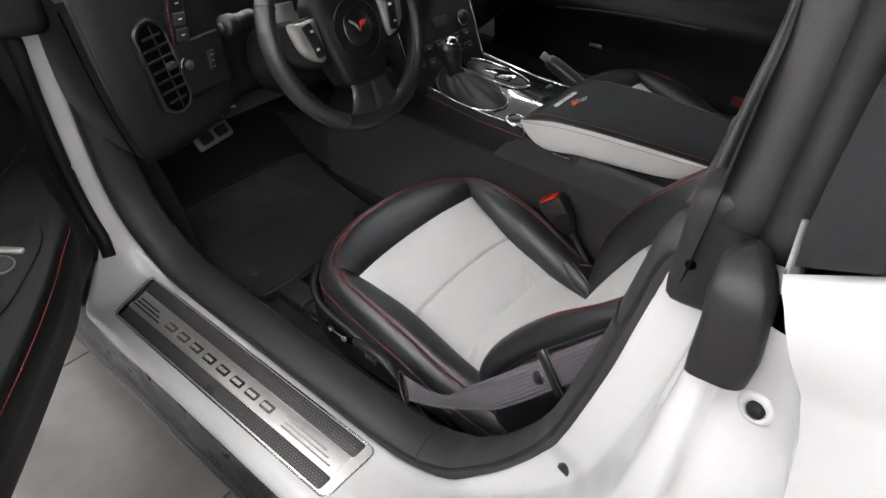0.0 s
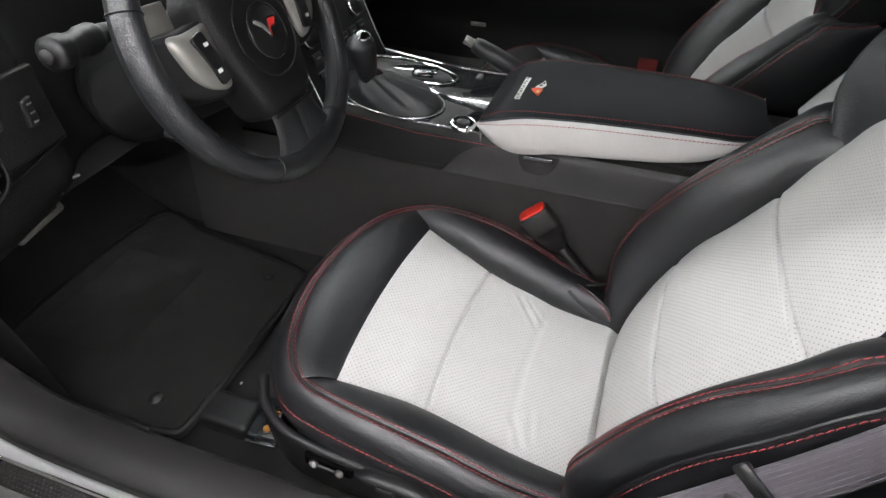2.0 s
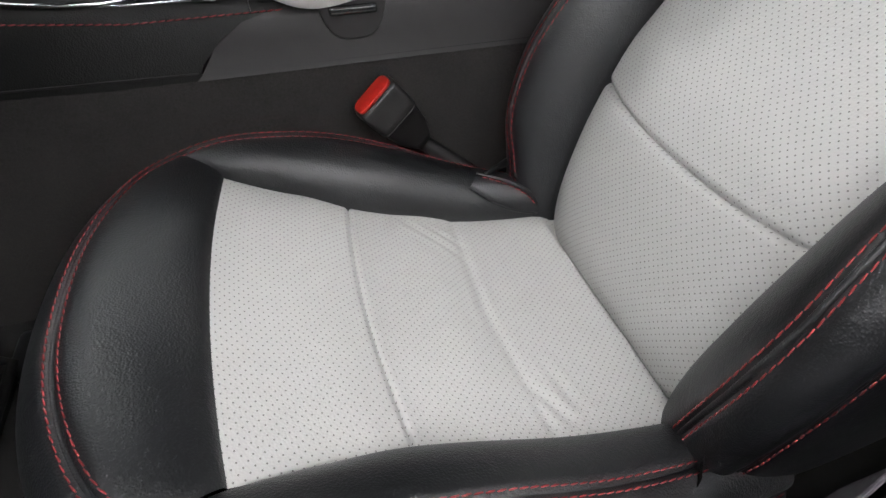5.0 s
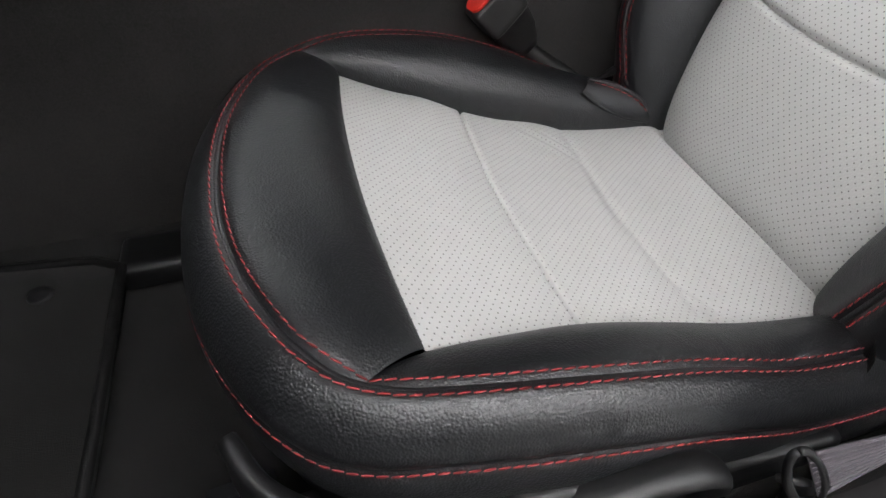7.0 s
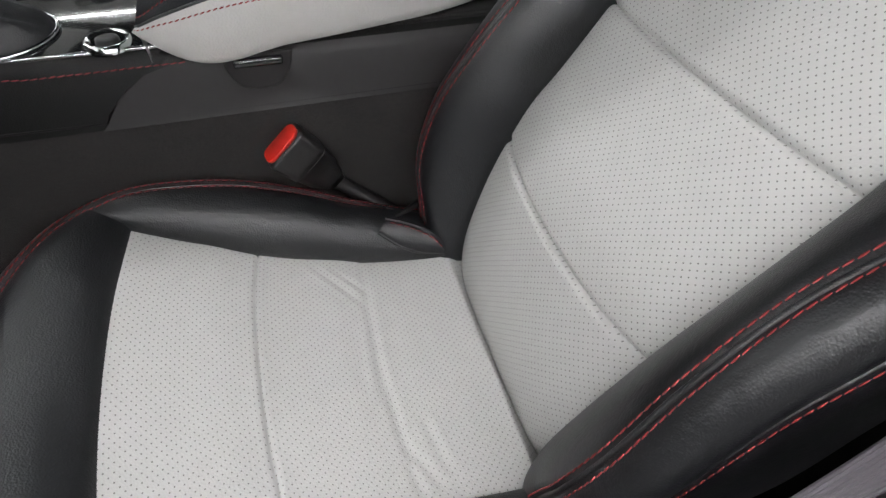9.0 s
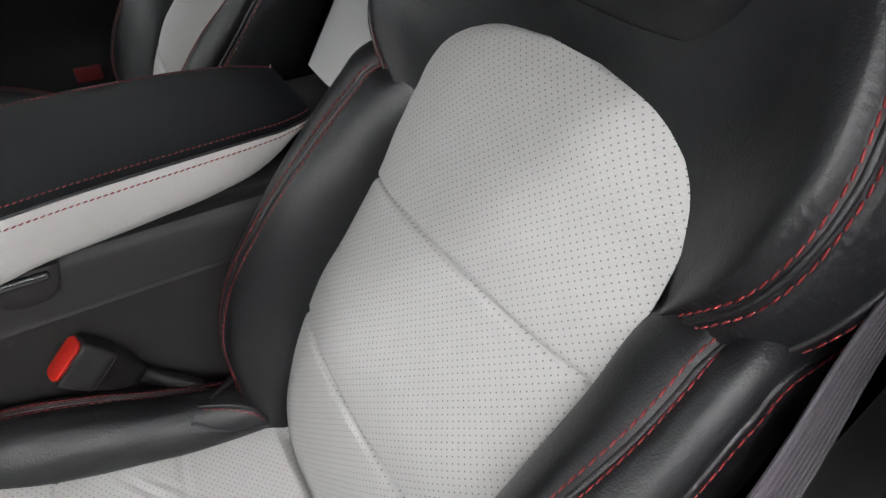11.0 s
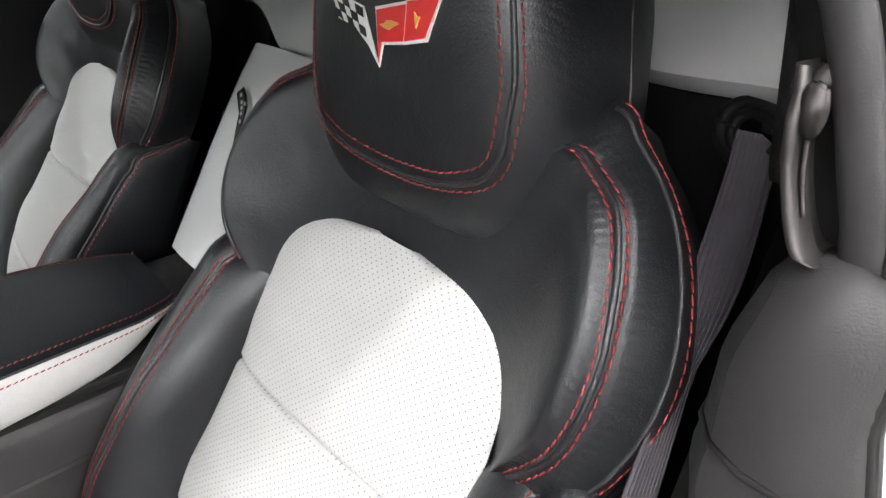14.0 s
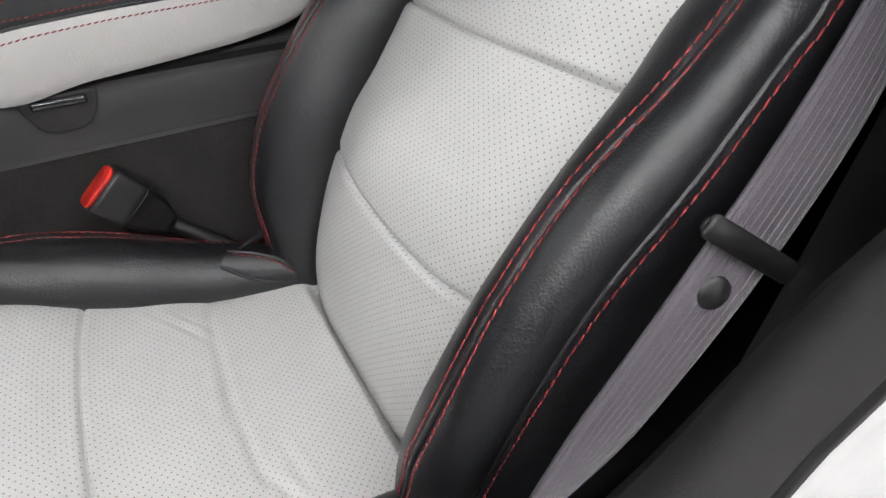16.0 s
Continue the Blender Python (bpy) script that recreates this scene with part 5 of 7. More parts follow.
part("rail_band", tube_mesh("rail_band", band, 0.0095, 12, flat=0.55, up=(0, 1, 0)), grey_panel, cover, "charcoal plastic band along the rail")
part("screw", lathe_mesh("screw", [(0, 0.003), (0.004, 0.003), (0.006, 0.0), (0.006, -0.004)], 14, frame_at((-0.3565, -0.188, 0.922), (0, 1, 0), (-1, 0, 0.1))), shade_black, cover)

# ---- driver floor mat ----
mat = thing("floor_mat", "black carpet floor mat with a bound edge", "floor mat", at=(-0.02, 0.9, 0.262))
outline = [(-0.238, 0.69), (-0.228, 0.655), (-0.20, 0.642), (0.12, 0.638), (0.145, 0.645), (0.158, 0.668), (0.175, 0.78), (0.198, 0.92), (0.20, 1.05), (-0.22, 1.05), (-0.24, 0.90)]
ring = crv([(x, y, 0.287) for x, y in outline] + [(outline[0][0], outline[0][1], 0.287)], 80)
part("mat_body", slab([(p[0], p[1]) for p in ring[:-1]], 0.018, Matrix.Translation((0, 0, 0.270)), 0.004), mat_carpet, mat)
part("binding", tube_mesh("binding", ring, 0.0055, 8), black_vinyl, mat)
for x, y in ((0.12, 0.71), (-0.19, 0.72)):
    part("mat_anchor", lathe_mesh("mat_anchor", [(0, 0.0035), (0.004, 0.0045), (0.006, 0.0015), (0.010, 0.0025), (0.012, 0.0), (0.012, -0.004)], 22, Matrix.Translation((x, y, 0.2895))), black_plastic, mat)
part("heel_pad", slab(round_rect(0.24, 0.18, 0.02), 0.002, Matrix.Translation((-0.02, 0.93, 0.287)), 0.001), mat_carpet, mat)


# ---- centre console ----
console = thing("centre_console", "black centre console with gloss trim and white-sided armrest", "console", at=(CAR_X, 0.2, 0.262))
yy = np.linspace(-0.20, 0.95, 60)


def wall(zs_x, y, name, mat, label=""):
    part(name, grid_mesh(name, np.stack([np.stack([np.full_like(y, x), y, np.full_like(y, z)], 1) for x, z in zs_x])), mat, console, label)


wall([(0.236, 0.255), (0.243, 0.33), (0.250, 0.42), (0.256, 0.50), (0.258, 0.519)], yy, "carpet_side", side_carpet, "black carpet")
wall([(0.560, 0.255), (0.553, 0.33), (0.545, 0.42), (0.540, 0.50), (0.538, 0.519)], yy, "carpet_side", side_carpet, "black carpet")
y1 = np.linspace(-0.20, 0.395, 40)
P = np.stack([np.stack([np.full_like(y1, x), y1 - k * 0.30 * np.clip((y1 - 0.30) / 0.095, 0, 1), np.full_like(y1, z)], 1) for x, z, k in ((0.254, 0.515, -0.02), (0.2565, 0.520, 0.0), (0.2600, 0.545, 0.06), (0.2640, 0.566, 0.16), (0.268, 0.573, 0.26), (0.285, 0.586, 0.30))])
part("side_panel", grid_mesh("side_panel", P), grey_panel, console, "charcoal plastic side panel")
y2 = np.linspace(0.36, 0.95, 40)
rise = 0.0 * y2 + 0.03 * np.clip((y2 - 0.45) / 0.3, 0, 1)
P = np.stack([np.stack([np.full_like(y2, x), y0 + (0.95 - y0) * (y2 - 0.36) / 0.59, z + rise * f + 0 * y2], 1) for x, z, f, y0 in ((0.256, 0.515, 0.4, 0.398), (0.258, 0.53, 0.6, 0.392), (0.262, 0.555, 0.8, 0.366), (0.2665, 0.570, 1, 0.32), (0.270, 0.577, 1, 0.30), (0.279, 0.586, 1, 0.295))])
part("upper_wrap", grid_mesh("upper_wrap", P), black_vinyl, console)
wall([(0.538, 0.519), (0.530, 0.56), (0.522, 0.585), (0.51, 0.595)], yy, "side_panel", black_vinyl)
y3 = np.linspace(0.305, 0.95, 50)
seam = np.stack([np.full_like(y3, 0.2665), y3, 0.5735 + 0.03 * np.clip((y3 - 0.45) / 0.3, 0, 1)], 1)
part("stitching", stitch_mesh("stitching", seam + np.array((-0.001, 0, 0.0005)), (-1, 0, 0.5)), red_thread, console, "red thread", kind="stuff")
part("panel_joint", tube_mesh("panel_joint", crv([(0.258, -0.20, 0.5195), (0.258, 0.1, 0.5195), (0.2585, 0.36, 0.520), (0.2590, 0.400, 0.517), (0.2610, 0.402, 0.524), (0.2640, 0.388, 0.546), (0.2665, 0.366, 0.563), (0.270, 0.335, 0.570), (0.272, 0.305, 0.573)], 60), 0.0018, 6), rubber, console)
part("panel_joint", tube_mesh("panel_joint", crv([(0.2575, 0.398, 0.522), (0.257, 0.5, 0.524), (0.257, 0.7, 0.53)], 20), 0.0014, 5), rubber, console)
# release recess in the side panel
part("release_pocket", slab([(p[0], p[1]) for p in crv([(-0.036, 0.012, 0), (-0.030, -0.008, 0), (-0.018, -0.022, 0), (0.0, -0.025, 0), (0.018, -0.022, 0), (0.030, -0.008, 0), (0.036, 0.012, 0)], 30)], 0.005, frame_at((0.2642, 0.236, 0.564), (0, -1, 0), (-1, 0, 0.16)), 0.0018, 2), grey_panel, console)
part("release_lever", block((0.010, 0.050, 0.009), (0.260, 0.236, 0.569), 0.003, 2), gloss_black, console)
# body under the lid
part("console_core", block((0.245, 0.62, 0.31), (0.395, 0.02, 0.43), 0.006), carpet, console, smooth=False)
# glossy top plate
P = []
for x in np.linspace(0, 1, 24):
    row = []
    for y in np.linspace(0.30, 0.66, 40):
        x0, x1 = 0.277, 0.515
        z = 0.588 + 0.020 * math.sin(math.pi * x) ** 0.8 * 0.6 + 0.03 * max(0, (y - 0.45) / 0.3)
        row.append((x0 + (x1 - x0) * x, y, z))
    P.append(row)
P = np.array(P)
part("top_plate", grid_mesh("top_plate", P), gloss_black, console, "gloss black lacquered trim plate")
for xx in (0, 23):
    part("plate_rim", tube_mesh("plate_rim", P[xx], 0.0026, 6), chrome, console)
part("plate_rim", tube_mesh("plate_rim", P[:, 39], 0.0026, 6), chrome, console)


def plate_z(x, y):
    f = (x - 0.277) / 0.238
    return 0.588 + 0.012 * max(0, math.sin(math.pi * min(max(f, 0), 1))) ** 0.8 + 0.03 * max(0, (y - 0.45) / 0.3)


def oval(cx, cy, a, b, lift, turn=0, n=48):
    out = []
    for k in range(n + 1):
        t = 2 * math.pi * k / n
        x, y = a * math.cos(t), b * math.sin(t)
        c, s2 = math.cos(radians(turn)), math.sin(radians(turn))
        px, py = cx + c * x - s2 * y, cy + s2 * x + c * y
        out.append((px, py, plate_z(px, py) + lift))
    return np.array(out)


part("boot_ring", tube_mesh("boot_ring", oval(0.322, 0.515, 0.052, 0.095, 0.002), 0.0026, 6), chrome, console, "chrome ring")
# pleated gear boot
rows = []
for k, (f, h) in enumerate(((1.0, 0.0), (0.98, 0.008), (0.92, 0.016), (0.80, 0.024), (0.62, 0.033), (0.42, 0.042), (0.28, 0.050))):
    o = oval(0.322, 0.515, 0.050 * f, 0.092 * f, 0.0, 0, 47)
    o[:, 1] += 0.052 * (1 - f)
    o[:, 0] -= 0.018 * (1 - f)
    ang = np.linspace(0, 2 * math.pi, 48)
    o[:, 2] = o[:, 2] * f + (0.60) * (1 - f) + h + 0.006 * np.sin(ang * 9 + 0.6 * k) * math.sin(math.pi * k / 6)
    rows.append(o[:-1])
part("gear_boot", grid_mesh("gear_boot", np.array(rows).transpose(1, 0, 2)[:, :, :], wrap=True), black_leather, console, "pleated black leather boot")
knob = np.array([(0.306, 0.550, 0.630), (0.301, 0.552, 0.655), (0.294, 0.553, 0.685), (0.288, 0.553, 0.712), (0.286, 0.553, 0.724)])
part("gear_knob", tube_mesh("gear_knob", crv(knob, 24), np.interp(np.linspace(0, 1, 24), [0, 0.25, 0.6, 0.85, 1], [0.013, 0.017, 0.024, 0.024, 0.008]), 16), black_leather, console)
part("knob_cap", tube_mesh("knob_cap", crv(knob[3:] + np.array((0.003, -0.002, 0.004)), 6), [0.016, 0.017, 0.016, 0.013, 0.009, 0.003], 14), chrome, console)
part("stitching", stitch_mesh("stitching", crv(knob[:4] + np.array((0.004, -0.021, 0.004)), 30), (0.2, -1, 0.1)), red_thread, console, "red thread", kind="stuff")
# cup holder with a flap
part("cup_ring", tube_mesh("cup_ring", oval(0.432, 0.525, 0.045, 0.092, 0.002), 0.0035, 6), chrome, console)
part("cup_well", grid_mesh("cup_well", np.array([oval(0.432, 0.525, 0.043 * f, 0.09 * f, h)[:-1] for f, h in ((1, 0.001), (0.96, -0.004), (0.9, 0.0015), (0.5, 0.002), (0.05, 0.002))]).transpose(1, 0, 2), wrap=True), black_plastic, console)
part("cup_flap", block((0.030, 0.09, 0.008), (0.440, 0.52, 0.607), 0.003, 2, (0, 6, 8)), chrome, console)
part("cup_flap", block((0.036, 0.04, 0.014), (0.428, 0.50, 0.606), 0.005, 2, (0, 0, 20)), gloss_black, console)
# round button
bx, by = 0.292, 0.374
part("button_ring", lathe_mesh("button_ring", [(0.016, 0.0), (0.019, 0.004), (0.022, 0.003), (0.0235, -0.004)], 28, Matrix.Translation((bx, by, plate_z(bx, by)))), chrome, console)
part("button", lathe_mesh("button", [(0, 0.004), (0.008, 0.0045), (0.011, 0.003), (0.012, -0.002), (0.018, -0.003)], 28, Matrix.Translation((bx, by, plate_z(bx, by)))), black_plastic, console)
part("mode_button", block((0.022, 0.010, 0.004), (0.47, 0.40, plate_z(0.47, 0.40) + 0.001), 0.0015, 2), black_plastic, console)

# armrest lid
lid = thing("armrest_lid", "black leather armrest lid with white sides and red stitching", "armrest", at=(CAR_X, 0.12, 0.6))
ly = np.concatenate([np.linspace(0.340, 0.31, 8), np.linspace(0.30, -0.05, 36), np.linspace(-0.055, -0.090, 9)])
f0 = np.clip((0.340 - ly) / 0.035, 0, 1) ** 0.5
r0 = np.clip((ly + 0.092) / 0.05, 0, 1) ** 0.5
half = smooth_tab(ly, [(-0.092, 0.104), (0.0, 0.122), (0.12, 0.134), (0.22, 0.141), (0.30, 0.145), (0.34, 0.143)]) - 0.016 * (1 - f0) - 0.024 * (1 - r0)
ztop = 0.606 + 0.027 * f0 + 0.016 * f0 * smooth_tab(ly, [(-0.09, 0.1), (-0.075, 0.55), (-0.04, 0.9), (0.05, 1.0), (0.2, 1.0), (0.30, 0.75), (0.34, 0.2)])
zband = smooth_tab(ly, [(-0.09, 0.638), (0.0, 0.646), (0.1, 0.648), (0.2, 0.646), (0.28, 0.638), (0.32, 0.625), (0.34, 0.614)])
zlow = smooth_tab(ly, [(-0.09, 0.638), (-0.065, 0.632), (-0.016, 0.606), (0.04, 0.595), (0.1, 0.590), (0.2, 0.584), (0.295, 0.579), (0.318, 0.590), (0.34, 0.608)])
q = np.linspace(-1, 1, 41)
T = np.zeros((41, len(ly), 3))
for i, a in enumerate(q):
    T[i, :, 0] = CAR_X + half * a * (1.0 if a < 0 else 0.62)
    T[i, :, 1] = ly
    T[i, :, 2] = zband + np.maximum(ztop - zband, 0.004) * (1 - abs(a) ** 4) ** 0.6
part("top_pad", grid_mesh("top_pad", T), lid_leather, lid)
for sg in (-1, 1):
    a = T[0 if sg < 0 else 40]
    b = a.copy()
    b[:, 2] = zlow
    b[:, 0] -= sg * 0.004
    Sd = patch(a, b, 12, 0.006, (sg, 0, 0), 0.5)
    part("side_pad", grid_mesh("side_pad", Sd), white_leather, lid, "white leather")
    part("piping", tube_mesh("piping", a + np.array((sg * 0.0005, 0, 0)), 0.0014, 6), black_leather, lid)
    part("stitching", stitch_mesh("stitching", T[2 if sg < 0 else 38] + np.array((sg * 0.0006, 0, 0.001)), (sg, 0, 0.7), r=0.0007, pitch=0.006, length=0.0042), red_thread, lid, "red thread", kind="stuff")
    part("stitching", stitch_mesh("stitching", on_patch(Sd, 0.14) + np.array((sg * 0.0008, 0, 0)), (sg, 0, 0), r=0.0007, pitch=0.006, length=0.0042), red_thread, lid, "red thread", kind="stuff")
ends = np.stack([T[:, 0], np.stack([T[:, 0, 0], T[:, 0, 1] - 0.004, np.full(41, 0.575)], 1)])
part("front_face", grid_mesh("front_face", ends), white_leather, lid)
ends = np.stack([T[:, -1], np.stack([T[:, -1, 0], T[:, -1, 1] + 0.004, np.full(41, 0.60)], 1)])
part("rear_face", grid_mesh("rear_face", ends), lid_leather, lid)
# embroidery at the front of the lid


def lid_z(x, y):
    j = int(np.abs(ly - y).argmin())
    return float(np.interp(x, T[:, j, 0], T[:, j, 2]))


for k in range(8):
    y = 0.288
    x = 0.306 + 0.0105 * k
    part("letter_bar", block((0.0085, 0.0085, 0.0014), (x, y, lid_z(x, y) + 0.0006), 0.0004, 1), white_thread, lid, "plain bar", smooth=False)
    part("letter_gap", block((0.004, 0.004, 0.0014), (x + 0.001 * (k % 3 - 1), y + 0.001 * (k % 2), lid_z(x, y) + 0.0010), 0.0003, 1), black_leather, lid, smooth=False)
for nm, pts, mat_ in (("badge_flag", [(0.298, 0.262), (0.326, 0.258), (0.334, 0.270), (0.326, 0.282), (0.312, 0.274)], orange_thread), ("badge_flag", [(0.336, 0.262), (0.352, 0.256), (0.372, 0.262), (0.352, 0.268), (0.336, 0.276)], white_thread), ("gold_mark", [(0.308, 0.264), (0.316, 0.262), (0.318, 0.267), (0.310, 0.269)], gold_thread), ("flag_check", [(0.340, 0.265), (0.346, 0.262), (0.349, 0.266), (0.343, 0.270)], emblem_and_hollow_black), ("flag_check", [(0.352, 0.260), (0.359, 0.259), (0.361, 0.263), (0.354, 0.265)], emblem_and_hollow_black)):
    pts = [(0.346 + (x - 0.334) * 0.78, 0.262 + (y - 0.268) * 0.78) for x, y in pts]
    bm = bmesh.new()
    hi = [bm.verts.new((x, y, lid_z(x, y) + (0.0018 if nm == "badge_flag" else 0.0026))) for x, y in pts]
    lo = [bm.verts.new((x, y, lid_z(x, y) - 0.001)) for x, y in pts]
    bm.faces.new(hi)
    for k in range(len(pts)):
        bm.faces.new((lo[k], lo[(k + 1) % len(pts)], hi[(k + 1) % len(pts)], hi[k]))
    part(nm, bm, mat_, lid, smooth=False)

# handbrake
brake = thing("handbrake", "black handbrake lever beside the console", "handbrake", at=(0.48, 0.30, 0.6))
part("lever", tube_mesh("lever", crv([(0.492, 0.24, 0.570), (0.490, 0.30, 0.598), (0.487, 0.36, 0.626), (0.485, 0.418, 0.652)], 24), np.interp(np.linspace(0, 1, 24), [0, 0.3, 0.8, 0.95, 1], [0.012, 0.016, 0.0175, 0.016, 0.013]), 14), black_leather, brake)
part("release_button", tube_mesh("release_button", crv([(0.485, 0.416, 0.651), (0.4845, 0.43, 0.657), (0.484, 0.436, 0.660)], 8), 0.0085, 12), satin_silver, brake)

# ---- seat belt buckle ----
def buckle(dx, label):
    b = thing("belt_buckle", label, "belt buckle", "belt buckles", at=(0.20 + dx, 0.12, 0.38))
    o = Vector((0.2215 + dx, 0.229, 0.491))
    w = Vector((0.009, -0.036, 0.030)).normalized()
    axis = Vector((0.013, -0.075, -0.088)).normalized()
    axis = (axis - w * axis.dot(w)).normalized()
    m = frame_at(o, w, -axis)
    rows = []
    for s2, wd, th in ((0.0, 0.050, 0.028), (-0.004, 0.054, 0.032), (-0.03, 0.052, 0.034), (-0.0375, 0.051, 0.0345), (-0.0385, 0.049, 0.0325), (-0.060, 0.043, 0.029), (-0.076, 0.031, 0.024), (-0.086, 0.020, 0.018)):
        loop = []
        for k in range(32):
            t = 2 * math.pi * k / 32
            c, s3 = math.cos(t), math.sin(t)
            loop.append(tuple(m @ Vector((wd / 2 * math.copysign(abs(c) ** 0.4, c), th / 2 * math.copysign(abs(s3) ** 0.4, s3), s2))))
        rows.append(loop)
    part("housing", grid_mesh("housing", np.array(rows).transpose(1, 0, 2), wrap=True, caps=True), buckle_grey, b)
    part("release_button", slab(round_rect(0.047, 0.0245, 0.009), 0.004, m @ Matrix.Translation((0, 0.0, -0.0005)), 0.001), red_plastic, b, "bright red release button")
    part("seam", tube_mesh("seam", [tuple(m @ Vector((0.0257 * math.copysign(abs(math.cos(t)) ** 0.4, math.cos(t)), 0.0173 * math.copysign(abs(math.sin(t)) ** 0.4, math.sin(t)), -0.0370))) for t in np.linspace(0, 2 * math.pi, 40)], 0.0006, 5), grey_panel, b)
    e = o + axis * 0.075
    cab = crv([tuple(e), tuple(e + axis * 0.02), (0.210 + dx, 0.122, 0.384), (0.208 + dx, 0.09, 0.345), (0.207 + dx, 0.04, 0.28)], 60)
    part("cable_sleeve", tube_mesh("cable_sleeve", cab, 0.0085 + 0.0012 * (np.arange(60) % 2), 10), rubber, b)
    return b


buckle(0.0, "black belt buckle with a red release button")
buckle(0.37, "black belt buckle with a red release button, by the passenger seat")


# ---- steering wheel ----
wheel = thing("steering_wheel", "black leather steering wheel with satin silver spoke trims", "steering wheel", at=(0, 0.547, 0.825))
WM = frame_at((0, 0.547, 0.825), (1, 0, 0), (0, -math.cos(radians(22)), math.sin(radians(22))))


def wp(x, y, z=0.0):
    return np.array(WM @ Vector((x, y, z)))


ring = []
for k in range(96):
    a = 2 * math.pi * k / 96
    row = []
    for j in range(16):
        b = 2 * math.pi * j / 16
        thick = 0.0150 + 0.0012 * (math.cos(2 * a) ** 2)
        r = 0.162 + thick * math.cos(b)
        row.append(wp(r * math.cos(a), r * math.sin(a), thick * 1.12 * math.sin(b)))
    row.append(row[0])
    ring.append(row)
part("rim", grid_mesh("rim", np.array(ring), wrap=True), black_leather, wheel)
for a in (-118, -62, 25, 155):
    c = radians(a)
    part("rim_joint", tube_mesh("rim_joint", [wp((0.162 + 0.0164 * math.cos(b)) * math.cos(c), (0.162 + 0.0164 * math.cos(b)) * math.sin(c), 0.0182 * math.sin(b)) for b in np.linspace(0, 2 * math.pi, 25)], 0.0008, 5), rubber, wheel)
# lacing on the inside of the rim
for a0, a1 in ((-55, -5), (185, 235)):
    pts = np.array([wp(0.149 * math.cos(radians(a)), 0.149 * math.sin(radians(a)), 0.011) for a in np.linspace(a0, a1, 40)])
    part("lacing", stitch_mesh("lacing", pts, tuple(WM.to_3x3() @ Vector((0, 0, 1))), pitch=0.0042, length=0.003, r=0.0013), black_vinyl, wheel, "black lacing", kind="stuff")
# hub cover
hub = [(-0.068, 0.055), (-0.050, 0.072), (0, 0.078), (0.050, 0.072), (0.068, 0.055), (0.072, 0.01), (0.062, -0.045), (0.045, -0.088), (0.0, -0.096), (-0.045, -0.088), (-0.062, -0.045), (-0.072, 0.01)]
hl = crv([(x, y, 0) for x, y in hub + [hub[0]]], 60)[:-1]
rows = []
for f, z in ((1.0, -0.03), (1.02, -0.005), (1.0, 0.006), (0.95, 0.013), (0.85, 0.018), (0.6, 0.023), (0.3, 0.0255), (0.02, 0.026)):
    rows.append([wp(p[0] * f, p[1] * f, z) for p in hl])
part("hub_cover", grid_mesh("hub_cover", np.array(rows).transpose(1, 0, 2), wrap=True), black_vinyl, wheel)
part("hub_ring", tube_mesh("hub_ring", [wp(0.05 * math.cos(t), 0.05 * math.sin(t) - 0.004, 0.0242) for t in np.linspace(0, 2 * math.pi, 50)], 0.0012, 5), black_plastic, wheel)
em = part("hub_emblem", lathe_mesh("hub_emblem", [(0, 0.004), (0.028, 0.0035), (0.0315, 0.001), (0.0315, -0.005)], 40, WM @ Matrix.Translation((0, -0.004, 0.0245))), emblem_and_hollow_black, wheel, "round black badge with crossed flags")
part("emblem_ring", tube_mesh("emblem_ring", [wp(0.0318 * math.cos(t), 0.0318 * math.sin(t) - 0.004, 0.0265) for t in np.linspace(0, 2 * math.pi, 50)], 0.0010, 6), gloss_black, em)
badge(em, tuple(wp(0, -0.002, 0.0285)), (1, 0, 0), tuple(WM.to_3x3() @ Vector((0, 0, 1))), 0.036, dark=steel)
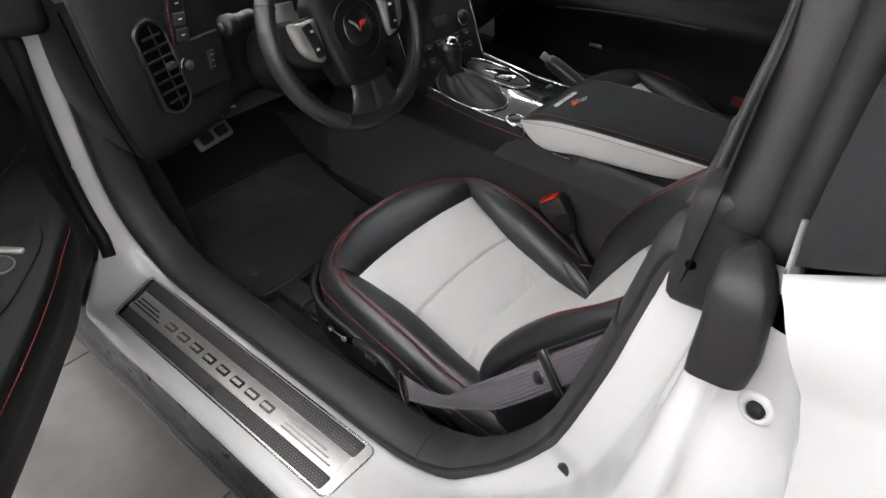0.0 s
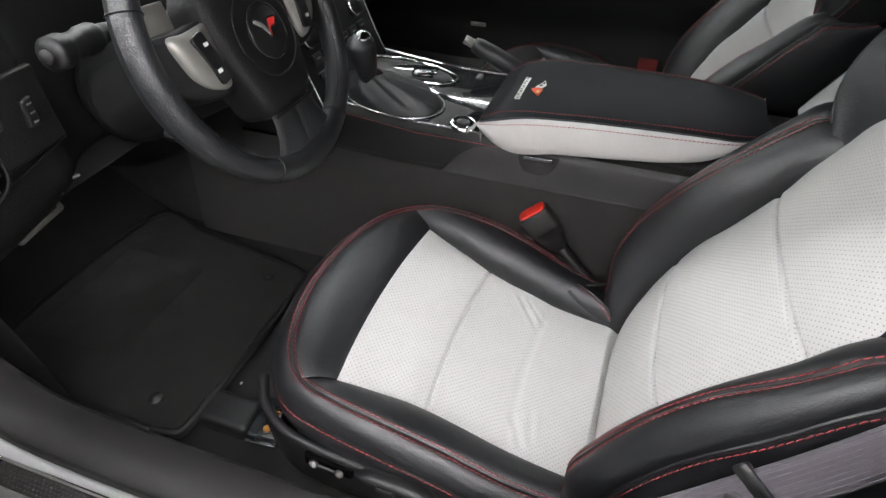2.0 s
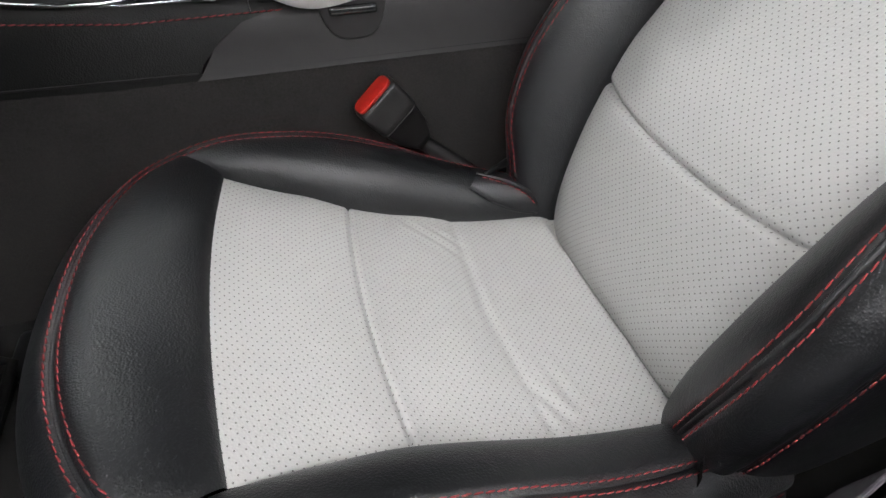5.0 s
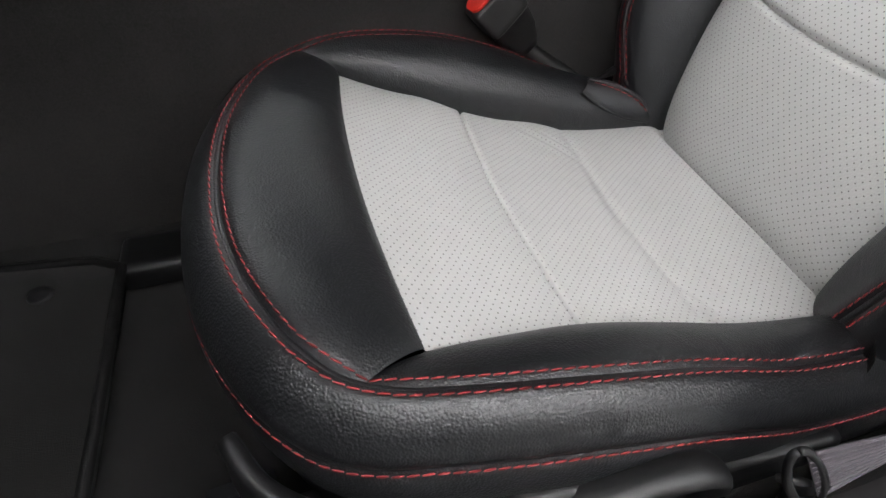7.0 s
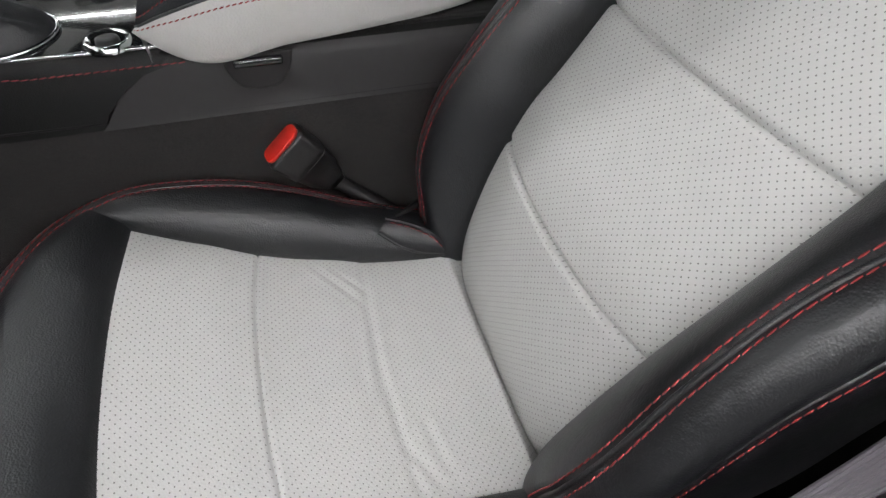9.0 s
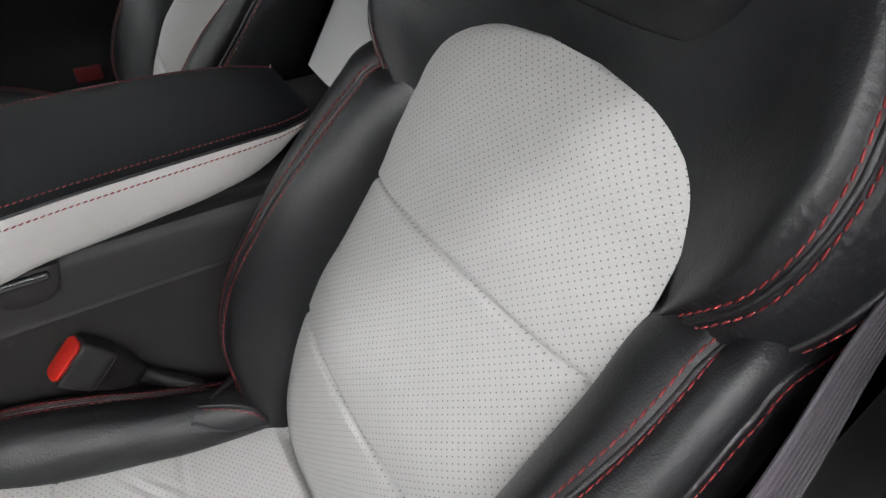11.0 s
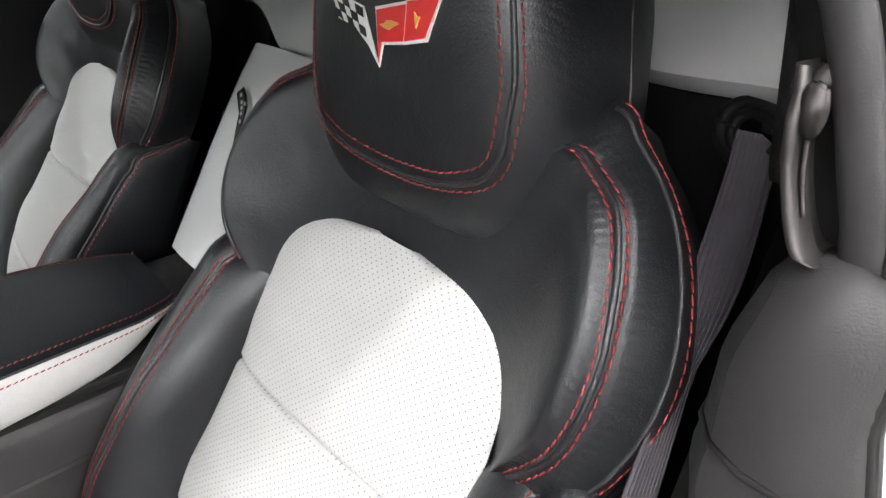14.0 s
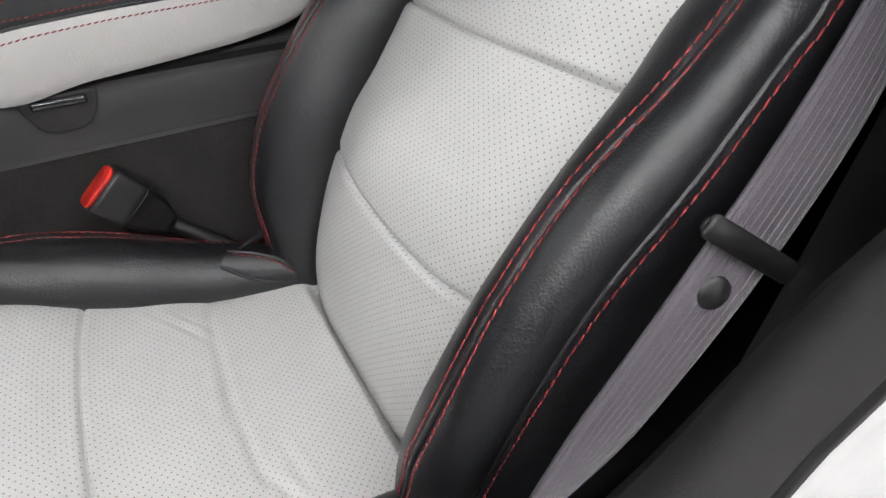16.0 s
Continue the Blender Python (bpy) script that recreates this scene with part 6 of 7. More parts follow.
# side spokes with silver trims and buttons
for sg in (-1, 1):
    out = [(0.070, 0.034), (0.100, 0.033), (0.127, 0.034), (0.126, 0.004), (0.119, -0.014), (0.101, -0.030), (0.074, -0.032)]
    o3 = crv([(sg * x, y, 0) for x, y in out + [out[0]]], 48)[:-1]
    rows = []
    for f, z in ((1.0, -0.016), (1.0, 0.002), (0.95, 0.008), (0.8, 0.012), (0.4, 0.014), (0.03, 0.0145)):
        cx, cy = sg * 0.098, 0.0
        rows.append([wp(cx + (p[0] - cx) * f, cy + (p[1] - cy) * f, z + 0.004) for p in o3])
    under = crv([(sg * x, y, 0) for x, y in ((0.060, 0.038), (0.105, 0.037), (0.154, 0.040), (0.156, 0.004), (0.142, -0.018), (0.110, -0.038), (0.064, -0.038), (0.060, 0.038))], 48)[:-1]
    part("spoke", grid_mesh("spoke", np.array([[wp(sg * 0.106 + (p[0] - sg * 0.106) * f, p[1] * f, z) for p in under] for f, z in ((1.0, -0.018), (1.0, 0.0), (0.95, 0.006), (0.75, 0.008), (0.03, 0.009))]).transpose(1, 0, 2), wrap=True), black_vinyl, wheel)
    part("spoke_trim", grid_mesh("spoke_trim", np.array(rows).transpose(1, 0, 2), wrap=True), satin_silver, wheel, "satin silver spoke trim")
    bt = part("button_pad", slab(round_rect(0.019, 0.056, 0.004), 0.004, WM @ Matrix.Translation((sg * 0.092, 0.0, 0.0165)) @ Euler((0, 0, radians(-12 * sg))).to_matrix().to_4x4(), 0.001), black_plastic, wheel)
    for y in (0.015, -0.014):
        part("button_mark", block((0.006, 0.004, 0.0008), tuple(WM @ Vector((sg * 0.092, y, 0.0208))), 0, turn=(68, 0, 0)), white_thread, bt, smooth=False)
    part("shift_paddle", block((0.045, 0.03, 0.006), tuple(WM @ Vector((sg * 0.105, 0.055, -0.022))), 0.002, 2, (68, 0, 15 * sg)), satin_silver, wheel)
# lower spoke
for sg in (-1, 1):
    a = np.array([wp(sg * 0.040, -0.080, 0.006), wp(sg * 0.044, -0.105, 0.006), wp(sg * 0.055, -0.13, 0.004), wp(sg * 0.075, -0.150, 0.0)])
    b = np.array([wp(0, -0.088, 0.010), wp(0, -0.11, 0.010), wp(0, -0.135, 0.006), wp(0, -0.156, 0.003)])
    part("lower_spoke", grid_mesh("lower_spoke", patch(crv(a, 16), crv(b, 16), 10, 0.004, tuple(WM.to_3x3() @ Vector((0, 0, 1))))), black_leather, wheel)
part("spoke_gap", tube_mesh("spoke_gap", [wp(x, -0.094 + 0.05 * x * x, 0.0145) for x in np.linspace(-0.042, 0.042, 12)], 0.0016, 5), rubber, wheel)
part("column", tube_mesh("column", crv([wp(0, 0, -0.012), wp(0, 0, -0.06), wp(0, -0.01, -0.14), wp(0, -0.01, -0.26)], 20), [0.05] * 6 + [0.06] * 14, 20), black_plastic, wheel)
shroud = [wp(0, -0.015, -0.05), wp(0, -0.02, -0.12), wp(0, -0.025, -0.22)]
part("column_shroud", tube_mesh("column_shroud", crv(shroud, 14), np.interp(np.linspace(0, 1, 14), [0, 0.2, 1], [0.06, 0.075, 0.085]), 20, flat=0.75), black_vinyl, wheel)
part("tilt_lever", block((0.022, 0.035, 0.018), tuple(wp(-0.085, -0.070, -0.10)), 0.012, 3, (10, 0, 15)), black_plastic, wheel)
# indicator stalk
stalk = crv([(-0.045, 0.672, 0.838), (-0.09, 0.668, 0.842), (-0.135, 0.662, 0.846), (-0.176, 0.656, 0.849)], 30)
part("indicator_stalk", tube_mesh("indicator_stalk", stalk, np.interp(np.linspace(0, 1, 30), [0, 0.25, 0.45, 0.5, 0.62, 0.66, 0.8, 0.84, 0.98, 1], [0.009, 0.009, 0.012, 0.0165, 0.0165, 0.0145, 0.0145, 0.018, 0.018, 0.012]), 18), black_plastic, wheel)
part("stalk_mark", tube_mesh("stalk_mark", stalk[-2:] + (stalk[-1] - stalk[-2]) * 0.9, 0.0075, 10), grey_panel, wheel)

# ---- dashboard ----
dash = thing("dashboard", "black dashboard with round vents and lit red gauges", "dashboard", at=(CAR_X, 0.95, 0.75))
# lower knee panel and end cap
A = crv([(-0.345, 0.80, 0.90), (-0.345, 0.775, 0.80), (-0.335, 0.765, 0.70), (-0.315, 0.775, 0.62), (-0.290, 0.82, 0.585)], 30)
B = crv([(-0.120, 0.80, 0.90), (-0.120, 0.785, 0.80), (-0.115, 0.780, 0.70), (-0.110, 0.785, 0.65), (-0.105, 0.83, 0.615)], 30)
part("driver_end", grid_mesh("driver_end", patch(A, B, 16, 0.012, (0, -1, 0), 0.4)), black_vinyl, dash)
A2 = crv([(-0.345, 0.80, 0.90), (-0.345, 0.775, 0.80), (-0.335, 0.765, 0.70), (-0.315, 0.775, 0.62), (-0.290, 0.82, 0.585)], 30)
B2 = A2 + np.array((-0.02, 0.35, 0.03))
part("cap_edge", tube_mesh("cap_edge", A2 + np.array((0.003, 0.004, 0)), 0.006, 8), black_vinyl, dash)
part("cap_joint", tube_mesh("cap_joint", A2[2:-1] + np.array((-0.0065, 0.030, 0.004)), 0.0018, 5), shade_black, dash)
part("end_cap", grid_mesh("end_cap", patch(A2, B2, 10, 0.008, (-1, 0, 0), 0.5)), black_plastic, dash)
C = crv([(0.245, 0.80, 0.90), (0.245, 0.80, 0.80), (0.245, 0.80, 0.70), (0.24, 0.80, 0.62), (0.23, 0.85, 0.585)], 30)
part("knee_panel", grid_mesh("knee_panel", patch(B, C, 16, -0.03, (0, -1, 0), 0.5)), black_vinyl, dash)
part("dash_underside", grid_mesh("dash_underside", np.stack([np.array([(-0.29, 0.82, 0.585), (-0.105, 0.83, 0.60), (0.23, 0.85, 0.585), (0.25, 0.9, 0.58)]), np.array([(-0.28, 1.35, 0.62), (-0.1, 1.38, 0.62), (0.23, 1.38, 0.62), (0.25, 1.38, 0.62)])])), carpet, dash)
part("footwell_side", grid_mesh("footwell_side", np.stack([[(0.252, y, z) for y in (0.80, 1.0, 1.2, 1.42)] for z in (0.25, 0.45, 0.64)])), carpet, dash, "black carpet")
part("column_cover", grid_mesh("column_cover", patch(crv([(-0.05, 0.90, 0.605), (0.06, 0.90, 0.605), (0.17, 0.90, 0.605), (0.25, 0.90, 0.60)], 24), crv([(0.02, 1.03, 0.52), (0.09, 1.0, 0.50), (0.17, 0.97, 0.46), (0.25, 0.95, 0.45)], 24), 14, 0.02, (0, -1, -0.4), 0.6)), black_vinyl, dash, "creased black cover under the steering column")
D0 = crv([(-0.36, 0.80, 0.90), (-0.2, 0.80, 0.905), (-0.1, 0.83, 0.93), (0, 0.83, 0.945), (0.1, 0.83, 0.93), (0.25, 0.80, 0.90), (0.5, 0.78, 0.89), (1.12, 0.82, 0.90)], 50)
D1 = crv([(-0.36, 1.05, 0.93), (0.0, 1.2, 0.95), (CAR_X, 1.27, 0.94), (0.8, 1.2, 0.94), (1.15, 1.02, 0.93)], 50)
part("dash_top", grid_mesh("dash_top", patch(D0, D1, 16, 0.015, (0, 0, 1), 0.5)), black_vinyl, dash)
E0 = crv([(0.50, 0.76, 0.55), (0.8, 0.80, 0.58), (1.12, 0.82, 0.60)], 30)
E1 = crv([(0.50, 0.78, 0.89), (0.8, 0.79, 0.895), (1.12, 0.82, 0.90)], 30)
part("passenger_panel", grid_mesh("passenger_panel", patch(E0, E1, 16, 0.05, (0, -1, 0), 0.6)), black_vinyl, dash)
E2 = E0 + np.array((0, 0.5, 0.06))
part("dash_underside", grid_mesh("dash_underside", np.stack([E0, E2])), black_plastic, dash)
# seam lines of the knee panel
part("panel_joint", tube_mesh("panel_joint", crv([(-0.262, 0.7615, 0.694), (-0.2, 0.758, 0.697), (-0.12, 0.770, 0.705)], 14), 0.0016, 5), rubber, dash)
# side vent
VM = frame_at((-0.245, 0.762, 0.772), (1, 0, 0.10), (0.10, -1, 0.12))
vent = part("air_vent", slab([(x, y) for x, y in round_rect(0.062, 0.168, 0.030, 8)], 0.012, VM @ Matrix.Translation((0, 0, -0.004)), 0.003), black_plastic, dash, "oval air vent with slats")
# Flat plate whose near-black colour stands for the vent's inner shade.
part("vent_well_shade", slab(round_rect(0.050, 0.152, 0.0245, 8), 0.0004, VM @ Matrix.Translation((0, 0, 0.0082))), shade_black, vent, smooth=False)
for k in range(7):
    y = -0.056 + 0.0187 * k
    w = 0.048 if abs(y) < 0.05 else 0.036
    part("vent_slat", slab(round_rect(w, 0.0050, 0.002), 0.0025, VM @ Matrix.Translation((0, y, 0.0095)) @ Euler((radians(25), 0, 0)).to_matrix().to_4x4(), 0.0008), black_plastic, vent, smooth=False)
part("vent_divider", slab(round_rect(0.002, 0.146, 0.001), 0.003, VM @ Matrix.Translation((0.004, 0, 0.0088))), black_plastic, vent, smooth=False)
part("vent_tab", slab(round_rect(0.018, 0.012, 0.004), 0.008, VM @ Matrix.Translation((0.010, 0.002, 0.0125)), 0.002), grey_panel, vent)
part("vent_rim", tube_mesh("vent_rim", [tuple(VM @ Vector((x, y, 0.008))) for x, y in round_rect(0.056, 0.160, 0.0275, 8) + [round_rect(0.056, 0.160, 0.0275, 8)[0]]], 0.0022, 6), black_plastic, vent)
# plate with switches beside it
part("switch_plate", block((0.100, 0.012, 0.095), (-0.165, 0.7672, 0.756), 0.005, 3, (-6, 0, 4)), black_vinyl, dash)
part("dimmer_knob", lathe_mesh("dimmer_knob", [(0, 0.006), (0.006, 0.006), (0.0075, 0.004), (0.009, 0.0)], 20, frame_at((-0.196, 0.7575, 0.764), (1, 0, 0), (0, -1, 0.1))), grey_panel, dash)
part("dimmer_scale", tube_mesh("dimmer_scale", [tuple(frame_at((-0.196, 0.7570, 0.764), (1, 0, 0), (0, -1, 0.1)) @ Vector((0.015 * math.cos(t), 0.015 * math.sin(t), 0.0))) for t in np.linspace(2.0, 3.2, 10)], 0.0007, 5), white_thread, dash)
sw = part("mirror_switch", block((0.017, 0.008, 0.036), (-0.150, 0.7585, 0.759), 0.004, 3), black_plastic, dash)
for dz in (-0.011, 0.0, 0.011):
    part("switch_mark", block((0.006, 0.001, 0.002), (-0.150, 0.7542, 0.759 + dz), 0), satin_silver, sw, smooth=False)
for x, z in ((-0.150, 0.640), (-0.118, 0.648)):
    part("hood_release", block((0.012, 0.006, 0.004), (x, 0.778, z), 0.0012, 2, (0, 10, 0)), satin_silver, dash)
# column of buttons with stitched edge, and the cluster behind
part("button_column", block((0.032, 0.012, 0.12), (-0.190, 0.772, 0.855), 0.005, 2, (6, 6, 0)), black_plastic, dash)
for k in range(4):
    part("column_button", block((0.022, 0.006, 0.022), (-0.187 + 0.0022 * (k - 1.5), 0.7645 + 0.002 * k, 0.815 + 0.026 * k), 0.002, 2, (6, 6, 0)), grey_panel, dash)
    part("button_mark", block((0.006, 0.001, 0.0015), (-0.187 + 0.0022 * (k - 1.5), 0.761 + 0.002 * k, 0.815 + 0.026 * k), 0), white_thread, dash, smooth=False)
part("stitching", stitch_mesh("stitching", crv([(-0.210, 0.764, 0.80), (-0.205, 0.766, 0.85), (-0.200, 0.770, 0.92)], 30), (0, -1, 0.1)), red_thread, dash, "red thread", kind="stuff")
cl = part("instrument_cluster", block((0.30, 0.02, 0.15), (0.0, 0.90, 0.855), 0.01, 2, (-14, 0, 0)), emblem_and_hollow_black, dash, "dark gauges with red lit needles")
part("gauge_needle", block((0.007, 0.002, 0.05), (-0.095, 0.865, 0.862), 0.0008, 1, (-14, 28, 0)), gauge_red, cl, smooth=False)
part("gauge_arc", tube_mesh("gauge_arc", [(-0.08 + 0.055 * math.cos(t), 0.872 + 0.01 * math.sin(t), 0.86 + 0.055 * math.sin(t)) for t in np.linspace(2.2, 4.0, 20)], 0.0014, 5), gauge_red, cl)
part("gauge_digit", tube_mesh("gauge_digit", [(-0.122 + 0.004 * math.cos(t), 0.866, 0.838 + 0.006 * math.sin(t)) for t in np.linspace(0, 6.28, 14)], 0.0009, 5), white_thread, cl)
# centre stack
cs = part("centre_panel", block((0.26, 0.06, 0.30), (0.365, 0.682, 0.715), 0.012, 3, (-22, 0, 0)), black_plastic, dash, "radio and climate controls")
SM = frame_at((0.362, 0.650, 0.716), (1, 0, 0), (0, -math.cos(radians(22)), math.sin(radians(22))))
part("display", slab(round_rect(0.12, 0.035, 0.004), 0.003, SM @ Matrix.Translation((0, 0.085, 0.0)), 0.001), gloss_black, cs)
part("climate_display", slab(round_rect(0.05, 0.022, 0.003), 0.003, SM @ Matrix.Translation((0.01, 0.0, 0.0)), 0.001), grey_panel, cs)
for x, y in ((-0.085, -0.01), (0.085, -0.01), (-0.085, 0.105), (0.085, 0.105)):
    k = part("dial", lathe_mesh("dial", [(0, 0.016), (0.012, 0.016), (0.0145, 0.013), (0.0155, 0.0), (0.019, -0.003)], 26, SM @ Matrix.Translation((x, y, 0.003))), black_plastic, cs)
    part("dial_ring", tube_mesh("dial_ring", [tuple(SM @ Vector((x + 0.0162 * math.cos(t), y + 0.0162 * math.sin(t), 0.006))) for t in np.linspace(0, 2 * math.pi, 30)], 0.0022, 6), chrome, k)
for r, y in enumerate((-0.045, -0.075)):
    for k in range(6):
        if r == 1 and 1 < k < 4:
            continue
        b = part("stack_button", slab(round_rect(0.026, 0.017, 0.002), 0.005, SM @ Matrix.Translation((-0.085 + 0.034 * k, y, 0.0)), 0.001), black_plastic, cs)
        part("button_mark", slab(round_rect(0.011, 0.003, 0.001), 0.0055, SM @ Matrix.Translation((-0.085 + 0.034 * k, y, 0.0))), satin_silver, b, smooth=False)
for x in (-0.128, 0.128):
    part("stack_rim", tube_mesh("stack_rim", [tuple(SM @ Vector((x, y, 0.002))) for y in np.linspace(-0.13, 0.13, 8)], 0.003, 6), chrome, cs)
# fuse cover handle under the dash
ped = thing("pedal", "metal-edged pedal under the dash", "pedal", at=(-0.04, 1.05, 0.45))
PM = frame_at((-0.035, 1.05, 0.452), (1, 0.05, 0.10), (0, -0.8, 0.6))
part("pedal_pad", slab(round_rect(0.105, 0.045, 0.008), 0.008, PM, 0.002), satin_silver, ped)
for x in (-0.02, 0.025):
    part("rubber_grip", slab(round_rect(0.035, 0.026, 0.006), 0.0035, PM @ Matrix.Translation((x, 0, 0.007)), 0.001), rubber, ped)
part("pedal_arm", tube_mesh("pedal_arm", crv([tuple(PM.translation + Vector((0, 0.01, 0.0))), (-0.03, 1.12, 0.55), (-0.03, 1.18, 0.68)], 12), 0.008, 8), black_plastic, ped)

# ---- driver door, open ----
door = thing("front_door", "open driver door with black inner panel and window switches", "car door", at=(-0.50, 0.93, 0.3))
DH = Vector((-0.43, 0.955, 0.0))
DA = Vector((-0.669, -0.743, 0)).normalized()
DN = Vector((0.743, -0.669, 0)).normalized()


def dp(a, n, z):
    """Place on the open door: a along it from the hinge, n towards the seat, z up."""
    return np.array(DH + DA * a + DN * n + Vector((0, 0, z)))


def dframe(a, n, z, tilt):
    """Pose on the door's inner side, its face turned up by tilt."""
    return frame_at(tuple(dp(a, n, z)), tuple(DA), (DN.x * (1 - tilt), DN.y * (1 - tilt), tilt))


def door_n(a, z):
    """Depth of the inner panel: the armrest swells out of it behind its front end."""
    base = float(smooth_tab(z, [(0.34, -0.01), (0.38, 0.03), (0.45, 0.045), (0.55, 0.040), (0.66, 0.030), (0.72, 0.022), (0.80, 0.010), (0.88, 0.0), (0.93, -0.03)]))
    arm = float(smooth_tab(z, [(0.34, 0.0), (0.40, 0.03), (0.47, 0.060), (0.55, 0.095), (0.60, 0.116), (0.63, 0.116), (0.648, 0.104), (0.656, 0.066), (0.664, 0.03), (0.675, 0.012), (0.69, 0.003), (0.71, 0.0), (0.93, 0.0)]))
    swell = float(smooth_tab(a, [(-0.1, 0.0), (0.10, 0.05), (0.18, 0.45), (0.25, 0.85), (0.34, 1.0), (1.2, 1.0)]))
    ends = min(1, max(0, (a + 0.02) / 0.06)) ** 0.5 * min(1, max(0, (1.27 - a) / 0.05)) ** 0.5
    return -0.03 + (base + arm * swell + 0.03) * ends


aa = np.linspace(-0.02, 1.27, 90)
zz = np.concatenate([np.linspace(0.93, 0.72, 18), np.linspace(0.71, 0.58, 27), np.linspace(0.57, 0.35, 16)])
part("inner_panel", grid_mesh("inner_panel", np.array([[dp(a, door_n(a, z), z) for a in aa] for z in zz])), black_vinyl, door)
outer = [(-0.03, 0.93), (-0.10, 0.90), (-0.15, 0.75), (-0.155, 0.55), (-0.12, 0.36), (-0.03, 0.34)]
part("outer_skin", grid_mesh("outer_skin", np.array([[dp(a, n - 0.01, z) for a in aa] for n, z in outer])), white_paint, door)
for a in (-0.02, 1.27):
    loop = [dp(a, -0.032, z) for z in np.linspace(0.93, 0.34, 8)]
    loop2 = [dp(a, -0.15 if 0.4 < z < 0.85 else -0.10, z) for z in np.linspace(0.93, 0.34, 8)]
    part("door_edge", grid_mesh("door_edge", np.array([loop, loop2])), white_paint, door)
part("door_glass", grid_mesh("door_glass", np.array([[dp(a, -0.06, 0.91) for a in np.linspace(0.27, 1.22, 10)], [dp(a + 0.04, -0.05, 0.95) for a in np.linspace(0.3, 1.16, 10)]])), glass_mat, door)
# switch panel on the armrest
DM = dframe(0.415, 0.096, 0.6555, 0.84)
sp = part("switch_panel", slab([(p[0], p[1]) for p in crv([(-0.135, 0.012, 0), (-0.085, 0.034, 0), (-0.02, 0.040, 0), (0.07, 0.036, 0), (0.082, 0.0, 0), (0.075, -0.040, 0), (0.0, -0.037, 0), (-0.08, -0.018, 0), (-0.135, 0.012, 0)], 48)[:-1]], 0.006, DM, 0.002), black_vinyl, door, "black window switch panel")
# Proud black plate; its colour gives the shade of the switch well.
part("switch_well_shade", slab(round_rect(0.046, 0.052, 0.006), 0.0066, DM @ Matrix.Translation((0.045, 0.0, 0))), emblem_and_hollow_black, sp, smooth=False)
for y in (-0.012, 0.012):
    part("window_switch", slab(round_rect(0.028, 0.018, 0.003), 0.011, DM @ Matrix.Translation((0.047, y, 0)) @ Euler((0, radians(-8), 0)).to_matrix().to_4x4(), 0.002), grey_panel, sp)
    part("switch_mark", slab(round_rect(0.005, 0.008, 0.001), 0.0118, DM @ Matrix.Translation((0.043, y, 0)) @ Euler((0, radians(-8), 0)).to_matrix().to_4x4()), satin_silver, sp, smooth=False)
part("mirror_pad", lathe_mesh("mirror_pad", [(0, 0.008), (0.012, 0.0085), (0.0165, 0.0095), (0.019, 0.006), (0.020, 0.004)], 28, DM @ Matrix.Translation((-0.018, 0.004, 0.002))), grey_panel, sp)
part("mirror_pad_rim", tube_mesh("mirror_pad_rim", [tuple(DM @ Vector((-0.018 + 0.0185 * math.cos(t), 0.004 + 0.0185 * math.sin(t), 0.0095))) for t in np.linspace(0, 2 * math.pi, 40)], 0.0012, 6), satin_silver, sp)
part("lock_switch", slab(round_rect(0.010, 0.034, 0.004), 0.011, DM @ Matrix.Translation((-0.052, 0.006, 0)), 0.002), satin_silver, sp)
line = np.array([dp(a, door_n(a, 0.628) + 0.0012, 0.628) for a in np.linspace(0.27, 1.0, 70)])
part("stitching", stitch_mesh("stitching", line, tuple(DN + Vector((0, 0, 0.6)))), red_thread, door, "red thread", kind="stuff")
# No hollow is cut: a black plate paints its shade.
part("grab_pocket_shade", slab(round_rect(0.20, 0.060, 0.027, 6), 0.003, dframe(0.605, 0.085, 0.6555, 0.85), 0.001), emblem_and_hollow_black, door, "black plate painting the shade of the door pull hollow")
RM = dframe(0.490, 0.152, 0.610, 0.25)
part("release_handle", lathe_mesh("release_handle", [(0, 0.004), (0.016, 0.004), (0.02, 0.0), (0.028, 0.004), (0.033, 0.003), (0.035, -0.004)], 30, RM), gloss_black, door, "black release button")
part("release_bezel", tube_mesh("release_bezel", [tuple(RM @ Vector((0.028 * math.cos(t), 0.028 * math.sin(t), 0.005))) for t in np.linspace(2.6, 5.2, 24)], 0.0022, 6), chrome, door)
part("release_mark", slab(round_rect(0.040, 0.004, 0.0015), 0.002, dframe(0.42, 0.150, 0.588, 0.1)), chrome, door, smooth=False)
# Likewise a black plate, coloured as the shade inside the pocket.
part("map_pocket_shade", slab(round_rect(0.36, 0.055, 0.026, 6), 0.004, dframe(0.66, 0.128, 0.54, 0.0), 0.001), emblem_and_hollow_black, door, "black plate painting the shade of the map pocket")
part("upper_seam", tube_mesh("upper_seam", [dp(a, door_n(a, 0.668 + 0.05 * a) + 0.0005, 0.668 + 0.05 * a) for a in np.linspace(0.08, 1.15, 40)], 0.0022, 6), rubber, door)
part("door_pad", slab([(p[0], p[1]) for p in crv([(-0.05, -0.055, 0), (-0.055, 0.02, 0), (-0.02, 0.075, 0), (0.06, 0.085, 0), (0.10, 0.03, 0), (0.10, -0.05, 0), (0.02, -0.07, 0), (-0.05, -0.055, 0)], 40)[:-1]], 0.004, dframe(0.20, 0.014, 0.775, 0.0), 0.0015), black_plastic, door, "raised pad with two memory buttons")
for dz in (-0.014, 0.014):
    part("memory_button", slab(round_rect(0.024, 0.012, 0.003), 0.008, dframe(0.185, 0.016, 0.745 + dz, 0.0), 0.001), satin_silver, door)
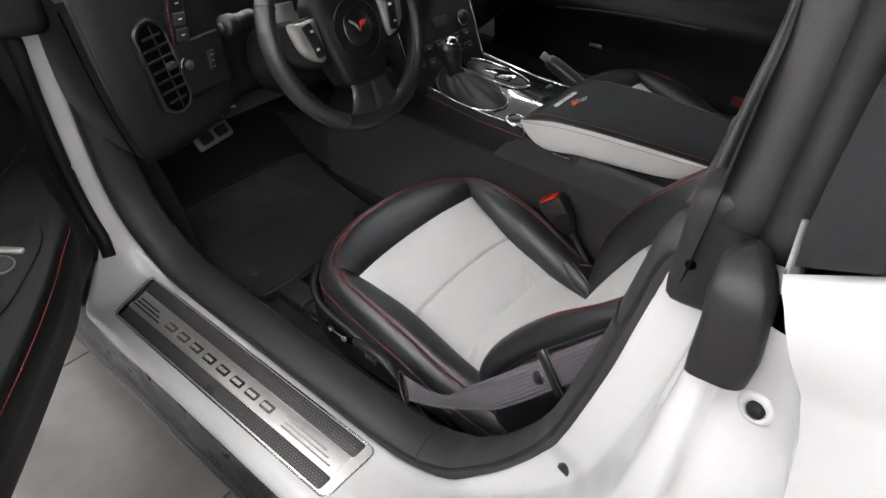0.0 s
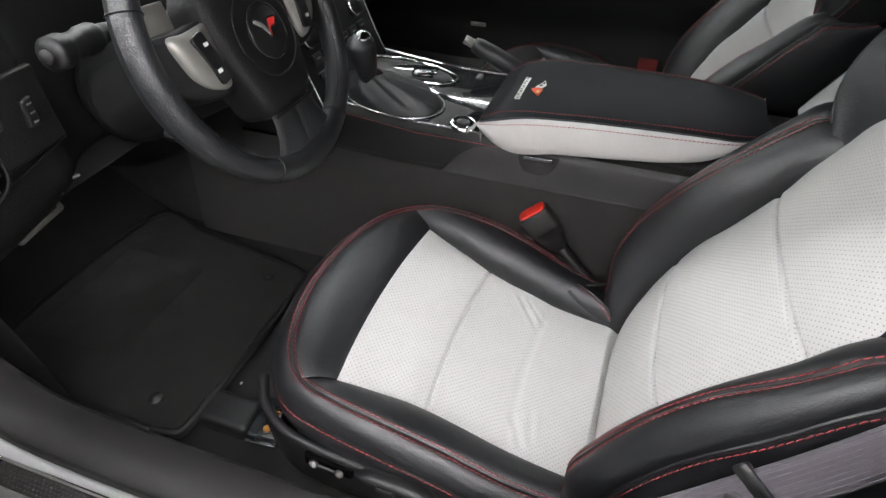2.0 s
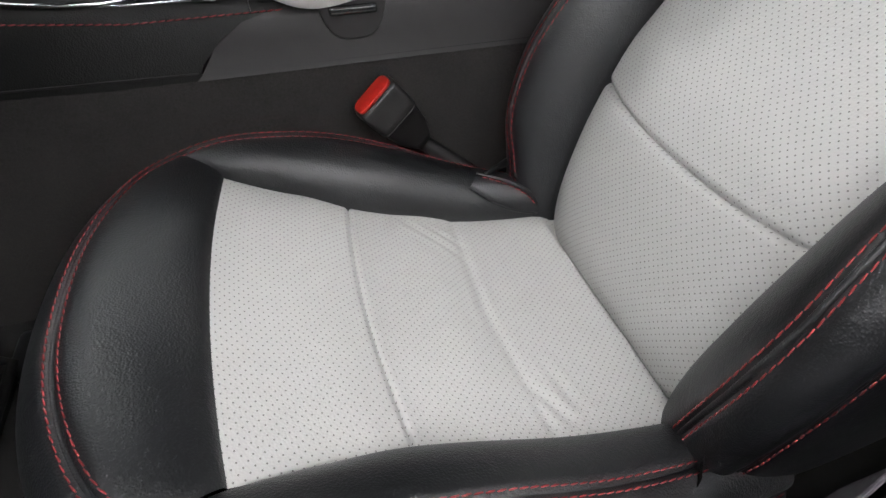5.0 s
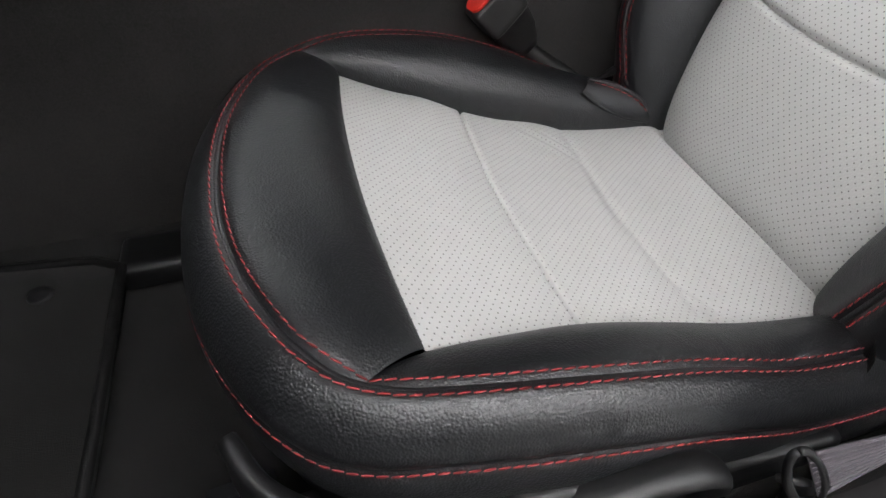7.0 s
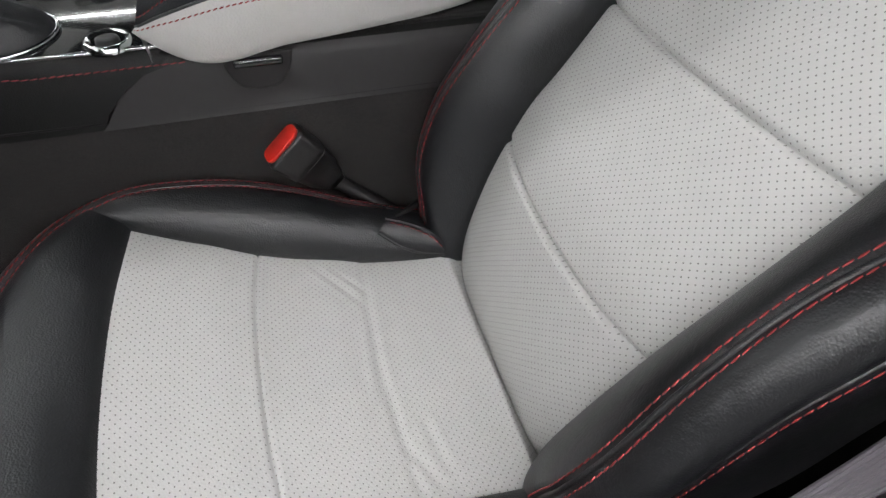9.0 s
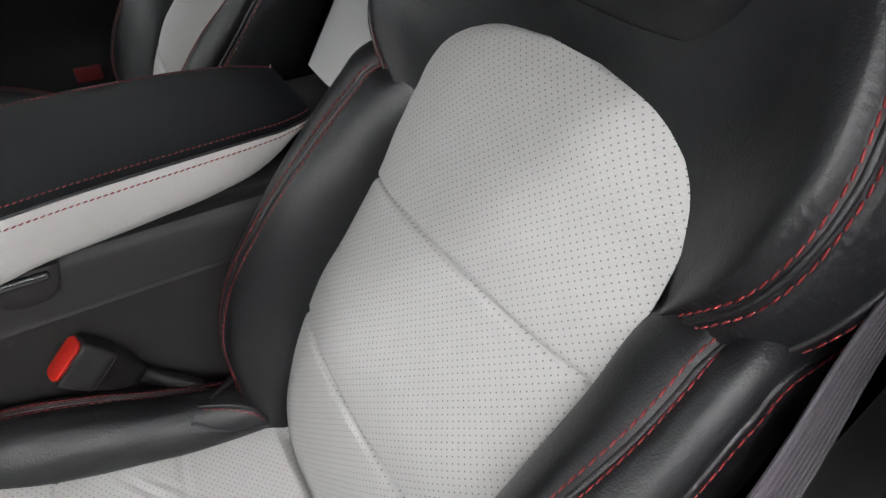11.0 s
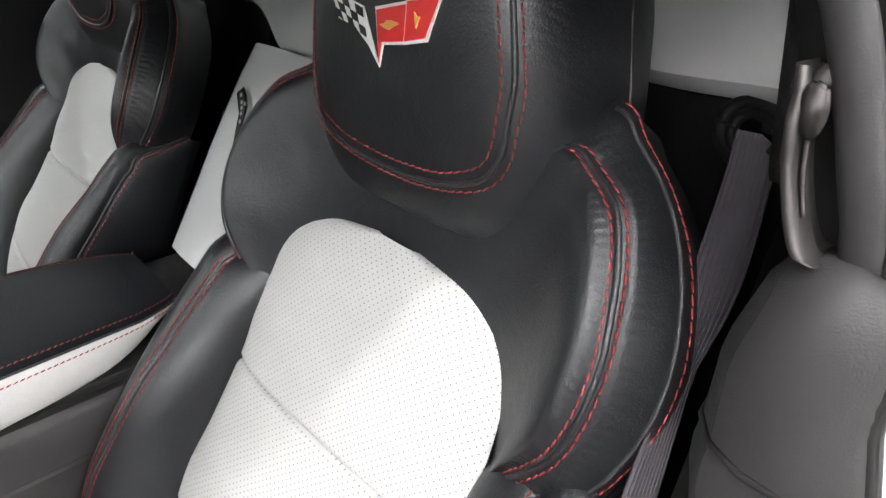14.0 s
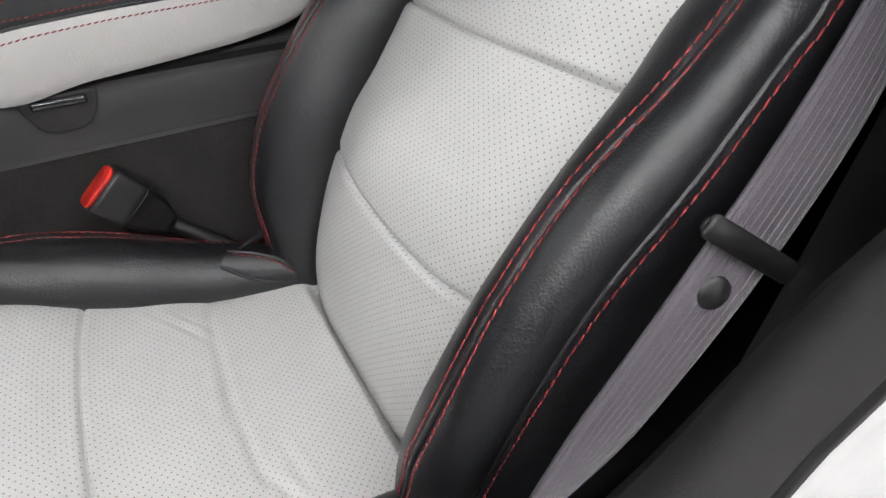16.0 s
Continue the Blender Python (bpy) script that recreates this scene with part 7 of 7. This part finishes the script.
part("mirror_arm", block((0.10, 0.06, 0.06), tuple(dp(0.10, -0.03, 0.955)), 0.02, 3, (0, 0, -36)), black_plastic, door)
part("door_mirror", block((0.20, 0.10, 0.13), tuple(dp(0.12, -0.24, 1.0)), 0.04, 4, (0, 0, -16)), white_paint, door)

# ---- passenger door ----
pdoor = thing("front_door", "closed passenger door with black inner panel", "car door", at=(1.1, 0.3, 0.3))
yy = np.linspace(-0.25, 0.98, 40)
prof = [(1.10, 0.94), (1.085, 0.90), (1.075, 0.78), (1.08, 0.68), (1.06, 0.66), (1.035, 0.63), (1.035, 0.60), (1.06, 0.56), (1.075, 0.46), (1.06, 0.40), (1.08, 0.32), (1.09, 0.25)]
part("inner_panel", grid_mesh("inner_panel", np.array([[(x, y, z - 0.05 * max(0, y - 0.2)) for y in yy] for x, z in prof])), black_vinyl, pdoor)
part("outer_skin", grid_mesh("outer_skin", np.array([[(x, y, z) for y in yy] for x, z in ((1.11, 0.94), (1.26, 0.90), (1.33, 0.7), (1.33, 0.5), (1.29, 0.2), (1.10, 0.2))])), white_paint, pdoor)
part("door_glass", grid_mesh("door_glass", np.array([[(1.12, y, 0.93) for y in np.linspace(-0.2, 0.9, 8)], [(1.06, y, 1.18) for y in np.linspace(-0.18, 0.55, 8)]])), clear_mat, pdoor)
part("pull_trim", tube_mesh("pull_trim", crv([(1.034, 0.72, 0.575), (1.032, 0.5, 0.60), (1.032, 0.25, 0.612)], 20), 0.004, 6), grey_panel, pdoor)
part("door_handle", block((0.01, 0.045, 0.012), (1.072, 0.585, 0.475), 0.003, 2), satin_silver, pdoor)
part("red_reflector", block((0.008, 0.05, 0.03), (1.060, 0.11, 0.428), 0.003, 2), dull_red, pdoor, "dull red reflector")
part("front_fender", grid_mesh("front_fender", np.array([[(CAR_X * 2 - x, y, z - 0.10 * (y - 0.93) ** 1.2 * (z > 0.5)) for y in np.linspace(0.93, 2.3, 12)] for x, z in fp])), white_paint, body)

# ---- seat belt of the driver ----
belt = thing("seat_belt", "dark grey woven seat belt beside the driver seat", "seat belt", at=(-0.28, -0.1, 0.6))
bc = crv([(-0.199, -0.343, 0.921), (-0.213, -0.306, 0.902), (-0.230, -0.252, 0.866), (-0.243, -0.200, 0.816), (-0.252, -0.162, 0.752), (-0.268, -0.108, 0.687), (-0.275, -0.054, 0.617), (-0.276, 0.005, 0.537), (-0.274, 0.068, 0.460), (-0.272, 0.125, 0.418), (-0.268, 0.190, 0.388)], 90)
TURN = ((0.9, 0.30, 0.1), (0.9, 0.36, 0.1), (0.82, 0.48, 0.2), (0.08, 0.80, 0.55), (0.25, 0.78, 0.54), (0.33, 0.78, 0.48), (0.32, 0.78, 0.5), (0.16, 0.70, 0.62), (-0.35, 0.15, 0.80), (-0.15, -0.38, 0.85), (0.10, -0.45, 0.85))
seg = np.concatenate([[0], np.cumsum(np.linalg.norm(np.diff(bc, axis=0), axis=1))])
at_knot = [seg[np.linalg.norm(bc - np.array(p), axis=1).argmin()] for p in ((-0.199, -0.343, 0.921), (-0.213, -0.306, 0.902), (-0.230, -0.252, 0.866), (-0.243, -0.200, 0.816), (-0.252, -0.162, 0.752), (-0.268, -0.108, 0.687), (-0.275, -0.054, 0.617), (-0.276, 0.005, 0.537), (-0.274, 0.068, 0.460), (-0.272, 0.125, 0.418), (-0.268, 0.190, 0.388))]
sides = np.stack([np.interp(seg, at_knot, [q[k] for q in TURN]) for k in range(3)], 1)
tg = np.gradient(bc, axis=0)
tg /= np.linalg.norm(tg, axis=1, keepdims=True)
sides -= tg * (sides * tg).sum(1, keepdims=True)
sides /= np.linalg.norm(sides, axis=1, keepdims=True)
belt_w = np.interp(np.linspace(0, 1, 90), [0, 0.3, 0.55, 0.78, 0.88, 1], [0.028, 0.033, 0.040, 0.046, 0.042, 0.046])
part("webbing", ribbon_mesh("webbing", bc, sides, belt_w, 0.0018), belt_web, belt)
for k in range(9):
    off = ((k - 4) * 0.0052 * belt_w / 0.046)[:, None]
    sn = sides / np.linalg.norm(sides, axis=1, keepdims=True)
    nr = np.cross(np.gradient(bc, axis=0), sn)
    nr /= np.linalg.norm(nr, axis=1, keepdims=True)
    for s2 in (-1, 1):
        part("webbing_rib", tube_mesh("webbing_rib", bc + sn * off + nr * s2 * 0.0009, 0.0007, 4, caps=False), belt_web, belt)
k = int(np.abs(bc[:, 1] + 0.066).argmin())
gm = frame_at(tuple(bc[k]), tuple(sides[k]), tuple(np.cross(bc[k + 1] - bc[k - 1], sides[k])))
part("belt_guide", slab(round_rect(0.060, 0.013, 0.003), 0.0035, gm @ Matrix.Translation((0, 0, -0.006)), 0.0015), black_plastic, belt, "black plastic belt guide")
part("belt_guide", slab(round_rect(0.052, 0.009, 0.003), 0.0035, gm @ Matrix.Translation((0, 0, 0.001)), 0.0012), black_plastic, belt)
k = int(np.abs(bc[:, 1] + 0.049).argmin())
gm = frame_at(tuple(bc[k]), tuple(sides[k]), tuple(np.cross(bc[k + 1] - bc[k - 1], sides[k])))
for z in (1, -1):
    part("stop_button", lathe_mesh("stop_button", [(0, 0.0048), (0.004, 0.0046), (0.006, 0.003), (0.0085, 0.003), (0.0095, 0.0)], 20, gm @ Matrix.Diagonal((1, 1, z, 1))), black_plastic, belt)
end = [bc[-1] + sides[-1] * 0.028 * math.cos(t) + (bc[-1] - bc[-5]) / np.linalg.norm(bc[-1] - bc[-5]) * (0.004 + 0.010 * math.sin(t)) for t in np.linspace(0, 2 * math.pi, 33)]
part("belt_anchor", tube_mesh("belt_anchor", end, 0.0028, 8), black_plastic, belt, "black anchor loop")
part("anchor_strap", ribbon_mesh("anchor_strap", crv([tuple(bc[-1] + np.array((0.004, 0.006, -0.008))), (-0.258, 0.175, 0.35), (-0.250, 0.150, 0.30), (-0.245, 0.14, 0.268)], 20), (0.2, 0.8, 0.3), 0.026, 0.004), black_plastic, belt)
for size, thick, back in ((0.019, 0.0045, 0.0), (0.030, 0.006, -0.004)):
    part("belt_bezel", tube_mesh("belt_bezel", [(-0.197 + size * math.cos(t), -0.343 + back - 0.006 * math.sin(t) - 0.35 * size * math.cos(t), 0.920 + 0.72 * size * math.sin(t)) for t in np.linspace(0, 2 * math.pi, 40)], thick, 8), black_vinyl, belt, "dark moulded slot that the belt comes out of")
# Flat disc painted near-black for the shade inside the belt opening.
part("belt_slot_shade", lathe_mesh("belt_slot_shade", [(0, 0.001), (0.012, 0.001), (0.019, 0.0)], 24, frame_at((-0.197, -0.346, 0.920), (1, -0.35, 0), (0.33, 0.94, 0.1)) @ Matrix.Diagonal((1, 0.7, 1, 1))), shade_black, belt)

# ---- power controls on the driver seat ----
def on_driver(nm, me, mat_, label="", parent=None):
    return part(nm, me, mat_, parent or driver, label)


shield = crv([(-0.168, 0.508, 0.412), (-0.200, 0.488, 0.402), (-0.226, 0.445, 0.396), (-0.235, 0.38, 0.391), (-0.235, 0.30, 0.380), (-0.232, 0.22, 0.352), (-0.228, 0.12, 0.338)], 50)
low = shield.copy()
low[:, 2] = 0.295
low[:, 0] += 0.004
on_driver("side_shield", grid_mesh("side_shield", patch(shield, low, 10, 0.008, (-1, 0.3, 0), 0.5)), black_plastic, "black plastic side shield")
on_driver("shield_lip", tube_mesh("shield_lip", shield + np.array((-0.002, 0, 0)), 0.007, 8), black_plastic)
# Raised block, near-black in place of the recess shade round the pins.
sw = on_driver("seat_switch", block((0.010, 0.068, 0.022), (-0.242, 0.374, 0.374), 0.005, 3, (3, 0, 0)), shade_black, "seat switch with two ball pins, recess shade painted near-black")
for y in (0.356, 0.392):
    on_driver("switch_pin", lathe_mesh("switch_pin", [(0, 0.0075), (0.003, 0.0070), (0.0055, 0.0050), (0.0062, 0.0028), (0.0052, 0.0005), (0.0035, -0.002)], 20, frame_at((-0.2472, y, 0.375 + (y - 0.374) * 0.1), (0, 1, 0), (-1, 0, 0.2))), pin_grey, parent=sw)
on_driver("switch_bar", tube_mesh("switch_bar", [(-0.2495, 0.360, 0.3738), (-0.2495, 0.388, 0.3762)], 0.0016, 8), pin_grey, parent=sw)
lv = crv([(-0.242, 0.334, 0.381), (-0.246, 0.304, 0.389), (-0.247, 0.266, 0.392), (-0.246, 0.240, 0.383), (-0.243, 0.228, 0.357), (-0.240, 0.226, 0.325)], 30)
on_driver("recline_lever", tube_mesh("recline_lever", lv, np.interp(np.linspace(0, 1, 30), [0, 0.1, 0.6, 1], [0.007, 0.0115, 0.0125, 0.011]), 16, flat=0.62), black_plastic, "black recline lever")
on_driver("lever_button", block((0.01, 0.026, 0.014), (-0.242, 0.296, 0.358), 0.003, 2), grey_panel)
on_driver("track_plate", block((0.07, 0.05, 0.006), (-0.166, 0.520, 0.300), 0.0015, 1, (0, 0, 6)), gloss_black)
on_driver("track_plate", block((0.075, 0.05, 0.006), (-0.166, 0.528, 0.282), 0.0015, 1, (0, 0, 6)), gloss_black)
for x in (-0.186, -0.160):
    on_driver("track_bolt", lathe_mesh("track_bolt", [(0, 0.004), (0.005, 0.004), (0.0075, 0.003), (0.008, 0)], 14, Matrix.Translation((x, 0.516, 0.3025)) @ Matrix.Scale(0.8, 4)), amber)
# leather tabs at the hinge of the backrest
for sg in (1, -1):
    drop = 0.002 if sg > 0 else 0.020
    tip = crv([(sg * 0.220, 0.128, 0.345), (sg * 0.212, 0.128, 0.382 - drop), (sg * 0.196, 0.120, 0.397 - drop), (sg * 0.178, 0.102, 0.393 - drop), (sg * 0.162, 0.080, 0.378 - drop), (sg * 0.150, 0.062, 0.364 - drop)], 40)
    root = tip + np.array((-sg * 0.016, 0.030, -0.010))
    T2 = patch(root, tip, 10, 0.006, (sg * 0.3, 0.3, 1), 0.6)
    on_driver("hinge_tab", grid_mesh("hinge_tab", T2), black_leather)
    on_driver("tab_edge", tube_mesh("tab_edge", tip, 0.0026, 6), black_leather)
    pts, nn = row_at(T2, 0.006, True, (sg * 0.3, 0.3, 1))
    on_driver("stitching", stitch_mesh("stitching", pts[4:36], nn[4:36]), red_thread, "red thread")
    gus = crv([(sg * 0.206, 0.090, 0.388), (sg * 0.190, 0.078, 0.392), (sg * 0.172, 0.058, 0.382), (sg * 0.156, 0.038, 0.368)], 24)
    low_g = gus + np.array((sg * 0.006, 0.022, -0.030))
    on_driver("hinge_gusset", grid_mesh("hinge_gusset", patch(gus, low_g, 8, -0.006, (0, 0.6, 1), 0.6)), black_vinyl)

# stitched leather tongue and loose fold by the buckle
tip = crv([(0.163, 0.131, 0.4105), (0.154, 0.102, 0.4025), (0.143, 0.079, 0.3915), (0.135, 0.068, 0.376)], 40) + np.array((-0.001, 0.001, 0.002))
root = crv([(0.150, 0.143, 0.403), (0.139, 0.120, 0.3865), (0.1345, 0.095, 0.3735), (0.132, 0.069, 0.366)], 40) + np.array((-0.001, 0.001, 0.002))
T3 = patch(root, tip, 12, 0.004, (-0.4, 0.3, 0.85), 0.6)
on_driver("hinge_tab", grid_mesh("hinge_tab", T3), fine_leather)
on_driver("tab_edge", tube_mesh("tab_edge", tip, 0.0022, 6), fine_leather)
on_driver("tab_edge", tube_mesh("tab_edge", root, 0.0014, 6), fine_leather)
pts, nn = row_at(T3, 0.005, True, (-0.4, 0.3, 0.85))
on_driver("stitching", stitch_mesh("stitching", pts[3:37], nn[3:37]), red_thread, "red thread")
on_driver("hinge_fold", tube_mesh("hinge_fold", crv([(0.172, 0.118, 0.404), (0.181, 0.098, 0.405), (0.189, 0.082, 0.404), (0.178, 0.078, 0.406), (0.164, 0.084, 0.402), (0.150, 0.078, 0.395)], 40), np.interp(np.linspace(0, 1, 40), [0, 0.3, 0.5, 0.8, 1], [0.002, 0.004, 0.006, 0.005, 0.002]), 8), black_vinyl)

# crumb on the carpet
part("paper_crumb", block((0.006, 0.004, 0.003), (-0.105, 0.625, 0.266), 0.0012, 1), white_thread, None)
tagged(bpy.data.objects["paper_crumb"], "tiny white crumb on the black carpet", "crumb")


# ---- road wheels, under the body ----
def road_wheel(x, y, sg):
    w = thing("road_wheel", "black tyre on a silver alloy wheel", "wheel", "road wheels", at=(x, y, 0.325))
    m = frame_at((x, y, 0.325), (0, 1, 0), (sg, 0, 0))
    tyre = part("tyre", lathe_mesh("tyre", [(0.235, -0.12), (0.29, -0.125), (0.318, -0.11), (0.325, -0.08), (0.325, 0.08), (0.318, 0.11), (0.29, 0.125), (0.235, 0.12)], 48, m), rubber, w)
    part("rim", lathe_mesh("rim", [(0.01, 0.07), (0.06, 0.075), (0.07, 0.06), (0.20, 0.085), (0.225, 0.115), (0.236, 0.118), (0.236, -0.118)], 48, m), satin_silver, w)
    for k in range(5):
        a = radians(72 * k)
        part("spoke", slab(round_rect(0.15, 0.045, 0.012), 0.03, m @ Matrix.Rotation(a, 4, "Z") @ Matrix.Translation((0.14, 0, 0.065)), 0.006), satin_silver, w)


for x, sg in ((-0.40, -1), (1.19, 1)):
    for y in (1.62, -1.05):
        road_wheel(x, y, sg)
